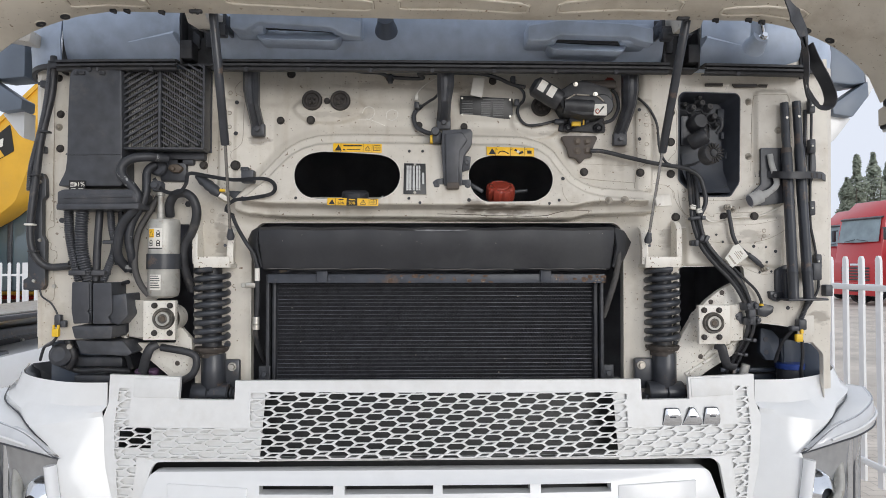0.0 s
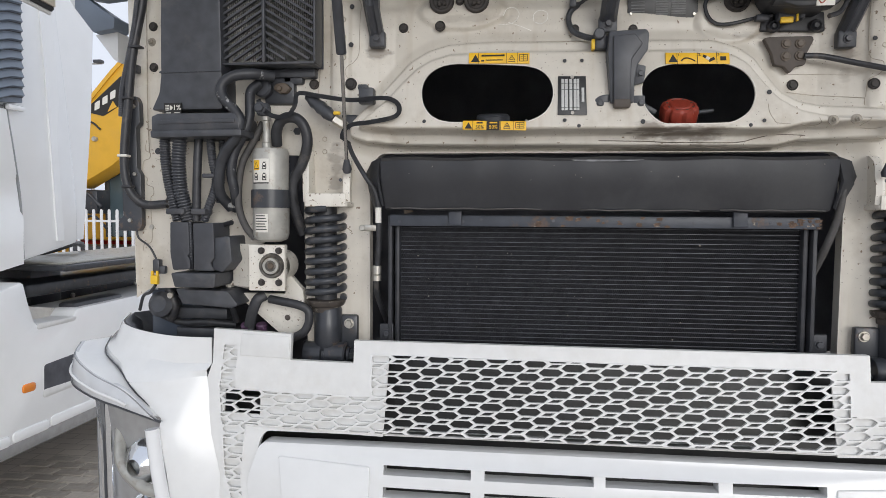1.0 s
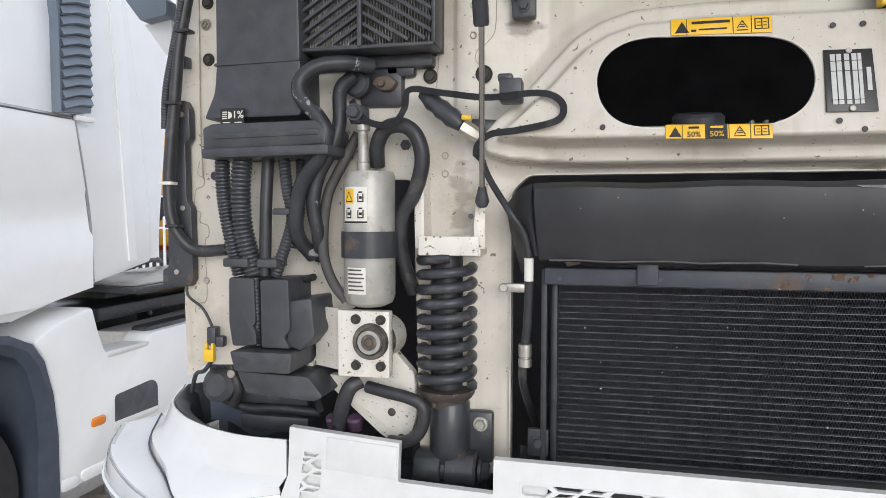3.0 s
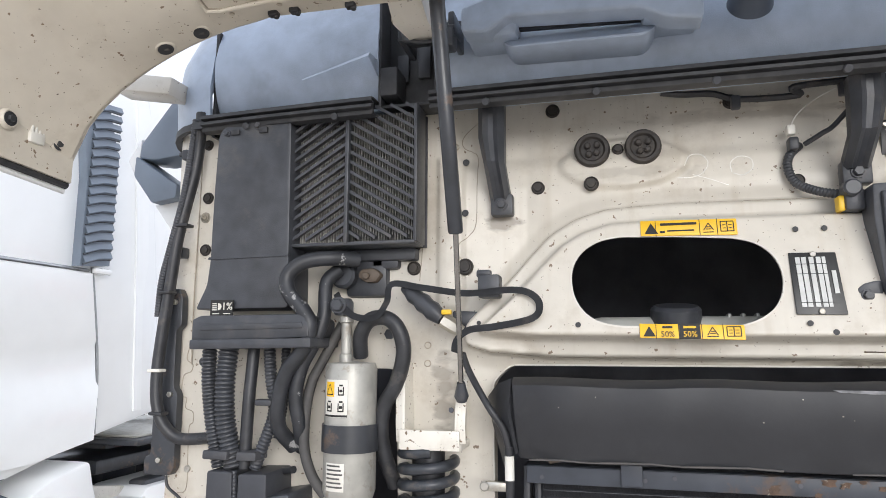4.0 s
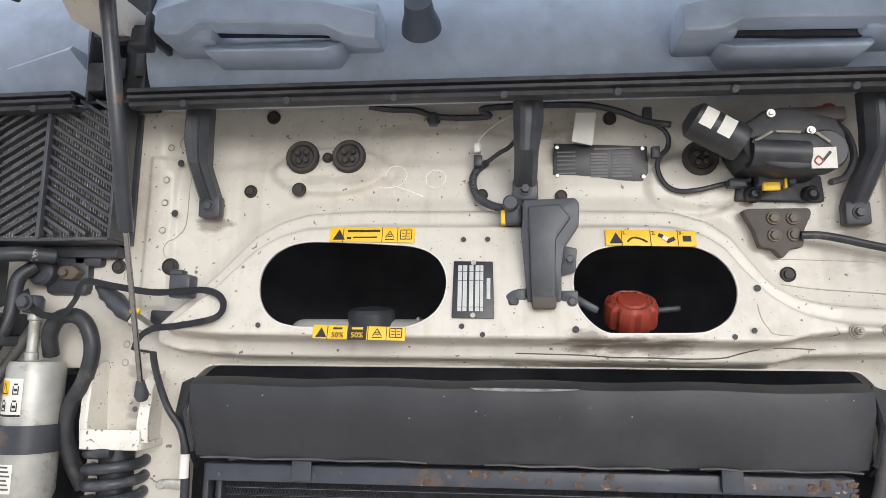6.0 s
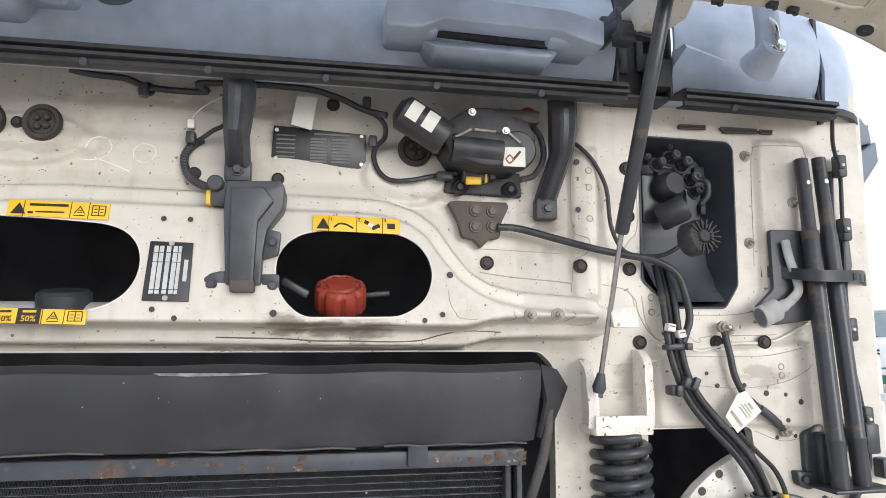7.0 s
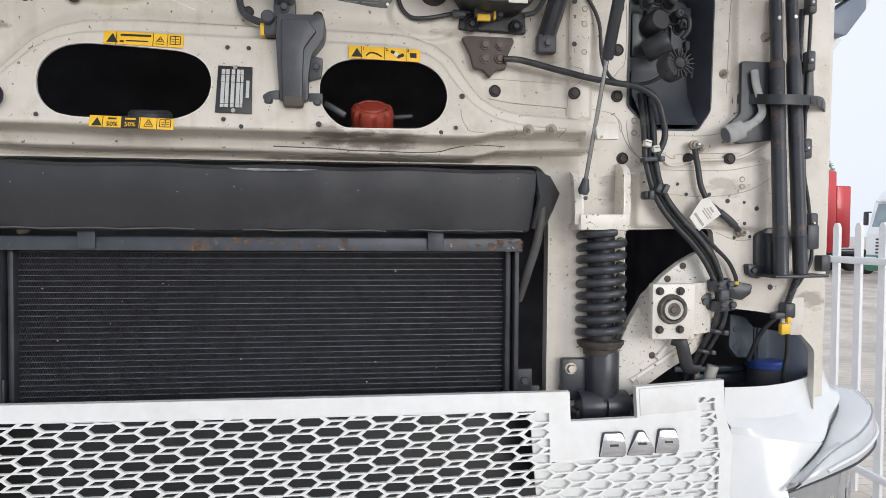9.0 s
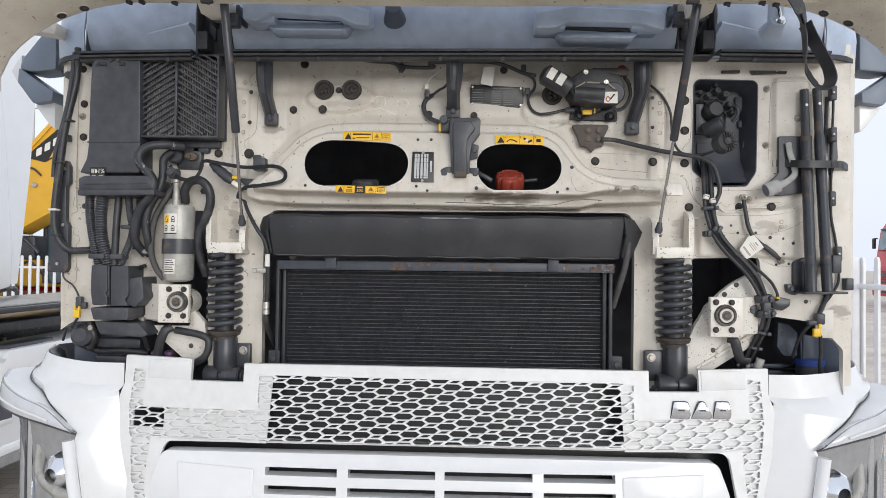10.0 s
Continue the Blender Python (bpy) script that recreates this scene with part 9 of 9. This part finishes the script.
fence("picket_fence", (3.30, 3.6), (3.42, 9.6), 0.2, "white painted picket fence beside the truck")
fence("picket_fence", (-14.0, 12.6), (-4.5, 12.6), 0.165, "white painted picket fence at the back of the yard", 1.74)


# ---- parked trucks ----
def truck(at, yaw, paint, low_paint, label, height=3.4, width=2.45, box_len=4.5):
    t = thing("parked_truck", label, "truck", (at[0], at[1], 0), "parked trucks")
    R = Matrix.Translation((at[0], at[1], 0)) @ Matrix.Rotation(radians(yaw), 4, "Z")
    hw = width / 2
    sill, brow = (1.98, height * 0.79) if height < 3.8 else (height * 0.60, height * 0.83)

    def add(name, bm, material, parent=t, lab=""):
        bmesh.ops.transform(bm, matrix=R, verts=bm.verts)
        return part(name, bm, material, parent, lab)

    # the truck faces -y before it is turned
    prof = [(0.10, 0.75), (0.0, 0.95), (0.0, 1.75), (0.10, 1.95), (0.34, height * 0.80), (0.62, height * 0.90), (1.1, height), (2.15, height), (2.2, 0.95), (1.75, 0.9), (1.6, 1.15), (0.75, 1.15), (0.62, 0.75)]
    bm = bmesh.new()
    sides = [[bm.verts.new((x, y, z)) for y, z in prof] for x in (-hw, hw)]
    bm.faces.new(sides[0])
    bm.faces.new(sides[1][::-1])
    for k in range(len(prof)):
        j = (k + 1) % len(prof)
        bm.faces.new((sides[0][k], sides[1][k], sides[1][j], sides[0][j]))
    bmesh.ops.recalc_face_normals(bm, faces=bm.faces)
    bevel(bm, 0.05, 2, 25)
    cabp = add("cab", bm, paint)
    add("windscreen", thicken(loft([[(-hw + 0.14, 0.105 + 0.03 * (sill - 1.98), sill), (0, 0.06 + 0.03 * (sill - 1.98), sill - 0.02), (hw - 0.14, 0.105 + 0.03 * (sill - 1.98), sill)], [(-hw + 0.2, 0.315, brow), (0, 0.28, brow), (hw - 0.2, 0.315, brow)]]), 0.02), TRUCKGLASS, cabp)
    add("sun_visor", box((0, 0.33, height * 0.825), (width * 0.86, 0.22, 0.07), 0.02, (18, 0, 0)), PLASTIC if paint is RED else paint, cabp)
    for z in (1.05, 1.17, 1.29, 1.41, 1.53):
        add("grille_slat", box((0, -0.015, z), (width * 0.62, 0.04, 0.06), 0.01), PLASTIC, cabp)
    add("badge_bar", box((0, -0.03, 1.67), (0.46, 0.02, 0.10), 0.008), CHROME if paint is RED else PLATEFIELD, cabp)
    add("bumper", box((0, 0.05, 0.68), (width * 0.98, 0.28, 0.56), 0.06), low_paint, t)
    add("lower_grille", box((0, -0.10, 0.66), (width * 0.45, 0.03, 0.2), 0.01), PLASTIC, t)
    for s in (-1, 1):
        add("headlight", box((s * (hw - 0.32), -0.085, 0.80), (0.44, 0.05, 0.20), 0.04), LAMPWHITE, t)
        add("side_window", box((s * hw, 0.92, (sill + brow) / 2 + 0.06), (0.03, 0.95, (brow - sill) * 0.72), 0.02), TRUCKGLASS, cabp)
        add("mirror", join(box((s * (hw + 0.18), 0.18, sill + 0.30), (0.14, 0.14, 0.5), 0.04), box((s * (hw + 0.08), 0.2, sill + 0.53), (0.2, 0.05, 0.05), 0.01)), PLASTIC, cabp)
        add("wiper", box((s * 0.35, 0.06, sill + 0.06), (0.6, 0.02, 0.03), 0.004, (0, 8 * s, 0)), PLASTIC, cabp)
        for y in (1.18, 3.9, 5.2):
            w = add("wheel", lathe([(0, -0.13), (0.26, -0.14), (0.30, -0.16), (0.47, -0.16), (0.51, -0.12), (0.51, 0.12), (0.47, 0.15), (0, 0.15)], (s * (hw - 0.2), y, 0.51), (s, 0, 0), 28), TYRE, t)
            add("rim", lathe([(0, 0.10), (0.08, 0.18), (0.12, 0.14), (0.24, 0.14), (0.28, 0.17), (0.29, 0.12)], (s * (hw - 0.2), y, 0.51), (s, 0, 0), 24), LAMPGREY, w)
        add("door_handle", box((s * (hw + 0.005), 1.2, 1.62), (0.03, 0.16, 0.05), 0.01), PLASTIC, cabp)
        add("step", box((s * (hw - 0.05), 0.75, 0.55), (0.06, 0.45, 0.35), 0.02), low_paint, t)
    add("chassis", box((0, 3.6, 0.85), (0.9, 5.2, 0.25), 0.02), BLACKSTEEL, t)
    if not box_len:
        add("air_deflector", box((0, 2.55, height * 0.56), (width * 0.99, 0.72, height * 0.60), 0.06), paint, t)
    if box_len:
        add("body", box((0, 2.4 + box_len / 2, 2.1), (width, box_len, 2.3), 0.04), paint, t)
    return t


truck((17.8, 26.9), -84, RED, RED, "red tractor truck parked in the yard, facing the fence", 4.35, 2.5, 0)
truck((19.2, 30.4), -84, RED, RED, "red tractor truck parked behind another red truck", 4.25, 2.5, 0)
truck((18.6, 21.2), -84, TRUCK_WHITE, GREEN, "white truck with green bumper parked in the yard", 3.55, 2.3, 4.0)

# ---- white truck alongside ----
nb = thing("neighbour_truck", "white tractor truck parked alongside with dark side vents", "truck", (-3.9, 3.4, 0), "parked trucks")
NX = -2.9
side = [(1.45, 1.35), (1.35, 2.05), (1.55, 3.1), (1.9, 3.55), (3.75, 3.6), (3.88, 3.2), (4.0, 2.36), (4.07, 1.71), (4.07, 1.50), (3.59, 1.41), (3.11, 1.29), (2.95, 1.30), (1.9, 1.30)]
bm = bmesh.new()
l0 = [bm.verts.new((NX, y, z)) for y, z in side]
l1 = [bm.verts.new((NX - 2.4, y, z)) for y, z in side]
bm.faces.new(l0)
bm.faces.new(l1[::-1])
for k in range(len(side)):
    j = (k + 1) % len(side)
    bm.faces.new((l0[k], l1[k], l1[j], l0[j]))
bmesh.ops.recalc_face_normals(bm, faces=bm.faces)
bevel(bm, 0.03, 2, 25)
nbc = part("cab", bm, TRUCK_WHITE, nb)
part("door_seam", join(sweep(spline([(NX + 0.001, 3.49, 2.27), (NX + 0.001, 3.545, 1.98), (NX + 0.001, 3.58, 1.73), (NX + 0.001, 3.59, 1.43)], 6), 0.010, 6), sweep([Vector((NX + 0.001, 1.6, 2.25)), Vector((NX + 0.001, 3.47, 2.25))], 0.010, 6)), LAMPGREY, nbc)
part("door_skin", thicken(loft([[(NX + 0.012, y, 2.235) for y in (1.6, 2.4, 3.2, 3.48)], [(NX + 0.02, y, 1.90 - 0.05 * (3.5 - y)) for y in (1.6, 2.4, 3.2, 3.53)], [(NX + 0.006, y, 1.87 - 0.06 * (3.5 - y)) for y in (1.6, 2.4, 3.2, 3.54)], [(NX + 0.006, y, 1.69 - 0.06 * (3.5 - y)) for y in (1.6, 2.4, 3.2, 3.565)], [(NX + 0.022, y, 1.66 - 0.07 * (3.5 - y)) for y in (1.6, 2.4, 3.2, 3.57)], [(NX + 0.012, y, 1.33 + 0.16 * (y - 3.11) * (y > 3.1)) for y in (1.6, 2.4, 3.2, 3.575)]]), 0.006), TRUCK_WHITE, nbc)
vt = part("side_vent", plate([(3.36, 2.26), (3.555, 2.28), (3.565, 2.85), (3.47, 3.12), (3.30, 3.14), (3.36, 2.7)], -0.03, 0.02), DEFLECTOR, nbc, "dark grey louvred side vent")
vt.data.transform(Matrix(((0, 1, 0, 0), (1, 0, 0, 0), (0, 0, 1, 0), (0, 0, 0, 1))))
o = base_of(vt)
vt.data.transform(Matrix.Translation(Vector((NX + 0.03, 0, 0)) - o + Matrix(((0, 1, 0), (1, 0, 0), (0, 0, 1))) @ o))
vt.data.flip_normals()
for k in range(17):
    z = 2.300 + k * 0.049
    slat = [[(NX + 0.0525, 3.372, z - 0.030), (NX + 0.0525, 3.46, z + 0.000), (NX + 0.0525, 3.555, z + 0.012)], [(NX + 0.066, 3.372, z - 0.022), (NX + 0.070, 3.46, z + 0.008), (NX + 0.064, 3.555, z + 0.020)], [(NX + 0.0525, 3.372, z + 0.008), (NX + 0.0525, 3.46, z + 0.036), (NX + 0.0525, 3.555, z + 0.048)]]
    part("louvre", thicken(loft(slat), 0.002), DEFLECTOR, vt)
    part("louvre_gap", sweep(spline(slat[0], 4), 0.0045, 6), PLASTIC, vt)
part("vent_tab", box((NX + 0.03, 3.53, 2.25), (0.03, 0.12, 0.03), 0.01), TRUCK_WHITE, nbc)
part("dealer_sticker", join(box((NX + 0.008, 3.50, 1.695), (0.003, 0.022, 0.035), 0)), INK, nbc)
part("sticker_bar", join(box((NX + 0.0075, 3.535, 1.703), (0.003, 0.04, 0.010), 0), box((NX + 0.0075, 3.535, 1.685), (0.003, 0.04, 0.010), 0)), LAMPGREY, nbc)
part("side_deflector", thicken(loft([[(NX, 3.60, 3.5), (NX, 3.72, 3.2), (NX, 3.80, 2.36), (NX, 3.86, 1.52)], [(NX - 0.04, 4.3, 3.4), (NX - 0.04, 4.3, 3.0), (NX - 0.04, 4.25, 2.3), (NX - 0.04, 4.15, 1.52)]]), 0.01), TRUCK_WHITE, nbc)


def skirt(outline, x0, x1, material, name, parent, lab=""):
    bm = plate(rounded(outline, 0.03, 3), x0, x1, bev=0.015)
    bmesh.ops.transform(bm, matrix=Matrix(((0, 1, 0, 0), (1, 0, 0, 0), (0, 0, 1, 0), (0, 0, 0, 1))), verts=bm.verts)
    bmesh.ops.reverse_faces(bm, faces=bm.faces)
    return part(name, bm, material, parent, lab)


fen = skirt([(3.16, 1.196), (3.323, 1.268), (3.53, 1.314), (3.566, 1.186), (3.615, 1.059), (3.921, 1.052), (3.966, 1.104), (4.261, 1.103), (5.6, 1.12), (5.6, 0.46), (3.40, 0.44), (3.276, 0.445), (3.285, 0.58), (3.277, 0.736), (3.256, 0.934), (3.215, 1.101)], NX + 0.05, NX - 0.30, TRUCK_WHITE, "step_fairing", nb, "white moulded step fairing")
skirt([(3.655, 0.63), (3.66, 0.828), (3.98, 0.842), (4.03, 0.80), (4.03, 0.63)], NX + 0.0525, NX - 0.02, BAYBLACK, "step_well", fen)
skirt([(3.650, 0.628), (4.03, 0.628), (4.03, 0.672), (3.655, 0.685)], NX + 0.057, NX - 0.02, WHITE_PLASTIC, "step_tread", fen)
skirt([(3.62, 1.03), (3.94, 1.03), (3.96, 1.058), (3.63, 1.064)], NX + 0.054, NX - 0.25, WHITE_PLASTIC, "upper_step", fen)
skirt([(3.64, 1.05), (4.05, 1.03), (3.98, 1.10), (3.71, 1.15)], NX - 0.10, NX - 0.13, CREAM, "step_back", fen)
skirt([(3.494, 0.697), (3.594, 0.692), (3.60, 0.745), (3.498, 0.749)], NX + 0.062, NX + 0.03, ORANGE, "side_marker", fen, "amber side marker lamp")
for a, b in ((3.285, 3.408), (3.416, 3.70), (3.708, 5.6)):
    skirt([(a, 0.51), (b, 0.503), (b, 0.44), (a, 0.445)], NX + 0.060, NX - 0.2, TRUCK_WHITE, "lower_sill", fen)
skirt([(3.30, 0.44), (5.6, 0.44), (5.6, 0.34), (3.30, 0.36)], NX + 0.02, NX - 0.05, LAMPGREY, "under_sill", fen)
arch_out = [(3.279, 0.40), (3.280, 0.736), (3.258, 0.934), (3.212, 1.101), (3.15, 1.19), (3.03, 1.25), (2.75, 1.29), (2.40, 1.29), (2.10, 1.22), (1.98, 1.0), (1.95, 0.40)]
arch_in = [(3.181, 0.40), (3.20, 0.736), (3.185, 0.934), (3.145, 1.08), (3.09, 1.15), (2.99, 1.195), (2.75, 1.23), (2.42, 1.23), (2.16, 1.17), (2.05, 0.98), (2.02, 0.40)]
arch_band = [[(NX + 0.046, y, z) for y, z in arch_out], [(NX + 0.052, 0.5 * (p[0] + q[0]), 0.5 * (p[1] + q[1])) for p, q in zip(arch_out, arch_in)], [(NX + 0.030, y, z) for y, z in arch_in], [(NX - 0.45, y, z) for y, z in arch_in]]
part("wheel_arch", thicken(loft(arch_band), 0.012), MUDGUARD, nb, "slate grey plastic mudguard")
wh = part("wheel", lathe([(0, -0.14), (0.28, -0.15), (0.48, -0.16), (0.525, -0.12), (0.53, 0.10), (0.50, 0.15), (0.31, 0.16), (0.29, 0.10), (0, 0.10)], (NX - 0.16, 2.62, 0.53), (1, 0, 0), 40), TYRE, nb)
part("rim", lathe([(0, 0.10), (0.10, 0.16), (0.14, 0.12), (0.24, 0.11), (0.285, 0.15), (0.29, 0.11)], (NX - 0.16, 2.62, 0.53), (1, 0, 0), 32), LAMPGREY, wh)
for x in (NX - 0.75, NX - 1.65):
    rail = part("chassis_rail", box((x, 5.6, 1.05), (0.12, 4.2, 0.28), 0.01), BLACKSTEEL, nb)
    for k in range(9):
        part("rail_bolt", disc((x + 0.06, 4.1 + k * 0.42, 1.05 + 0.06 * (k % 2)), 0.018, 0.02, (1, 0, 0), 8), ALU, rail)
part("tank_shelf", box((NX - 0.4, 4.9, 1.22), (0.5, 2.2, 0.08), 0.02), BLACKSTEEL, nb)
part("deck_frame", box((NX - 0.25, 5.0, 1.36), (0.7, 2.4, 0.035), 0.01), BLACKSTEEL, nb)
part("air_box", box((NX - 0.6, 4.3, 1.2), (0.4, 0.3, 0.3), 0.03), BLACKSTEEL, nb)
for k in range(4):
    part("coupling_hose", tube([(NX - 0.30 - 0.08 * k, 4.18, 1.62), (NX - 0.34 - 0.08 * k, 4.42, 1.50 - 0.03 * k), (NX - 0.5, 4.75, 1.46), (NX - 0.7, 5.1, 1.42)], 0.016, 8), RUBBER, nb)
part("underbody", box((NX - 1.2, 4.4, 0.62), (1.9, 2.6, 0.5), 0.02), BLACKSTEEL, nb)
part("deck_plate", box((NX - 0.3, 5.0, 1.385), (0.7, 2.3, 0.012), 0.003), ALU, nb)
part("black_cap", box((NX - 0.05, 4.25, 1.10), (0.12, 0.5, 0.06), 0.02), PLASTIC, nb)
for y in (6.2, 7.5):
    w = part("wheel", lathe([(0, -0.14), (0.28, -0.15), (0.48, -0.16), (0.525, -0.12), (0.53, 0.10), (0.50, 0.15), (0.31, 0.16), (0.29, 0.05), (0, 0.05)], (NX - 0.22, y, 0.53), (1, 0, 0), 32), TYRE, nb)

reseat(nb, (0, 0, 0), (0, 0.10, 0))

# ---- excavator ----
ex = thing("excavator", "yellow tracked excavator parked behind the fence", "excavator", (-8.6, 14, 0))
boom = [(-9.75, 2.75), (-9.45, 3.2), (-8.3, 4.48), (-7.45, 5.3), (-6.7, 5.4), (-6.6, 5.0), (-7.6, 4.0), (-8.0, 2.9), (-8.35, 2.62), (-9.2, 2.15), (-9.55, 2.3)]
part("boom", plate(rounded(boom, 0.12, 4), 12.9, 13.5, bev=0.02), CATYELLOW, ex)
part("boom_lip", plate([(-9.52, 3.2), (-8.32, 4.52), (-7.45, 5.36), (-7.4, 5.3), (-8.28, 4.45), (-9.46, 3.14)], 12.86, 13.54), CATYELLOW, ex)
pl = part("dark_panel", plate(rounded([(-8.92, 3.72), (-8.1, 4.42), (-8.02, 3.9), (-8.5, 3.62)], 0.04), 12.885, 12.91), INK, ex, "dark panel with white shapes")
for k in range(3):
    x, z = -8.62 + k * 0.17, 3.80 + k * 0.105
    part("white_shape", plate(rounded([(x - 0.06, z - 0.07), (x + 0.05, z - 0.02), (x + 0.06, z + 0.14), (x - 0.05, z + 0.08)], 0.015), 12.875, 12.89), PAPER, pl)
part("yellow_mark", plate([(-8.40, 3.70), (-8.2, 3.80), (-8.28, 3.92)], 12.872, 12.89), CATYELLOW, pl)
part("pin", disc((-9.42, 12.9, 3.16), 0.13, 0.12, seg=18), ALU, ex)
part("ram_rod", sweep([Vector((-9.42, 12.85, 3.16)), Vector((-9.62, 12.85, 2.55))], 0.06, 12), ALU, ex)
part("ram_cylinder", sweep([Vector((-9.62, 12.85, 2.6)), Vector((-9.85, 12.85, 1.4))], 0.11, 14), BLACKSTEEL, ex)
part("boom_hose", tube([(-9.4, 12.87, 3.65), (-9.0, 12.86, 3.45), (-8.75, 12.86, 3.5), (-8.55, 12.86, 3.35)], 0.02, 6), RUBBER, ex)
part("hose_lug", disc((-8.68, 12.9, 3.16), 0.05, 0.08), ALU, ex)
part("cab", box((-8.2, 14.4, 2.1), (1.5, 1.6, 1.9), 0.08), GLASSDARK, ex)
for x in (-8.9, -8.5, -7.5):
    part("cab_pillar", box((x, 13.58, 2.1), (0.09, 0.06, 1.9), 0.02), PLASTIC, ex)
part("upper_body", box((-9.6, 15.2, 1.5), (4.2, 2.4, 0.9), 0.1), CATYELLOW, ex)
part("stick", plate(rounded([(-9.9, 2.9), (-9.5, 2.7), (-9.7, 0.8), (-9.95, 0.8)], 0.05), 13.0, 13.4), CATYELLOW, ex)
for y in (13.9, 16.1):
    part("track", box((-9.3, y, 0.5), (4.4, 0.6, 0.95), 0.3, segments=5), BLACKSTEEL, ex)
part("valve_block", join(box((-9.2, 13.4, 1.9), (0.7, 0.5, 0.5), 0.05), tube([(-9.4, 13.3, 1.7), (-9.1, 13.1, 2.1), (-8.8, 13.2, 1.8)], 0.035, 8), tube([(-9.3, 13.3, 1.5), (-8.9, 13.1, 1.6), (-8.7, 13.3, 1.3)], 0.03, 8)), BLACKSTEEL, ex)

# cars and boxes behind the left fence
for x, y, m, lab in ((-10.4, 16.5, RED, "small red car behind the fence"), (-12.4, 18.5, TRUCK_WHITE, "small white car behind the fence")):
    c = thing("parked_car", lab, "car", (x, y, 0), "parked cars")
    part("body", box((x, y, 0.68), (3.9, 1.65, 0.62), 0.16, segments=4), m, c)
    part("roof", bevel(loft([[(x - 1.3, y - 0.72, 0.95), (x + 1.4, y - 0.72, 0.95), (x + 1.4, y + 0.72, 0.95), (x - 1.3, y + 0.72, 0.95)], [(x - 0.7, y - 0.6, 1.45), (x + 0.9, y - 0.6, 1.45), (x + 0.9, y + 0.6, 1.45), (x - 0.7, y + 0.6, 1.45)], [(x - 0.6, y - 0.5, 1.48), (x + 0.8, y - 0.5, 1.48), (x + 0.8, y + 0.5, 1.48), (x - 0.6, y + 0.5, 1.48)]], closed=True), 0.02), GLASSDARK, c)
    for s in (-1.2, 1.2):
        part("wheel", lathe([(0, -0.09), (0.3, -0.09), (0.32, -0.05), (0.32, 0.08), (0, 0.09)], (x + s, y - 0.75, 0.32), (0, -1, 0), 20), TYRE, c)

lampost = thing("lamp_post", "tall grey yard light mast with two floodlights", "lamp post", (-24.9, 36.5, 0))
part("mast", sweep([Vector((-24.9, 36.5, 0)), Vector((-24.9, 36.5, 10.3))], [0.12, 0.06], 10), ALU, lampost)
part("crossarm", box((-24.9, 36.5, 10.25), (1.6, 0.08, 0.08), 0.02), ALU, lampost)
for s in (-0.6, 0.6):
    part("floodlight", box((-24.9 + s, 36.4, 10.35), (0.5, 0.35, 0.18), 0.04), PLASTIC, lampost)


# ---- poplars ----
def poplar(x, y, h, w, seed, label):
    random.seed(seed)
    t = thing("poplar_tree", label, "tree", (x, y, 0), "poplars")
    part("trunk", sweep([Vector((x, y, 0)), Vector((x + 0.1, y, h * 0.35)), Vector((x, y, h * 0.92))], [0.32, 0.2, 0.04], 10), BARK, t)
    for k in range(9):
        a, z = random.uniform(0, 6.28), h * random.uniform(0.12, 0.5)
        part("limb", sweep([Vector((x, y, z)), Vector((x + math.cos(a) * w * 0.3, y + math.sin(a) * w * 0.3, z + h * 0.12)), Vector((x + math.cos(a) * w * 0.42, y + math.sin(a) * w * 0.42, z + h * 0.3))], [0.09, 0.06, 0.02], 6), BARK, t)
    vs, fs = [], []
    for k in range(3800):
        f = random.random() ** 0.8
        z = h * (0.1 + 0.9 * f)
        lobe = 0.75 + 0.35 * math.sin(f * 23 + seed) * math.sin(3 * f + seed * 2)
        r = w * 0.5 * lobe * (1.05 - f ** 2.2) * math.sqrt(random.random())
        a = random.uniform(0, 6.28)
        c = Vector((x + r * math.cos(a), y + r * math.sin(a), z))
        u = Vector((random.gauss(0, 1), random.gauss(0, 1), random.gauss(0, 1))).normalized() * random.uniform(0.12, 0.26)
        v = u.orthogonal().normalized() * random.uniform(0.08, 0.17)
        n = len(vs)
        vs += [tuple(c - u), tuple(c + v), tuple(c + u), tuple(c - v)]
        fs.append((n, n + 1, n + 2, n + 3))
    me = bpy.data.meshes.new("crown")
    me.from_pydata([(p[0] - x, p[1] - y, p[2]) for p in vs], [], fs)
    me.materials.append(LEAF)
    ob = new("crown", me)
    ob.parent = t


poplar(45.6, 70, 11.0, 4.0, 4, "smaller poplar behind the red trucks")
poplar(47.0, 70.4, 13.6, 4.4, 1, "tall slender poplar behind the parked trucks")
poplar(49.1, 70.8, 13.9, 4.6, 2, "tall slender poplar beside another poplar")
poplar(51.0, 71, 13.4, 4.2, 5, "tall poplar at the end of the row")
poplar(53.8, 71, 12.0, 4.0, 3, "slender poplar at the yard's edge")

# ---- block paving beside the truck ----
paver = mat("grey_paver", (0.43, 0.385, 0.33), 0.8, var=0.14, scale=30, dirt=(0.24, 0.205, 0.165), dirt_scale=9, dirt_amount=0.6, bump=0.4, bump_scale=90, island=0.25)
pm = finish(box((0, 0, 0), (0.202, 0.099, 0.06), 0.009, segments=1), "paver", paver)
random.seed(11)
for r in range(24):
    for q in range(12):
        x = -3.35 + q * 0.21 + (0.105 if r % 2 else 0)
        y = 2.0 + r * 0.106
        ob = new("paver", pm)
        ob.parent = ground
        ob.location = (x, y, -0.022 + random.uniform(-0.002, 0.002))
        ob.rotation_euler = (random.uniform(-0.008, 0.008), random.uniform(-0.008, 0.008), random.uniform(-0.01, 0.01))
